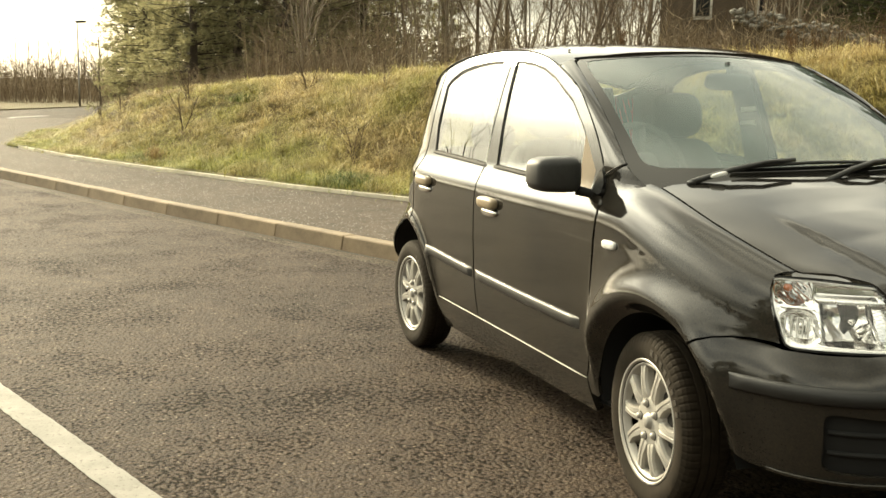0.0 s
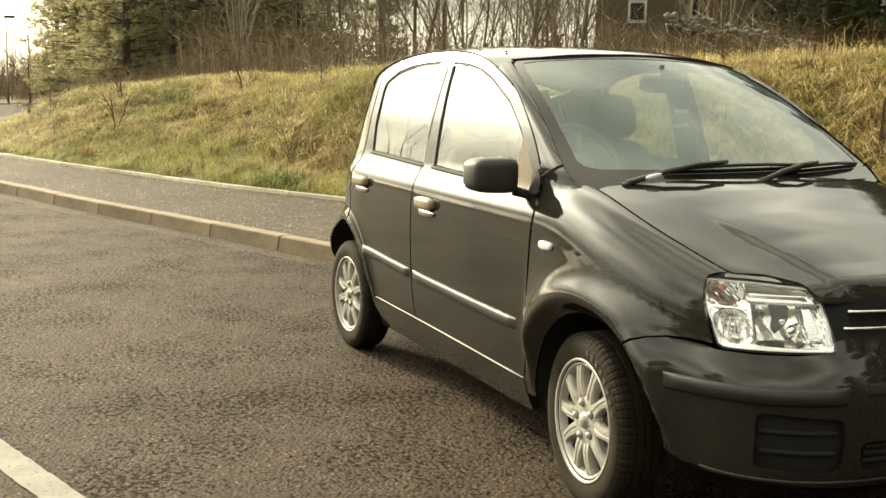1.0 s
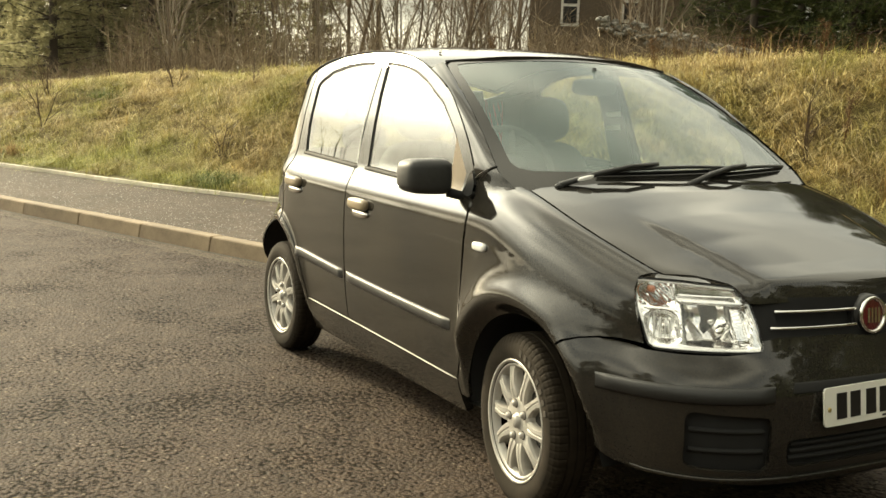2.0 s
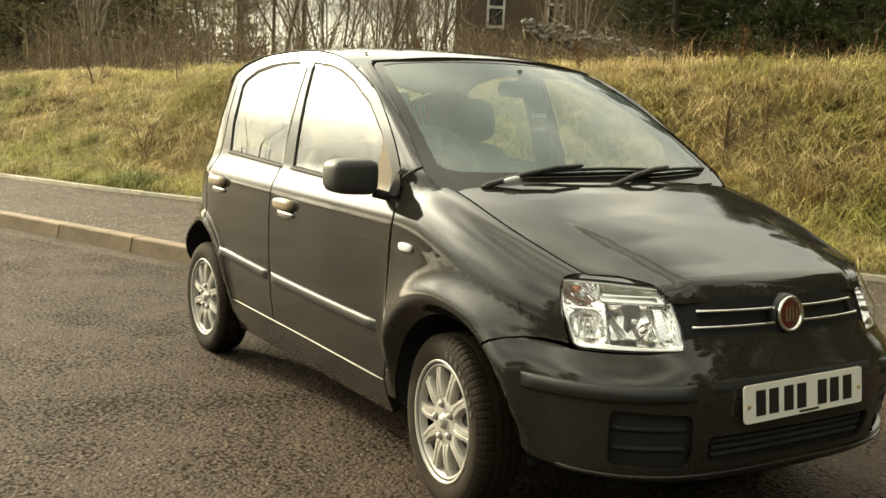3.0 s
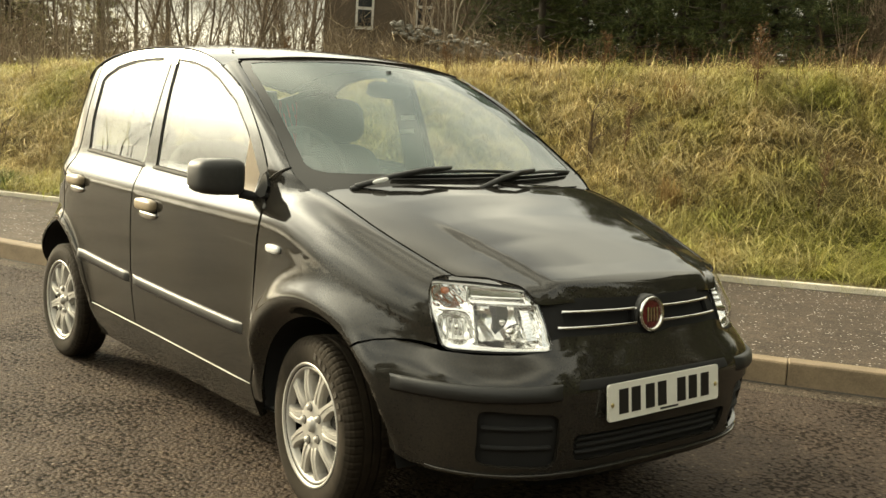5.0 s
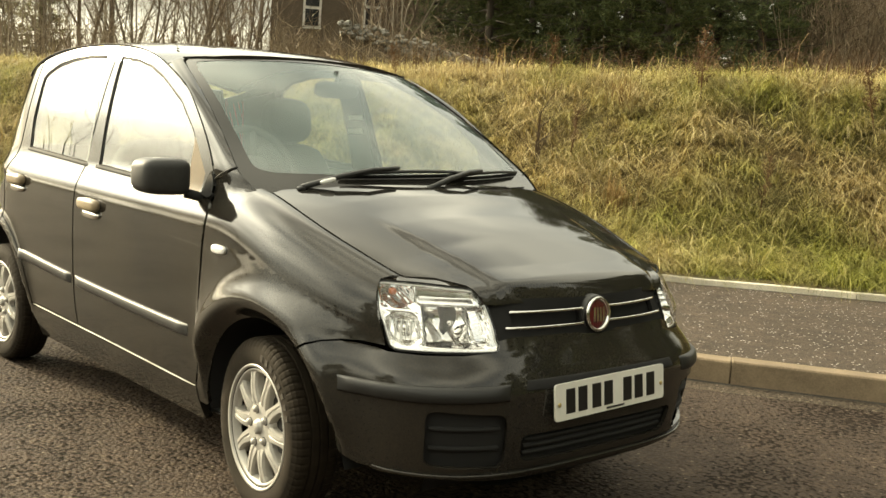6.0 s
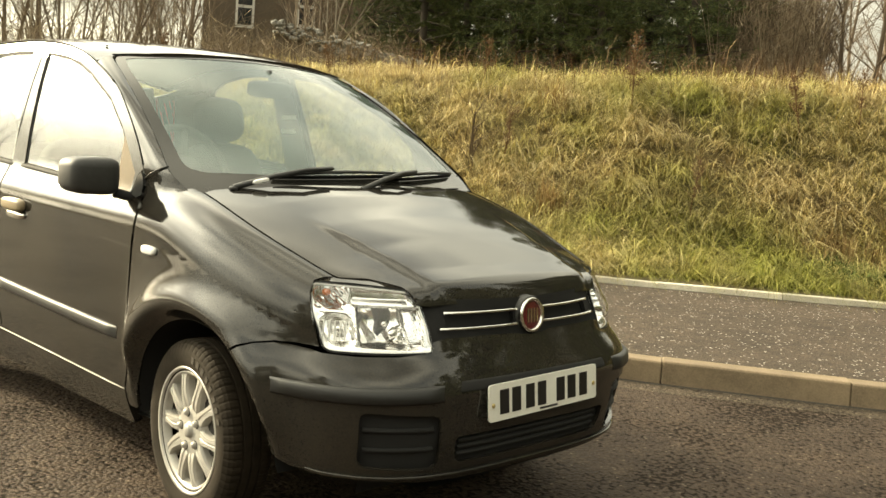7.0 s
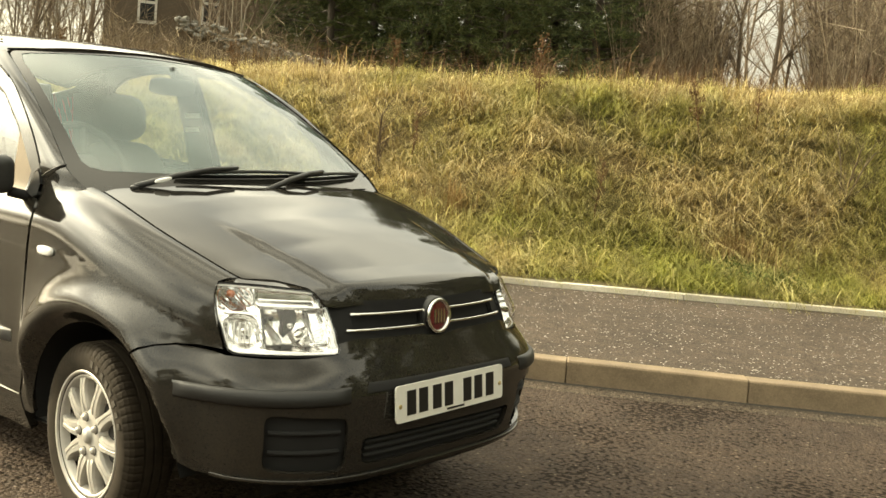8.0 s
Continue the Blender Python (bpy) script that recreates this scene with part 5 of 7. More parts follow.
# headlamps: reflector bowls behind a clear lens
def headlamp(mirror):
    lamp = new("headlight")
    lamp.parent = car
    lamp["label"] = "clear-lensed rectangular headlight with chrome reflectors"
    quad = rounded_poly([(-0.658, 0.658), (-0.398, 0.664), (-0.4025, 0.7375), (-0.407, 0.795), (-0.434, 0.833), (-0.554, 0.841), (-0.649, 0.841), (-0.6575, 0.7375)], 0.018)
    outline = yz(quad)
    part("lamp_surround", sheet(shrunk_chart(outline, -0.004), nose_point, 0.03, [outline], scale=(ANG, 1), out=(1, 0, 0.2), lip=0.008, mirror=mirror, lift=-0.001, edge=0.012), M_UNDER, lamp)
    part("bezel", sheet(shrunk_chart(outline, 0.002), nose_point, 0.03, [shrunk_chart(outline, 0.0045)], scale=(ANG, 1), out=(1, 0, 0.2), lip=0.010, mirror=mirror, lift=-0.004, edge=0.010), M_BEZEL, lamp, "bright inner rim")
    hull = np.array(quad)

    def rim_gap(y, z):
        """Distance inwards from the lamp's outline."""
        best = np.full(np.shape(y), 9.0)
        for (ay, az), (by, bz) in zip(hull, np.roll(hull, -1, 0)):
            ey, ez = by - ay, bz - az
            t = np.clip(((y - ay) * ey + (z - az) * ez) / (ey * ey + ez * ez + 1e-12), 0, 1)
            best = np.minimum(best, np.hypot(y - ay - t * ey, z - az - t * ez))
        return best

    def lens_point(a, z):
        """The clear cover swells out from its rim."""
        p = nose_point(a, z)
        r = np.radians(np.asarray(a, float))
        return p + np.stack([np.cos(r), np.sin(r), 0 * r], -1) * (0.017 * step(0.0, 0.06, rim_gap(p[..., 1], p[..., 2])))[..., None]

    part("lens", sheet(outline, lens_point, 0.015, scale=(ANG, 1), out=(1, 0, 0.2), lip=0.006, mirror=mirror, lift=0.003), M_LENS, lamp)

    def box(y, z, y0, y1, z0, z1, soft=0.004):
        return step(y0 - soft / 2, y0 + soft / 2, y) * step(y1 + soft / 2, y1 - soft / 2, y) * step(z0 - soft / 2, z0 + soft / 2, z) * step(z1 + soft / 2, z1 - soft / 2, z)

    def depth(y, z):
        gap = rim_gap(y, z)
        y, z = y - 0.021 * step(0.68, 0.80, z), z + 0.005 * step(0.68, 0.80, z)
        d = 0.010 + 0 * y
        q = ((y + 0.515) / 0.085) ** 2 + ((z - 0.725) / 0.075) ** 2
        main = 0.030 + 0.050 * np.clip(1 - q, 0, 1) + 0.0035 * np.abs(np.sin((y + 0.3 * z) * 70))
        m = box(y, z, -0.584, -0.428 - 0.12 * 0, 0.674, 0.782)
        d = d * (1 - m) + m * main
        m = box(y + 0.18 * (z - 0.70), z, -0.468, -0.436, 0.682, 0.778)
        d = d * (1 - m) + m * (0.026 + 0.0035 * np.abs(np.sin((z + 0.2 * y) * 420)))
        m = box(y, z, -0.592, -0.462, 0.802, 0.832)
        d = d * (1 - m) + m * (0.020 + 0.10 * (0.832 - z))
        m = box(y, z, -0.592, -0.440, 0.787, 0.798, 0.003)
        d = d * (1 - m) + m * (0.004 + 0.006 * np.abs(np.sin(y * 330)))
        q = ((y + 0.632) / 0.034) ** 2 + ((z - 0.806) / 0.034) ** 2
        m = box(y, z, -0.662, -0.602, 0.772, 0.838)
        d = d * (1 - m) + m * (0.020 + 0.035 * np.clip(1 - q, 0, 1) + 0.003 * np.sin(y * 300 + z * 200))
        q = ((y + 0.624) / 0.036) ** 2 + ((z - 0.714) / 0.042) ** 2
        m = box(y, z, -0.656, -0.594, 0.670, 0.762)
        d = d * (1 - m) + m * (0.018 + 0.040 * np.clip(1 - q, 0, 1) + 0.005 * np.sin(np.sqrt(q) * 9))
        edge = step(0.0065, 0.004, gap)
        return d * (1 - edge) + edge * 0.007

    def bowl(y, z):
        a = np.array([nose_angle(float(p), float(q)) for p, q in zip(np.ravel(y), np.ravel(z))]).reshape(np.shape(y))
        p = nose_point(a, z)
        d = np.stack([np.full(np.shape(y), 0.86), -0.50 * np.ones(np.shape(y)), 0 * y], -1)
        return p - d * depth(np.asarray(y, float), np.asarray(z, float))[..., None]

    part("reflector", sheet(shrunk([(y, z) for y, z in quad], 0.002), bowl, 0.0042, out=(1, -0.4, 0), lip=0.0, mirror=mirror, edge=0.006), M_REFLECT, lamp, "chrome reflector with ribbed edges")
    sg = -1 if mirror else 1
    for name, y, z, r, back, mat, lab in (("bulb", -0.562, 0.748, 0.008, 0.045, M_STEEL, "dark bulb shield"), ("bulb", -0.520, 0.730, 0.010, 0.060, M_CHROME, "main bulb"), ("bulb", -0.622, 0.712, 0.013, 0.036, M_CHROME, "side bulb"), ("bulb", -0.640, 0.812, 0.011, 0.022, M_AMBER, "amber indicator bulb")):
        y += 0.021 * float(step(0.68, 0.80, z))
        p = nose_point(nose_angle(y, z), z) - np.array([0.86, -0.50, 0]) * back
        part(name, blob((r * 2.6, r * 2, r * 2), 2.2, Matrix.Translation((p[0], p[1] * sg, p[2])), 16, 10), mat, lamp, lab)
    # the shield over the main bulb, a bright tongue, and the ribbed turn of the indicator
    p = nose_point(nose_angle(-0.492, 0.716), 0.716) - np.array([0.86, -0.50, 0]) * 0.030
    part("bulb_shield", blob((0.030, 0.075, 0.030), 2.4, pose(p[0], p[1] * sg, p[2], 8 * sg, 0, 24 * sg), 18, 10), M_CHROME, lamp, "bright bulb shield")
    for k in range(5):
        p = nose_point(nose_angle(-0.648 + 0.010 * k, 0.712), 0.712) - np.array([0.86, -0.50, 0]) * 0.014
        part("lamp_rib", blob((0.004, 0.004, 0.062), 3.0, Matrix.Translation((p[0], p[1] * sg, p[2])), 8, 8), M_BEZEL, lamp)
    return lamp


headlamp(False)
headlamp(True)

# painted skin between the lamps' upper edges, the wings and the bonnet
for mirror in (False, True):
    front = [nose_point(nose_angle(y, z), z) - np.array([0.003, 0, 0.0005]) for y, z in ((-0.653, 0.83), (-0.649, 0.844), (-0.599, 0.847), (-0.554, 0.847), (-0.499, 0.843), (-0.434, 0.838), (-0.407, 0.803))]
    behind = [wing_point(np.array(1.611), np.array(0.832)), wing_point(np.array(1.622), np.array(0.862)), wing_point(np.array(1.630), TOP(1.630) + 0.035)] + [bonnet_point(np.array(x), np.array(-y)) for x, y in ((1.644, 0.574), (1.70, 0.508), (1.775, 0.449), (1.812, 0.437))]
    rows = [[tuple((np.array(a) * (1 - t) + np.array(b) * t - np.array([0, 0, 0.003 * t])) * [1, -1 if mirror else 1, 1]) for a, b in zip(front, behind)] for t in (0.0, 0.25, 0.5, 0.75, 1.0)]
    part("lamp_bridge", grid_mesh(rows, flip=mirror), M_PAINT, car)

# door mirrors
for mirror in (False, True):
    sg = 1 if mirror else -1
    dm = new("door_mirror")
    dm.parent = car
    def cup(x, y, z):
        return (x, y * (1 - 0.25 * (x / 0.1)), z * (1 + 0.04 * y / 0.1))
    part("mirror_housing", blob((0.125, 0.185, 0.125), 4.2, pose(0.690 - 0.09 * mirror, sg * (0.868 - 0.035 * mirror), 1.058, 0, 0, sg * 8), shape=cup), M_TRIM, dm, "dark grey plastic mirror housing")
    part("mirror_glass", blob((0.008, 0.160, 0.100), 5, pose(0.632 - 0.09 * mirror, sg * (0.860 - 0.035 * mirror), 1.058, 0, 0, sg * 8)), M_CHROME, dm)
    part("mirror_arm", tube([(0.745, sg * 0.70, 0.985), (0.735, sg * 0.745, 0.990), (0.72, sg * 0.80, 1.003)], 0.016, 10, 0.018), M_RUBBER, dm)
    part("mirror_base", sheet([(0.742, 0.998), (0.785, 0.990), (0.808, 0.998), (0.803, 1.035), (0.786, 1.062), (0.768, 1.076), (0.755, 1.06)], lambda x, z: side_point(np.minimum(x, 0.83), z) * [0, 1, 1] + np.stack([np.asarray(x, float), 0 * x, 0 * z], -1), 0.03, lip=0.01, mirror=mirror, lift=0.010), M_RUBBER, dm)

# roof aerial stub
part("roof_gutter_plug", blob((0.024, 0.009, 0.006), 2.5, Matrix.Translation((0.06, -0.50, 1.512)), 12, 8), M_RUBBER, car)

# ---- wheels ----
def wheel_parts(host):
    """Tyre, steel disc and a ten-spoke silver cover; outer face towards -y."""
    prof = [(0.182, 0.066), (0.206, 0.077), (0.238, 0.0845), (0.263, 0.081), (0.279, 0.073), (0.2885, 0.062), (0.291, 0.050), (0.291, 0.034), (0.2835, 0.032), (0.2835, 0.027), (0.2915, 0.025), (0.292, 0.004), (0.284, 0.002)]
    prof = prof + [(r, -y) for r, y in prof[::-1]]
    n = len(prof)

    def blocks(j, k):
        kk = min(k, n - 1 - k)
        return -0.003 if (3 <= kk <= 7 and j % 4 == (0 if k < n / 2 else 2)) else 0.0

    rubber = lathe(prof, 280, None, blocks)
    rubber.polygons.foreach_set("use_smooth", [math.hypot(p.center.x, p.center.z) < 0.262 for p in rubber.polygons])
    part("tyre", rubber, M_TYRE, host, "worn brownish black rubber tyre")
    part("steel_disc", lathe([(0.176, 0.07), (0.170, -0.02), (0.12, -0.045), (0.03, -0.04), (0.001, -0.04)], 48), M_STEEL, host)
    cover = part("wheel_cover", lathe([(0.172, -0.048), (0.178, -0.060), (0.183, -0.069), (0.190, -0.071), (0.1915, -0.067), (0.1940, -0.067), (0.1955, -0.077), (0.2035, -0.080), (0.2070, -0.073), (0.198, -0.056), (0.174, -0.044)], 72), M_SILVER, host, "silver ten-spoke plastic wheel cover")
    part("hub_face", lathe([(0.001, -0.081), (0.014, -0.080), (0.022, -0.076), (0.0235, -0.066), (0.030, -0.066), (0.072, -0.0665), (0.082, -0.064), (0.090, -0.054), (0.092, -0.040)], 48), M_SILVER, cover)
    for k in range(10):
        a = math.radians(36 * k)
        rows = []
        for r, w, y in ((0.066, 0.022, -0.064), (0.084, 0.0245, -0.0695), (0.105, 0.0218, -0.0725), (0.130, 0.0188, -0.0725), (0.158, 0.0182, -0.070), (0.184, 0.025, -0.066)):
            row = []
            for s, dy in ((-1.0, 0.034), (-0.95, 0.010), (-0.80, 0.001), (-0.20, 0.0), (-0.10, 0.003), (0.10, 0.003), (0.20, 0.0), (0.80, 0.001), (0.95, 0.010), (1.0, 0.034)):
                t = s * w
                swept = a + 0.03 * math.sin((r - 0.05) / 0.14 * math.pi) * (1 if k % 2 else -1)
                row.append((r * math.cos(swept) - t * math.sin(swept), y + dy, r * math.sin(swept) + t * math.cos(swept)))
            rows.append(row)
        blade = grid_mesh(rows, flip=False)
        blade.polygons.foreach_set("use_smooth", [False] * len(blade.polygons))
        part("spoke", blade, M_SILVER, cover)
    for k in range(5):
        a = math.radians(72 * k + 34)
        # flat black ring on the hub paints the shaded gap round the nut
        hole = lathe([(0.0105, -0.0672), (0.0148, -0.0672), (0.0150, -0.060)], 20)
        hole.transform(Matrix.Translation((0.058 * math.cos(a), 0, 0.058 * math.sin(a))))
        part("nut_hole_shade", hole, M_UNDER, cover)
        part("wheel_nut", blob((0.023, 0.030, 0.023), 2.6, Matrix.Translation((0.058 * math.cos(a), -0.066, 0.058 * math.sin(a))), 14, 8), M_SILVER, cover)
    # raised marks on the sidewall
    for k in range(8):
        a = math.radians(22 + 8.5 * k)
        bm = bmesh.new()
        bmesh.ops.create_cube(bm, size=1, matrix=pose(0.238 * math.cos(a), -0.0845, 0.238 * math.sin(a), 0, 90 - math.degrees(a), 0) @ Matrix.Diagonal((0.018, 0.0022, 0.022, 1)))
        bmesh.ops.bevel(bm, geom=list(bm.edges), offset=0.0008, segments=1, affect="EDGES")
        part("sidewall_mark", bm, M_TYRE_MARK, host)
    return host


wheel = new("wheel")
wheel.parent = car
wheel["label"] = "wheel with silver ten-spoke cover and worn tyre"
wheel_parts(wheel)
wheel.matrix_basis = pose(1.172, -0.680, 0.2905, 0, 0, -6.2)
copy_thing(wheel, pose(-1.15, -0.676, 0.2775, 0, 17, 0)).scale = [0.955] * 3
copy_thing(wheel, pose(1.15, 0.682, 0.2905, 0, 0, 176))
copy_thing(wheel, pose(-1.15, 0.676, 0.2775, 0, 40, 180)).scale = [0.955] * 3

# wheel wells, floor and inner shell
for cx in (1.193, -1.15):
    for s in (-1, 1):
        rows = []
        for y in (0.765, 0.72, 0.50, 0.46):
            r = 0.372 if y > 0.47 else 0.02
            rows.append([(cx + r * math.cos(a), s * min(y, float(side_y(cx + r * math.cos(a), max(0.2, 0.295 + r * math.sin(a)))) - 0.008), 0.295 + r * math.sin(a)) for a in np.linspace(-0.1, math.pi + 0.1, 30)])
        part("wheel_well", grid_mesh(rows), M_UNDER, car)
rows = [[(x, y, 0.215 + (0.02 if abs(y) > 0.6 else 0)) for y in (-0.70, -0.5, 0, 0.5, 0.70)] for x in (-1.55, -1.52, -0.78, 0.78, 1.52, 1.82)]
rows[0] = [(x, y * 0.9, z) for x, y, z in rows[0]]
rows[-1] = [(x, y * 0.55, z) for x, y, z in rows[-1]]
rows = [[(x, y * (0.62 if abs(x) in (1.52,) else 1), z) for x, y, z in r] for r in rows]
part("floor_pan", grid_mesh(rows), M_UNDER, car)
for s in (-1, 1):
    zs = (0.22, 0.40, 0.70, 0.90, 0.96, 1.0)
    for x0, x1 in ((-0.77, 0.80),):
        rows = [[(x, s * (float(side_y(x, z)) - 0.045), z) for x in np.linspace(x0, x1, 20)] for z in zs]
        part("inner_panel", grid_mesh(rows), M_DASH, car)
    rows = [[(x, s * min(float(side_y(x, z)) - 0.05, 0.70), z) for x in np.linspace(-1.5, -0.77, 12)] for z in (0.70, 0.85, 1.0)]
    part("inner_panel", grid_mesh(rows), M_DASH, car)
    # inner faces of the window posts
    for poly in ([(-0.235 - 0.10, 1.02), (-0.235 + 0.095, 1.02), (-0.20, 1.47), (-0.36, 1.47)], [(-1.30, 1.02), (-0.90, 1.04), (-0.95, 1.38), (-1.22, 1.33)]):
        part("post_lining", sheet(poly, side_point, 0.06, lip=0.0, mirror=(s > 0), lift=-0.035), M_DASH, car)
rows = [[(x, y, z) for y in np.linspace(-0.62, 0.62, 12)] for x, z in ((1.10, 0.30), (1.08, 0.62), (1.0, 1.0), (0.97, 1.035))]
part("bulkhead", grid_mesh(rows), M_UNDER, car)
rows = [[(x, y, z) for y in np.linspace(-0.5, 0.5, 8)] for x, z in ((1.70, 0.2), (1.76, 0.5), (1.74, 0.80), (1.2, 0.95))]
part("engine_cover", grid_mesh(rows), M_UNDER, car)
rows = []
for u in np.linspace(-0.93, 0.93, 16):
    rows.append([tuple(np.array(roof_point(np.array(s), np.array(u))) - np.array([0, 0, 0.03])) for s in np.linspace(0.02, 0.96, 14)])
part("headlining", grid_mesh(rows), M_LINING, car, "pale grey headlining")

# tail: hatch, window, lamps and bumper


def tail_point(a, z):
    a, z = np.radians(np.asarray(a, float)), np.asarray(z, float)
    c, s = np.cos(a), np.sin(a)
    x = -(0.85 + (TAIL(z) - 0.85) * np.abs(c) ** (2 / exp_r(z)))
    y = np.sign(s) * HALF(np.clip(z, 0.15, 1.5)) * np.abs(s) ** (2 / exp_r(z))
    return np.stack([x, y, z + 0 * a], -1)


def tail_angle(y, z):
    return math.degrees(math.copysign(math.asin(min(1.0, abs(y) / float(HALF(z))) ** (float(exp_r(z)) / 2)), y))


hatch = [(tail_angle(y, z), z) for y, z in ((-0.60, 0.62), (0.60, 0.62), (0.66, 0.95), (0.60, 1.05), (0.52, 1.36), (-0.52, 1.36), (-0.60, 1.05), (-0.66, 0.95))]
pane = [(tail_angle(y, z), z) for y, z in ((-0.52, 1.02), (0.52, 1.02), (0.46, 1.32), (-0.46, 1.32))]
tail = part("tailgate", sheet(hatch, tail_point, 0.04, [pane], scale=(ANG, 1), out=(-1, 0, 0.2)), M_PAINT, car)
part("rear_window", sheet(pane, tail_point, 0.06, scale=(ANG, 1), out=(-1, 0, 0.2), lip=0, lift=-0.005), M_GLASS, tail)


def tail_angle_x(x, z):
    return math.degrees(math.acos(min(1.0, (-x - 0.85) / (float(TAIL(z)) - 0.85)) ** (float(exp_r(z)) / 2)))


side_r = [(tail_angle_x(x, z), z) for x, z in ((-1.532, 0.335), (-1.539, 0.45), (-1.538, 0.60))]
part("rear_bumper", sheet([(-a, z) for a, z in side_r[:1]] + [(-20, 0.24), (20, 0.24)] + side_r + [(tail_angle(0.60, 0.6), 0.61), (tail_angle(-0.60, 0.6), 0.61)] + [(-a, z) for a, z in side_r[:0:-1]], tail_point, 0.04, scale=(ANG, 1), out=(-1, 0, 0.2)), M_PAINT, car)
for s in (-1, 1):
    lamp = [(s * tail_angle(y, z), z) for y, z in ((0.655, 0.66), (0.675, 0.70), (0.665, 0.98), (0.605, 1.30), (0.54, 1.32), (0.60, 1.05), (0.645, 0.95), (0.60, 0.66))]
    part("tail_lamp", sheet(lamp, tail_point, 0.03, scale=(ANG, 1), out=(-1, 0, 0.2), lip=0.02), M_TAIL, car, "tall red tail lamp")
part("spoiler_lip", tube([tuple(roof_point(np.array(1.0), np.array(u))) for u in np.linspace(-0.95, 0.95, 20)], 0.014, 8), M_PAINT, car)

# ---- cabin ----


def seat_with_rest(x, y, rest=0.0):
    s = new("seat")
    s.parent = car
    part("seat_cushion", blob((0.50, 0.48, 0.16), 3.5, pose(x + 0.24, y, 0.52, 0, -8, 0)), M_SEAT, s)
    part("seat_back", blob((0.15, 0.47, 0.66), 3.5, pose(x - 0.05, y, 0.80, 0, -12, 0)), M_SEAT, s)
    part("headrest", blob((0.11, 0.265, 0.215), 3.0, pose(x - 0.13, y, 1.235 + rest, 0, -10, 0)), M_SEAT, s, "dark cloth headrest")
    for dy in (-0.06, 0.06):
        part("headrest_stalk", tube([(x - 0.12, y + dy, 1.05), (x - 0.13, y + dy, 1.2)], 0.007), M_CHROME, s)
    return s


seat_with_rest(-0.28, 0.34)
seat_with_rest(-0.28, -0.34)
bench = part("rear_seat", blob((0.14, 1.16, 0.56), 5, pose(-1.02, 0, 0.78, 0, -14, 0)), M_SEAT, car)
for y in (-0.32, 0.32):
    part("rear_headrest", blob((0.09, 0.24, 0.14), 3, pose(-1.10, y, 1.10, 0, -10, 0)), M_SEAT, bench)
rows = []
for x, z in ((0.52, 0.62), (0.50, 0.86), (0.54, 0.955), (0.62, 0.99), (0.80, 1.01), (0.99, 1.03)):
    rows.append([(x + 0.03 * math.cos(y * 4), y, z + (0.025 * math.exp(-((y + 0.36) / 0.18) ** 2) if 0.5 < x < 0.7 else 0)) for y in np.linspace(-0.66, 0.66, 30)])
part("dashboard", grid_mesh(rows), M_DASH, car, "dark plastic dashboard")
st = new("steering_wheel")
st.parent = car
m = pose(0.43, -0.35, 1.055, 0, 62, 0)
ring = [m @ Vector((0.182 * math.cos(a), 0.182 * math.sin(a), 0)) for a in np.linspace(0, 2 * math.pi, 41)]
part("rim", tube(ring, 0.015, 8), M_DASH, st)
part("boss", blob((0.13, 0.13, 0.05), 3, m), M_DASH, st)
for a in (0.2, math.pi - 0.2, -math.pi / 2):
    part("spoke", tube([m @ Vector((0.05 * math.cos(a), 0.05 * math.sin(a), 0)), m @ Vector((0.18 * math.cos(a), 0.18 * math.sin(a), 0))], 0.014, 6), M_DASH, st)
part("rear_view_mirror", blob((0.03, 0.215, 0.068), 4, pose(0.395, 0.045, 1.392, 0, 14, 0)), M_DASH, car)
part("mirror_stem", tube([(0.40, 0.045, 1.40), (0.40, 0.035, 1.47)], 0.010), M_DASH, car)
for z in (1.253, 1.188):
    bm = bmesh.new()
    bmesh.ops.create_cube(bm, size=1, matrix=pose(-0.18, 0.585, z + 0.02, 8, -42, -37) @ Matrix.Diagonal((0.004, 0.066, 0.024, 1)))
    part("warning_tag", bm, M_WHITE, car, "small white sticker on the door post")

# ---- grass on the bank ----
from mathutils.bvhtree import BVHTree


def blades_mesh(name, roots, heads, lengths, leans, widths, material):
    """Bent, tapering blades from numpy arrays: seven points and five faces each."""
    n = len(roots)
    side = np.stack([-np.sin(heads), np.cos(heads), np.zeros(n)], 1) * widths[:, None]
    fwd = np.stack([np.cos(heads), np.sin(heads), np.zeros(n)], 1)
    up = np.array([0, 0, 1.0])
    ctl = roots + fwd * (lengths * leans * 0.10)[:, None] + up * (lengths * (0.92 - 0.22 * leans))[:, None]
    tip = roots + fwd * (lengths * leans * 0.95)[:, None] + up * (lengths * (1.0 - 0.70 * leans))[:, None]
    rows = []
    for t, w in ((0.0, 1.0), (0.4, 0.85), (0.72, 0.6)):
        p = roots * (1 - t) ** 2 + ctl * 2 * t * (1 - t) + tip * t * t
        rows += [p - side * w, p + side * w]
    v = np.stack(rows + [tip], 1).reshape(-1, 3)
    base = np.arange(n)[:, None] * 7
    tris = (base[:, None, :] + np.array([[0, 1, 3], [0, 3, 2], [2, 3, 5], [2, 5, 4], [4, 5, 6]])[None]).reshape(-1)
    me = bpy.data.meshes.new(name)
    me.vertices.add(len(v))
    me.vertices.foreach_set("co", v.ravel())
    me.loops.add(len(tris))
    me.loops.foreach_set("vertex_index", tris.astype(np.int32))
    me.polygons.add(len(tris) // 3)
    me.polygons.foreach_set("loop_start", np.arange(0, len(tris), 3, dtype=np.int32))
    me.update(calc_edges=True)
    me.validate()
    me.materials.append(material)
    return me


rng = np.random.default_rng(7)


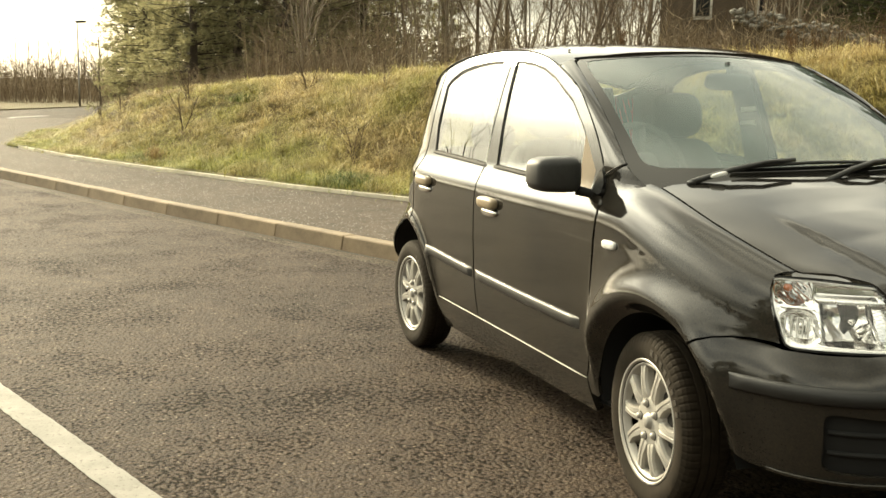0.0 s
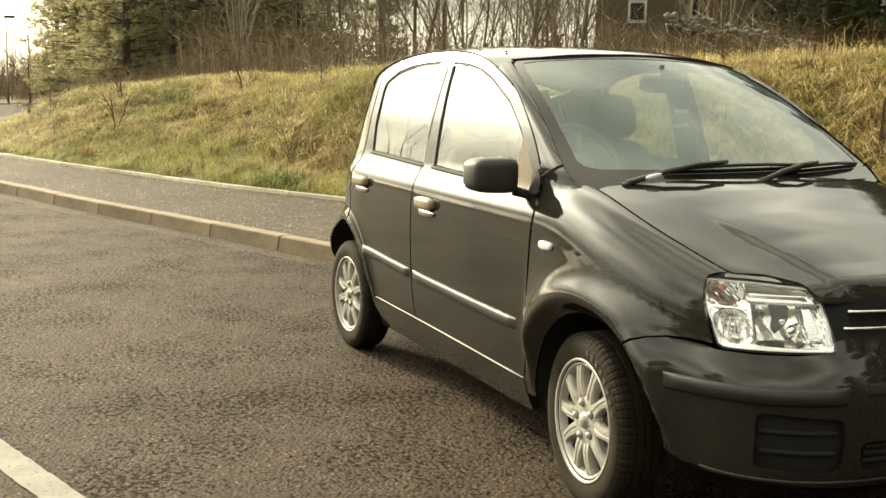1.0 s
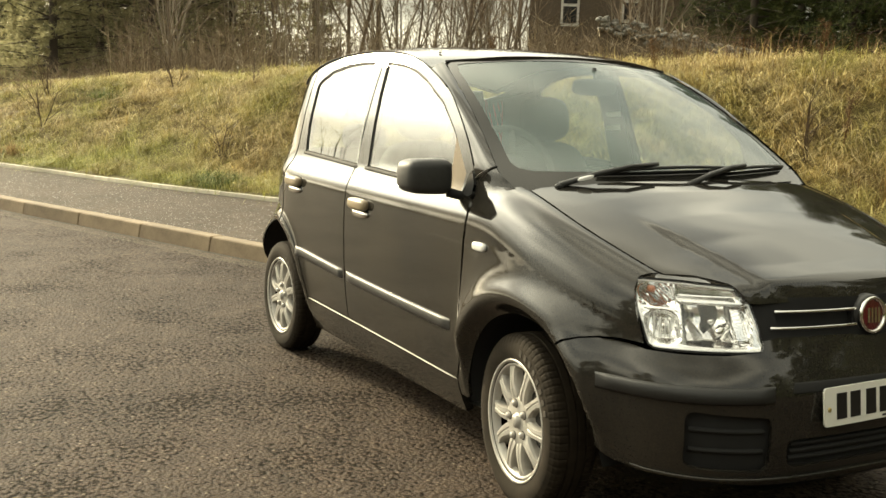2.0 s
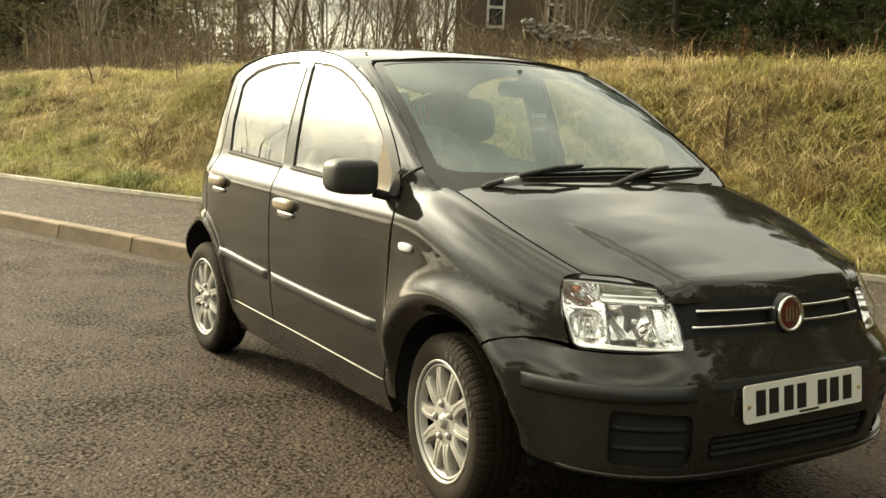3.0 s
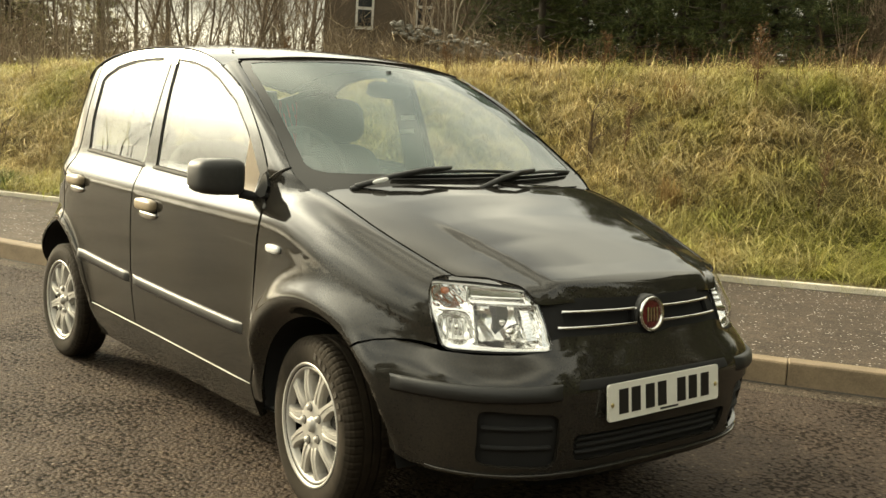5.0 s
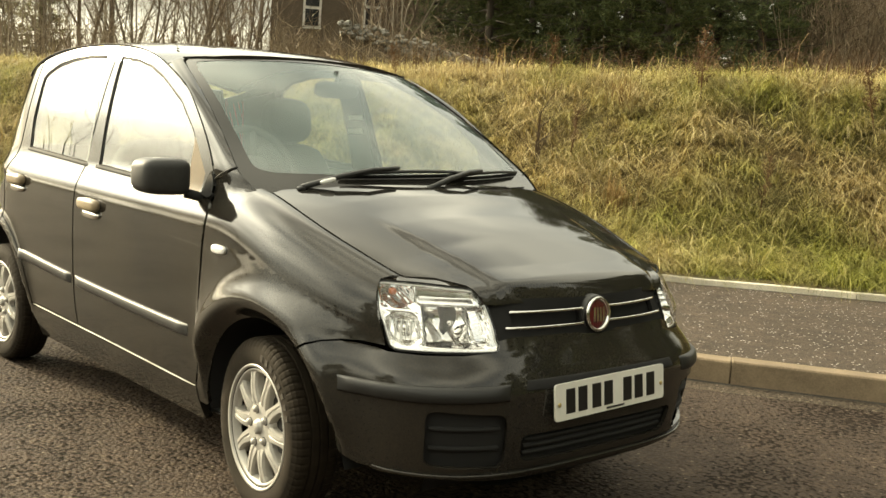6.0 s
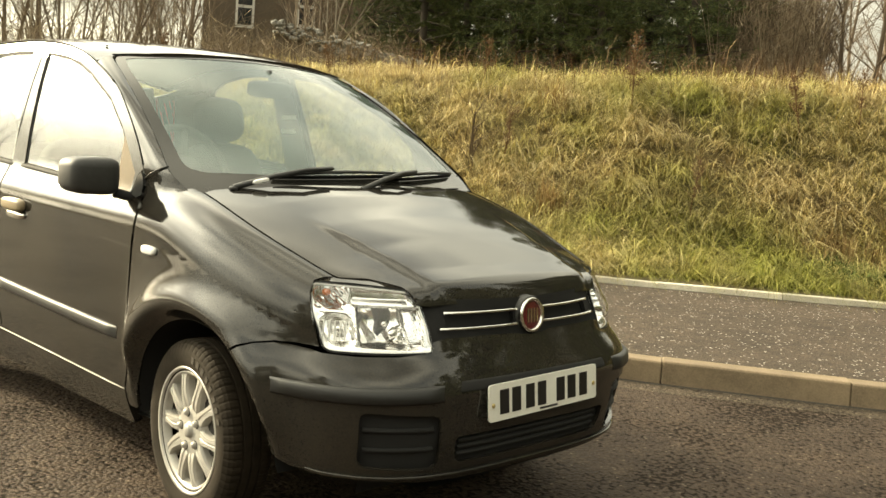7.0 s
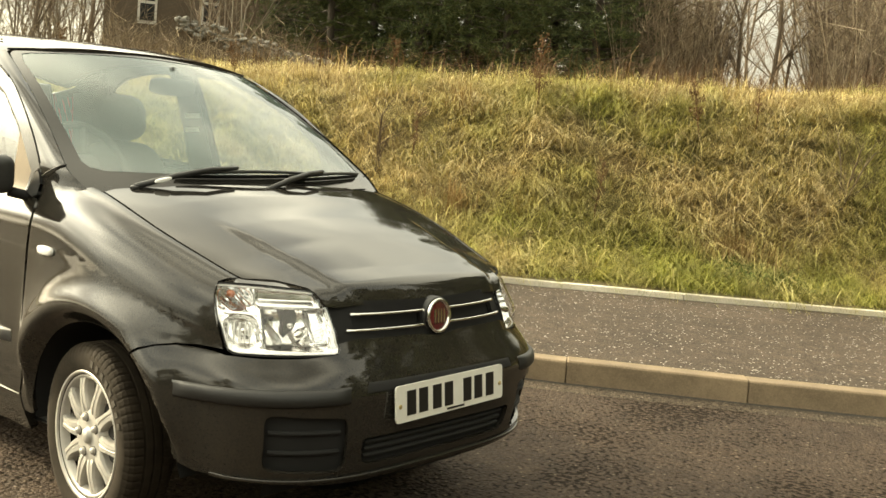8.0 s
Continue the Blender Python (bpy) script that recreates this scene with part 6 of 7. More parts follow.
def bank_at(s, d):
    """A point of the bank between the rows of its mesh."""
    i = min(int(s / 0.30), len(bank_pts) - 2)
    u = s / 0.30 - i
    return np.array(bank_point(i, d)) * (1 - u) + np.array(bank_point(i + 1, d)) * u


def tussocks(count, s0, s1, d0, d1, blades, length, width, lean, downhill=0.5):
    roots, heads, lens, leans = [], [], [], []
    for _ in range(count):
        s, d = rng.uniform(s0, s1), rng.uniform(d0, d1)
        c = bank_at(s, d)
        i = min(int(s / 0.30), len(bank_n) - 1)
        down = math.atan2(-bank_n[i][1], -bank_n[i][0]) + 0.9
        big = rng.uniform(0.5, 1.45)
        k = rng.integers(blades[0], blades[1])
        main = down + rng.normal(0, 1.5)
        a = np.where(rng.random(k) < downhill, main + rng.normal(0, 0.5, k), rng.uniform(0, 2 * math.pi, k))
        r = np.abs(rng.normal(0, 0.075 * big, k))
        t = rng.uniform(0, 2 * math.pi, k)
        roots.append(np.stack([c[0] + r * np.cos(t), c[1] + r * np.sin(t), np.full(k, c[2] - 0.03)], 1))
        heads.append(a)
        lens.append(rng.uniform(length[0], length[1], k) * big * min(1.0, 0.36 + 0.07 * s))      # short at the bank's end
        leans.append(np.clip(rng.normal(lean, 0.25, k), 0.05, 1.6))
    roots, heads, lens, leans = np.concatenate(roots), np.concatenate(heads), np.concatenate(lens), np.concatenate(leans)
    return roots, heads, lens, leans, rng.uniform(width[0], width[1], len(heads))


LONG = 29.0
sets = [tussocks(3600, 0.3, LONG, 0.25, 4.6, (10, 18), (0.2, 0.48), (0.0018, 0.0040), 1.55, 0.15),
        tussocks(10500, 0.3, LONG, 0.30, 4.6, (24, 38), (0.14, 0.44), (0.0018, 0.0044), 1.48),
        tussocks(1500, 0.2, LONG, 0.15, 0.55, (12, 20), (0.07, 0.17), (0.002, 0.004), 0.7),
        tussocks(620, 1.0, LONG, 0.24, 0.95, (36, 60), (0.2, 0.36), (0.002, 0.004), 1.2, 0.85),
        tussocks(900, 8.0, LONG, 3.2, 5.5, (8, 14), (0.18, 0.36), (0.002, 0.0038), 0.8)]
grass = tuple(np.concatenate(q) for q in zip(*sets))
tagged(new("bank_grass", blades_mesh("bank_grass", *grass, M_GRASS)), "long matted winter grass, straw and olive green", "grass", kind="stuff")
stalks = tussocks(1300, 14.0, LONG, 3.0, 5.6, (2, 6), (0.40, 0.75), (0.0014, 0.003), 0.85, 0.85)
tagged(new("seed_stalks", blades_mesh("seed_stalks", *stalks, M_DOCK)), "tall dry reddish seed stalks along the crest", "grass", kind="stuff")


# ---- trees ----
def limb_mesh(name, segs, material):
    """Tapered limbs from (start, end, radius, radius): five sides when thick, three when thin."""
    vs, fs = [], []
    for p, q, r0, r1 in segs:
        k = 7 if r0 > 0.05 else 5 if r0 > 0.02 else 3
        t = (q - p).normalized()
        a = t.orthogonal().normalized()
        b = t.cross(a)
        s = len(vs)
        for c, r in ((p, r0), (q, r1)):
            for j in range(k):
                w = 2 * math.pi * j / k
                vs.append(tuple(c + (a * math.cos(w) + b * math.sin(w)) * r))
        for j in range(k):
            fs.append((s + j, s + (j + 1) % k, s + k + (j + 1) % k, s + k + j))
    return mesh_from(name, vs, fs, material, True)


def grow(rnd, p, d, length, r, depth, thick, thin, spread, up):
    """Adds a wandering limb and its forks."""
    n = 4 if depth > 1 else 3
    for i in range(n):
        d = (d + Vector((rnd.gauss(0, 0.10), rnd.gauss(0, 0.10), rnd.gauss(0, 0.05) + up))).normalized()
        q = p + d * (length / n)
        r1 = r * (0.86 if depth > 1 else 0.7)
        (thick if r > 0.014 else thin).append((p, q, r, r1))
        p, r = q, r1
        if depth > 0:
            for _ in range(2 if depth > 1 else rnd.choice((1, 2))):
                a = rnd.uniform(0, 2 * math.pi)
                o = d.orthogonal().normalized()
                o = (o * math.cos(a) + d.cross(o) * math.sin(a)).normalized()
                e = (d * rnd.uniform(0.55, 0.9) + o * spread * rnd.uniform(0.6, 1.2)).normalized()
                grow(rnd, p, e, length * rnd.uniform(0.42, 0.62), r * rnd.uniform(0.45, 0.62), depth - 1, thick, thin, spread, up)


def bare_tree(seed, height, radius, stems, spread, material, label):
    rnd = random.Random(seed)
    thick, thin = [], []
    for k in range(stems):
        a = rnd.uniform(0, 6.28)
        lean = Vector((math.cos(a), math.sin(a), 0)) * (0.05 if stems == 1 else 0.22)
        grow(rnd, Vector((math.cos(a) * 0.12 * (stems > 1), math.sin(a) * 0.12 * (stems > 1), -0.2)), (Vector((0, 0, 1)) + lean).normalized(), height * rnd.uniform(0.75, 1), radius * rnd.uniform(0.7, 1), 3, thick, thin, spread, 0.03)
    t = tagged(new("bare_tree"), label, "tree", "trees behind the bank")
    part("trunk", limb_mesh("trunk", thick, material), None, t)
    part("crown", limb_mesh("crown", thin, M_TWIG), None, t, "fine leafless twigs")
    return t


def conifer(seed, height, reach, label, needles=M_NEEDLE):
    rnd = random.Random(seed)
    segs = [(Vector((0, 0, -0.2)), Vector((0.1, 0.05, height * 0.5)), 0.15, 0.10), (Vector((0.1, 0.05, height * 0.5)), Vector((0, 0, height)), 0.10, 0.02)]
    roots, dirs, sizes = [], [], []
    z = 0.35
    while z < height:
        f = 1 - z / height
        for k in range(rnd.choice((5, 6, 7))):
            a = rnd.uniform(0, 6.28)
            ln = reach * (0.25 + 0.75 * f ** 0.7) * rnd.uniform(0.55, 1.1)
            d = Vector((math.cos(a), math.sin(a), rnd.uniform(-0.25, 0.25)))
            p = Vector((0, 0, z))
            segs.append((p, p + d * ln, 0.03 * f + 0.012, 0.006))
            for j in range(16):
                u = rnd.uniform(0.25, 1.0)
                c = p + d * (ln * u) + Vector((rnd.gauss(0, 0.12), rnd.gauss(0, 0.12), rnd.gauss(0, 0.10)))
                for _ in range(13):
                    roots.append(c)
                    dirs.append((d * 0.6 + Vector((rnd.gauss(0, 0.6), rnd.gauss(0, 0.6), rnd.gauss(0.15, 0.5)))).normalized())
                    sizes.append(rnd.uniform(0.10, 0.26))
        z += rnd.uniform(0.22, 0.34)
    vs, fs = [], []
    for c, d, s in zip(roots, dirs, sizes):
        o = d.orthogonal().normalized() * 0.013
        k = len(vs)
        vs += [tuple(c - o), tuple(c + o), tuple(c + d * s)]
        fs.append((k, k + 1, k + 2))
    t = tagged(new("conifer"), label, "tree", "conifers behind the bank")
    part("trunk", limb_mesh("trunk", segs, M_PINEBARK), None, t)
    part("crown", mesh_from("crown", vs, fs, needles), None, t, "dark green needle crown")
    return t


EYE = Vector((4.04, -2.59))


def spot(heading, dist):
    return EYE.x + dist * math.cos(math.radians(heading)), EYE.y + dist * math.sin(math.radians(heading))


turf_sheet = bpy.data.objects["ground"].data
turf_tree = BVHTree.FromPolygons([tuple(v.co) for v in turf_sheet.vertices], [tuple(p.vertices) for p in turf_sheet.polygons])


def ground_z(heading, dist):
    """Height of the ground at a bearing and distance from the tripod."""
    x, y = spot(heading, dist)
    hit_at = turf_tree.ray_cast(Vector((x, y, 20)), Vector((0, 0, -1)))[0]
    return hit_at.z if hit_at else 0.0


bare = [bare_tree(3, 7.0, 0.075, 1, 0.55, M_BARK, "tall leafless grey-brown tree behind the grassy bank"),
        bare_tree(8, 7.5, 0.06, 3, 0.45, M_BIRCH, "pale-barked leafless birch with several stems"),
        bare_tree(14, 7.0, 0.10, 1, 0.70, M_BARK, "stout leafless tree with crooked limbs"),
        bare_tree(21, 6.5, 0.05, 2, 0.5, M_BIRCH, "slender pale-barked leafless birch sapling"),
        bare_tree(33, 8.5, 0.075, 2, 0.6, M_BARK, "twin-stemmed leafless tree in the wood")]
pines = [conifer(5, 8.5, 1.9, "dark green conifer with low boughs behind the bank"), conifer(6, 7.5, 2.3, "bushy dark conifer reaching to the ground"), conifer(9, 9.0, 2.2, "tall conifer, its olive needles paled to imitate sunlit haze", M_HAZE_NEEDLE)]
rnd = random.Random(11)
placed = {id(b): False for b in bare + pines}


def plant(kind, heading, dist, size=1.0):
    if 143.9 < heading < 147.3 and dist < 34:
        heading += 3.4 if heading > 145.4 else -3.0      # a gap in the wood shows the building's window
    x, y = spot(heading, dist)
    m = pose(x, y, ground_z(heading, dist), 0, 0, rnd.uniform(0, 360))
    if not placed[id(kind)]:
        placed[id(kind)] = True
        kind.matrix_basis = m
        kind.scale = (size, size, size)
        return kind
    t = copy_thing(kind, m)
    t.scale = (size, size, size)
    return t


# woods, by bearing from the tripod and distance
for k in range(38):
    plant(bare[(0, 1, 4, 3, 1)[k % 5]], 148 + 19.5 * (k + rnd.uniform(0, 0.9)) / 38, rnd.uniform(26, 52), rnd.uniform(0.62, 1.0))
for h, d in ((148.6, 27), (147.4, 24), (146.6, 29), (144.6, 26), (143.2, 28), (141.4, 25)):
    plant(bare[(0, 1, 4)[int(d) % 3]], h, d, rnd.uniform(0.55, 0.7))
for h, d, z in ((113.7, 27, 0.70), (114.9, 29, 0.75), (112.7, 33, 0.62), (111.9, 30, 0.6), (176.3, 50, 0.5)):
    plant(bare[2], h, d, z)
for k in range(7):
    plant(bare[(0, 4, 1)[k % 3]], 138 + 10.5 * (k + rnd.uniform(0, 0.9)) / 7, rnd.uniform(22, 32), rnd.uniform(0.5, 0.68))
for k in range(14):
    plant(bare[(2, 0, 4, 2)[k % 4]], 106 + 13.5 * (k + rnd.uniform(0, 0.9)) / 14, rnd.uniform(36, 62), rnd.uniform(0.8, 1.1))
for k in range(16):
    plant(bare[(0, 4)[k % 2]], 174.0 + 10 * (k + rnd.uniform(0, 0.9)) / 16, rnd.uniform(62, 90), rnd.uniform(0.45, 0.66))
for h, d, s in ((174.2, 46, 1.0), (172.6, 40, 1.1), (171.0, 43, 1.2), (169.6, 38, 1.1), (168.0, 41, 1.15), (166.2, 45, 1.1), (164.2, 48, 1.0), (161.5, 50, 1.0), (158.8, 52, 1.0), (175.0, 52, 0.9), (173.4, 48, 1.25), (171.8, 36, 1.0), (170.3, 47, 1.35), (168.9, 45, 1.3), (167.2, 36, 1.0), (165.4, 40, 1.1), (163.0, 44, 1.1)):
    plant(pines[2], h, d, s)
for h, d, s in ((139.0, 27, 0.8), (136.3, 24, 0.9), (134.0, 26, 1.0), (131.6, 24, 1.0), (129.3, 26, 1.05), (127.0, 24, 1.0), (124.6, 26, 1.0), (122.4, 24.5, 0.95), (120.6, 27, 0.9), (137.5, 31, 1.0), (135.0, 33, 1.0), (132.6, 31, 1.1), (130.2, 33, 1.0), (127.9, 31, 1.1), (125.6, 33, 1.0), (123.2, 31, 1.0), (121.0, 33, 0.9), (119.6, 30, 0.8), (128.2, 28, 1.0)):
    plant(pines[int(h * 10) % 2], h, d, s * 0.8)


def thicket(name, bands, label):
    """Dense leafless undergrowth as stems with a few side twigs."""
    r = random.Random(17)
    vs, fs = [], []
    for h0, h1, d0, d1, count, z0, z1 in bands:
        for _ in range(count):
            h, d = r.uniform(h0, h1), r.uniform(d0, d1)
            x, y = spot(h, d)
            p = Vector((x, y, ground_z(h, d) - 0.2))
            ln = r.uniform(z0, z1)
            d1v = Vector((r.gauss(0, 0.22), r.gauss(0, 0.22), 1)).normalized()
            q = p + d1v * ln
            rad = 0.0045 + 0.0034 * ln
            for a, b, ra in [(p, q, rad)] + [(p + d1v * ln * u, p + d1v * ln * u + Vector((r.gauss(0, 0.45), r.gauss(0, 0.45), r.uniform(0.2, 0.7))) * ln * 0.35, rad * 0.6) for u in (r.uniform(0.3, 0.5), r.uniform(0.5, 0.7), r.uniform(0.65, 0.9))]:
                t = (b - a).normalized()
                o = t.orthogonal().normalized()
                o2 = t.cross(o)
                k = len(vs)
                vs += [tuple(a + o * ra), tuple(a - o * ra * 0.5 + o2 * ra * 0.87), tuple(a - o * ra * 0.5 - o2 * ra * 0.87), tuple(b)]
                fs += [(k, k + 1, k + 3), (k + 1, k + 2, k + 3), (k + 2, k, k + 3)]
    return tagged(new(name, mesh_from(name, vs, fs, M_BRUSH)), label, "undergrowth", kind="stuff")


# band 283 to 401 is unseen brush, added to fill the bumper's reflection
thicket("undergrowth", [(146, 169, 21, 36, 2600, 0.5, 2.1), (137, 148, 22, 30, 1500, 0.6, 2.0), (137, 148, 16.5, 20.2, 700, 0.3, 1.3), (118.5, 140, 20.5, 23, 500, 0.2, 0.7), (103, 110.5, 22, 38, 1900, 0.6, 3.2), (117.5, 121, 24, 38, 1200, 1.0, 3.6), (110.5, 116.0, 24, 38, 750, 0.3, 0.8), (105.5, 111.4, 24, 34, 850, 2.4, 5.6), (115.8, 119, 25, 36, 260, 2.0, 5.2), (106, 121, 22, 40, 1400, 0.5, 1.5), (103, 110.5, 26, 40, 1500, 1.2, 4.6), (117, 120, 26, 40, 700, 1.2, 4.6), (170, 186, 60, 90, 5600, 1.2, 3.4), (283, 401, 24, 36, 5000, 1.5, 5.0), (188, 216, 46, 60, 1500, 0.8, 2.8), (163, 175, 27, 46, 3000, 0.4, 1.5), (169, 175.3, 34, 60, 1200, 0.25, 0.9), (169, 176.4, 19.5, 25, 1100, 0.15, 0.5)],
        "dense brown leafless undergrowth beneath the trees")

for h, d, z in ((191.5, 46, 0.7), (194.5, 50, 0.62), (198.0, 44, 0.8), (200.6, 48, 0.7), (203.4, 42, 0.85), (206.0, 47, 0.9), (209.5, 44, 0.8)):
    plant(bare[(0, 2, 4)[int(d) % 3]], h, d, z)
# trees across the road, which the paintwork and the side windows mirror
for k in range(6):
    plant(bare[(2, 0, 4)[k % 3]], 200 + 14 * (k + rnd.uniform(0, 0.9)) / 6, rnd.uniform(60, 72), rnd.uniform(0.85, 1.2))
for h, d, s in ((263, 19, 1.25), (268, 16, 1.6), (273, 18, 1.2), (250, 60, 0.8), (292, 58, 0.8), (305, 62, 0.8), (320, 60, 0.8), (336, 58, 0.8), (20, 48, 1.0), (50, 46, 1.0), (75, 40, 1.0), (90, 36, 0.9)):
    plant(pines[int(h) % 2], h, d, s)

# conifers on the bank ahead of the car, unseen: darken bonnet and bumper reflections
for h, d, z in ((28, 19, 1.5), (38, 16, 1.6), (47, 17, 1.7), (56, 15.5, 1.65), (65, 17, 1.6), (74, 19, 1.5), (80, 18, 1.55), (86, 19.5, 1.5), (91, 21, 1.5), (78, 25, 1.8), (86, 26, 1.8), (33, 23, 1.7), (43, 24, 1.8), (52, 23, 1.8), (61, 24, 1.8), (70, 25, 1.7)):
    plant(pines[int(h) % 2], h, d, z)

# close row of tall conifers ahead of the car, unseen: darkens the bumper's reflection
for k in range(44):
    plant(pines[k % 2], 283 + 118 * (k + rnd.uniform(-0.7, 0.7)) / 44, rnd.uniform(23, 36), rnd.uniform(0.9, 1.6))

# ---- building and lamp beyond the trees ----
def house():
    """A brown building with white-framed windows, half hidden by the wood."""
    h = tagged(new("building"), "brown building with white-framed windows behind the trees", "building")
    x, y = spot(144.0, 34)
    h.matrix_basis = pose(x, y, 1.2, 0, 0, 144.0 - 90)

    def box(name, cx, cy, cz, sx, sy, sz, mat, parent=h, label=""):
        bm = bmesh.new()
        bmesh.ops.create_cube(bm, size=1, matrix=Matrix.Translation((cx, cy, cz)) @ Matrix.Diagonal((sx, sy, sz, 1)))
        return part(name, bm, mat, parent, label)

    box("wall", 1.6, 4.0, 2.6, 7.6, 8.0, 5.2, M_WALL)
    box("roof", 1.6, 4.0, 5.4, 8.4, 9.0, 0.35, M_STEEL)
    for wx, wz in ((-0.95, 2.85), (0.90, 3.0), (3.4, 2.95)):
        w = box("window", wx, -0.01, wz, 0.56, 0.10, 1.25, M_PALE, h, "white-framed window")
        box("pane", wx, -0.05, wz + 0.29, 0.42, 0.06, 0.46, M_DARKPANE, w)
        box("pane", wx, -0.05, wz - 0.28, 0.42, 0.06, 0.50, M_DARKPANE, w)
    return h


house()
ramp = tagged(new("retaining_wall"), "sloping mound topped with broken pale stones beside the building", "wall")
rw2 = random.Random(3)
line = [(144.2, 2.80, 2.68), (143.0, 2.75, 2.55), (141.8, 2.68, 2.45), (140.5, 2.60, 2.32), (139.3, 2.50, 2.26), (138.2, 2.38, 2.24), (136.8, 2.28, 2.19), (135.4, 2.20, 2.15)]
bm = bmesh.new()
rings = []
for hd, top, bot in line:
    px, py = spot(hd, 20.66)
    dx, dy = 0.22 * math.cos(math.radians(hd)), 0.22 * math.sin(math.radians(hd))
    rings.append([bm.verts.new((px + ex, py + ey, z)) for ex, ey, z in ((0, 0, 1.0), (0, 0, bot + 0.01), (dx, dy, bot + 0.01), (dx, dy, 1.0))])
for p, q in zip(rings, rings[1:]):
    for k in range(4):
        bm.faces.new((p[k], p[(k + 1) % 4], q[(k + 1) % 4], q[k]))
bmesh.ops.recalc_face_normals(bm, faces=bm.faces)
part("wall_base", bm, M_WALL, ramp, "earth-coloured lower face")


def rough_stone(seed):
    """A broken stone with flat, uneven faces."""
    r = random.Random(seed)
    bm = bmesh.new()
    bmesh.ops.create_icosphere(bm, subdivisions=1, radius=0.5)
    for v in bm.verts:
        v.co *= r.uniform(0.75, 1.15)
        v.co.z *= 0.6
    me = bpy.data.meshes.new("stone")
    bm.to_mesh(me)
    bm.free()
    me.materials.append(M_RUBBLE)
    return me


stones = [rough_stone(k) for k in range(6)]
for k in range(190):
    u = rw2.uniform(0, len(line) - 1.001)
    i = int(u)
    hd, top, bot = (np.array(line[i]) * (1 - u + i) + np.array(line[i + 1]) * (u - i))
    z = rw2.uniform(bot - 0.10, top)
    x, y = spot(hd, 20.60 + rw2.uniform(-0.05, 0.12))
    ob = new("stone", stones[k % 6])
    ob.parent = ramp
    ob.matrix_basis = pose(x, y, z, rw2.uniform(-25, 25), rw2.uniform(-25, 25), rw2.uniform(0, 360)) @ Matrix.Diagonal([rw2.uniform(0.08, 0.20)] * 3 + [1])

lamp_post = tagged(new("street_lamp"), "tall grey street lamp beside the side road", "street lamp")
lamp_post.matrix_basis = pose(-48.3, -0.2, 0.10, 0, 0, 60)
part("pole", tube([(0, 0, 0), (0, 0, 1.0), (0, 0, 3.75)], 0.05, 10, 0.03), M_POST, lamp_post)
part("lantern", blob((0.55, 0.22, 0.12), 3, Matrix.Translation((0.18, 0, 3.80))), M_STEEL, lamp_post)


# ---- weeds on the bank ----
def dock(seed, height):
    """A dried dock: a stiff stem with whorls of brown seed."""
    r = random.Random(seed)
    t = tagged(new("dried_dock"), "dried reddish-brown dock stalk standing in the grass", "weed", "dried docks on the bank")
    line, vs, fs = [Vector((0, 0, -0.05))], [], []
    p = line[0]
    d = Vector((r.gauss(0, 0.08), r.gauss(0, 0.08), 1)).normalized()
    n = 8
    for i in range(n):
        q = p + d * (height / n)
        line.append(q)
        if i >= 3:
            for _ in range(3):
                e = Vector((r.gauss(0, 0.5), r.gauss(0, 0.5), 0.9)).normalized()
                ln = height * r.uniform(0.10, 0.22)
                part("branch", limb_mesh("branch", [(p, p + e * ln, 0.004, 0.002)], M_DOCK), None, t)
                for _ in range(40):
                    c = p + e * ln * r.uniform(0.1, 1.1) + Vector((r.gauss(0, 0.014), r.gauss(0, 0.014), r.gauss(0, 0.02)))
                    k = len(vs)
                    s = r.uniform(0.004, 0.009)
                    o = Vector((r.gauss(0, 1), r.gauss(0, 1), r.gauss(0, 1))).normalized()
                    w = o.orthogonal().normalized()
                    vs += [tuple(c + o * s), tuple(c + w * s), tuple(c - o * s), tuple(c - w * s)]
                    fs.append((k, k + 1, k + 2, k + 3))
        p = q
        d = (d + Vector((r.gauss(0, 0.05), r.gauss(0, 0.05), 0.02))).normalized()
    part("stem", tube(line, 0.011, 5, 0.003), M_DOCK, t)
    part("seed_head", mesh_from("seed_head", vs, fs, M_DOCK), None, t)["kind"] = "stuff"
    return t


def sapling(seed, height):
    r = random.Random(seed)
    thick, thin = [], []
    for k in range(3):
        grow(r, Vector((0, 0, -0.05)), Vector((r.gauss(0, 0.25), r.gauss(0, 0.25), 1)).normalized(), height * r.uniform(0.6, 1), 0.010, 2, thick, thin, 0.6, 0.04)
    stem = [(p, q, r0 * 1.1, r1 * 1.1) for p, q, r0, r1 in thick + thin]
    t = tagged(new("bare_shrub"), "thin leafless shrub growing out of the grass", "shrub", "leafless shrubs on the bank")
    part("branching", limb_mesh("branching", stem, M_STEM), None, t)
    return t


rw = random.Random(23)
docks = [dock(2, 0.85), dock(5, 0.7)]
shrubs = [sapling(4, 0.9), sapling(9, 0.7)]
used = set()
DOCKS = [(-2.40, 6.54), (-0.97, 7.49), (-0.62, 7.93), (-4.08, 6.24), (0.9, 9.2), (-2.86, 5.27), (2.2, 9.9), (-5.6, 5.4), (1.6, 8.9), (-7.6, 4.2), (-1.26, 5.73)]
SHRUBS = [(0.48, 7.76), (-3.2, 5.03), (-13.11, -0.2), (-15.96, -1.04), (-9.01, 1.18), (-14.5, 0.09), (0.9, 9.0), (-9.5, 3.2), (-12.6, 1.4), (-16.7, -1.2), (2.4, 9.8), (-11.0, 2.2)]


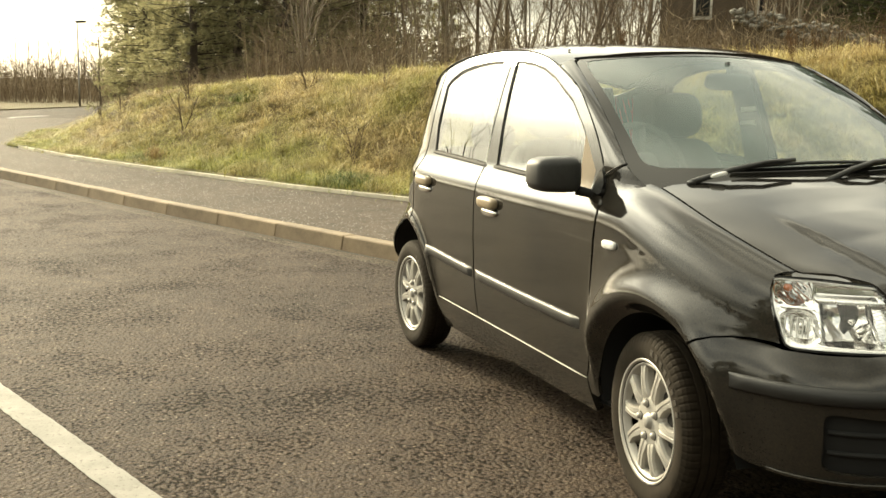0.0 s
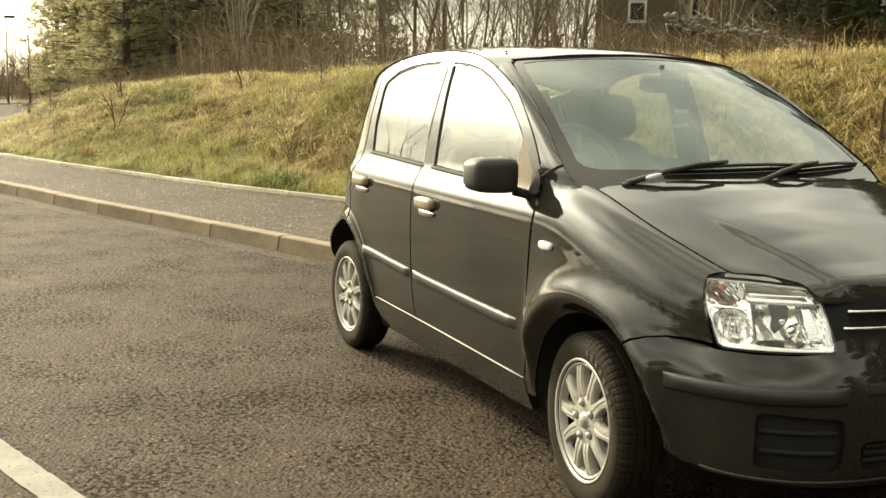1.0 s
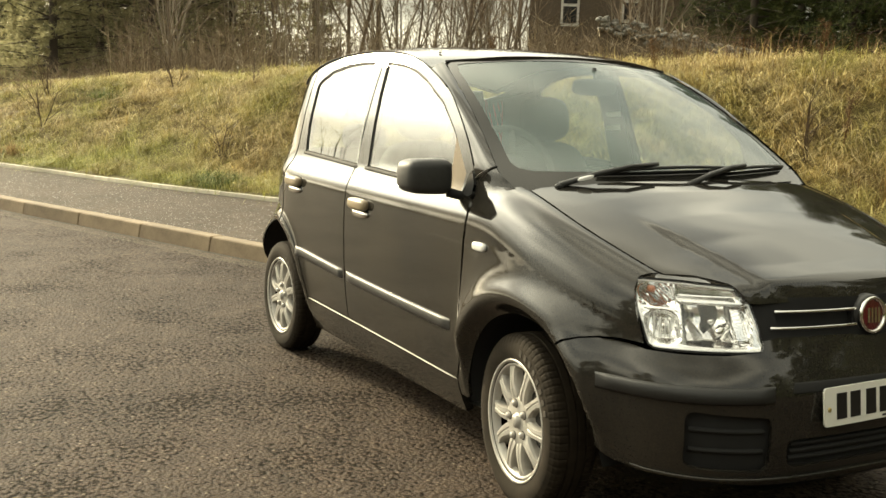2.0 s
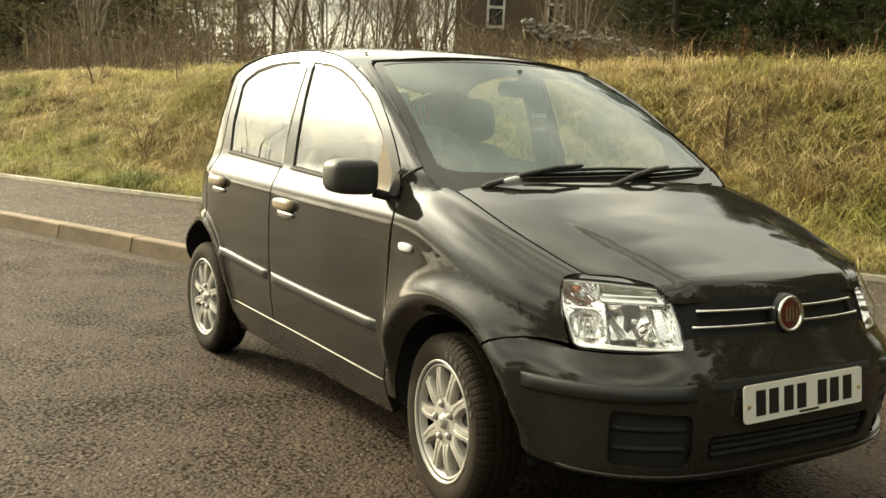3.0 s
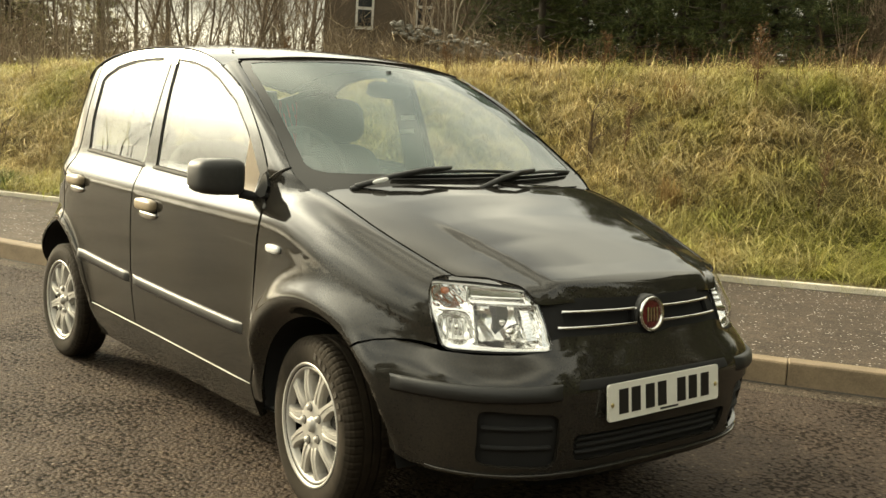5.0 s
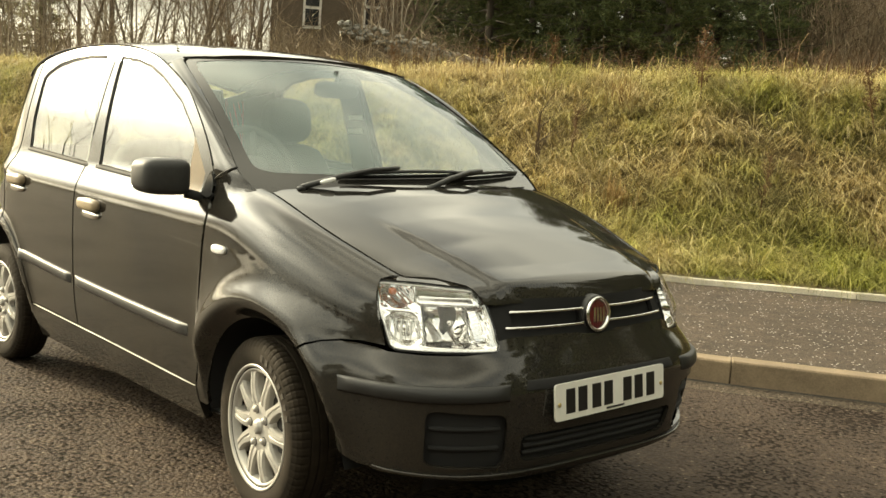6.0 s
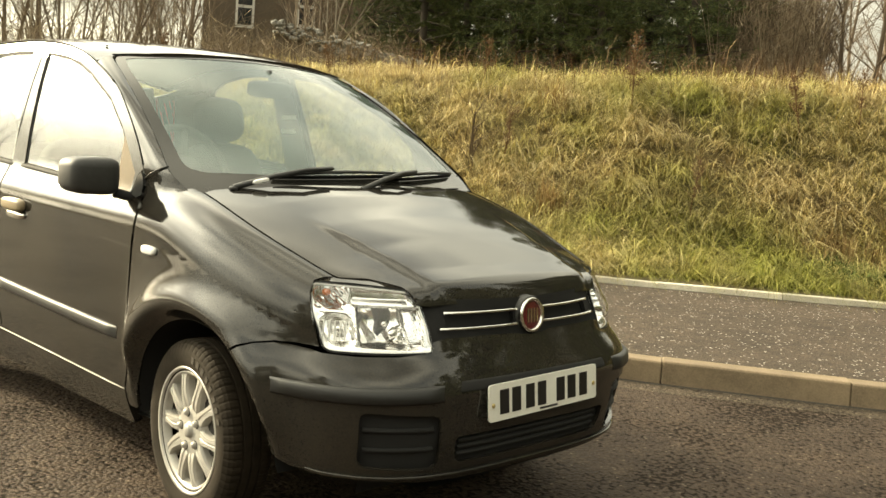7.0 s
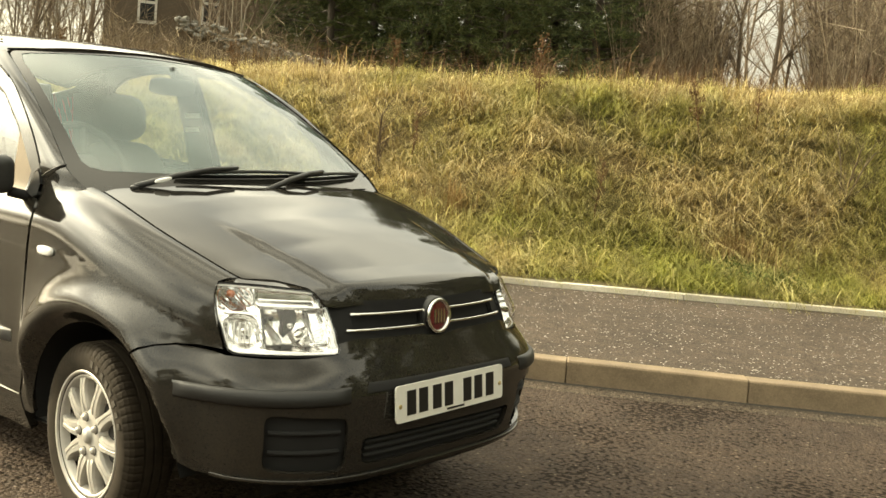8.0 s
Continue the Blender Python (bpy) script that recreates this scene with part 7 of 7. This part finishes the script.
def drop_on_bank(x, y):
    """The bank's height at a place in plan."""
    best = None
    for i in range(0, len(bank_pts)):
        for d in np.arange(0.3, 6.0, 0.15):
            q = bank_pts[i] + bank_n[i] * d
            e = (q[0] - x) ** 2 + (q[1] - y) ** 2
            if best is None or e < best[0]:
                best = (e, i, d)
    return bank_point(best[1], best[2])


def green_tuft(x, y, count, spread, length, material=M_GREEN, lean=1.15, label="dark green tuft of fresh grass by the edging"):
    """A tuft of grass of one kind."""
    p = drop_on_bank(x, y)
    a = rng.uniform(0, 2 * math.pi, count)
    r = np.abs(rng.normal(0, spread, count))
    roots = np.stack([p.x + 1.6 * r * np.cos(a), p.y + r * np.sin(a), np.full(count, p.z - 0.02)], 1)
    me = blades_mesh("grass_tuft", roots, rng.uniform(0, 2 * math.pi, count), rng.uniform(length * 0.5, length, count), np.clip(rng.normal(lean, 0.25, count), 0.05, 1.5), rng.uniform(0.002, 0.0045, count), material)
    return tagged(new("grass_tuft", me), label, "grass", "tufts on the bank", kind="stuff")


for gx, gy, gn, gs, gl in ((0.10, 6.10, 1900, 0.17, 0.40), (0.46, 6.30, 900, 0.13, 0.32), (-0.35, 5.85, 250, 0.10, 0.2), (-8.2, 0.85, 1500, 0.16, 0.36), (-12.2, -0.9, 500, 0.10, 0.30), (-13.3, 0.75, 500, 0.2, 0.3), (-6.4, 1.95, 300, 0.15, 0.25), (-3.2, 3.7, 400, 0.2, 0.25)):
    green_tuft(gx, gy, gn, gs, gl)
for gx, gy, gn, gs, gl in ((-2.25, 5.0, 240, 0.07, 0.46), (-0.15, 6.3, 500, 0.16, 0.34), (-12.1, -0.85, 220, 0.08, 0.34), (-3.0, 6.1, 120, 0.06, 0.5)):
    green_tuft(gx, gy, gn, gs, gl, M_DRY, 0.5, "upright tuft of dry brown grass stems")
for kinds, places in ((docks, DOCKS), (shrubs, SHRUBS)):
    for k, (x, y) in enumerate(places):
        p = drop_on_bank(x, y)
        kind = kinds[k % len(kinds)]
        m = pose(p.x, p.y, p.z, 0, 0, rw.uniform(0, 360))
        if kind.name not in used:
            used.add(kind.name)
            kind.matrix_basis = m
        else:
            copy_thing(kind, m).scale = [rw.uniform(0.65, 1.1)] * 3
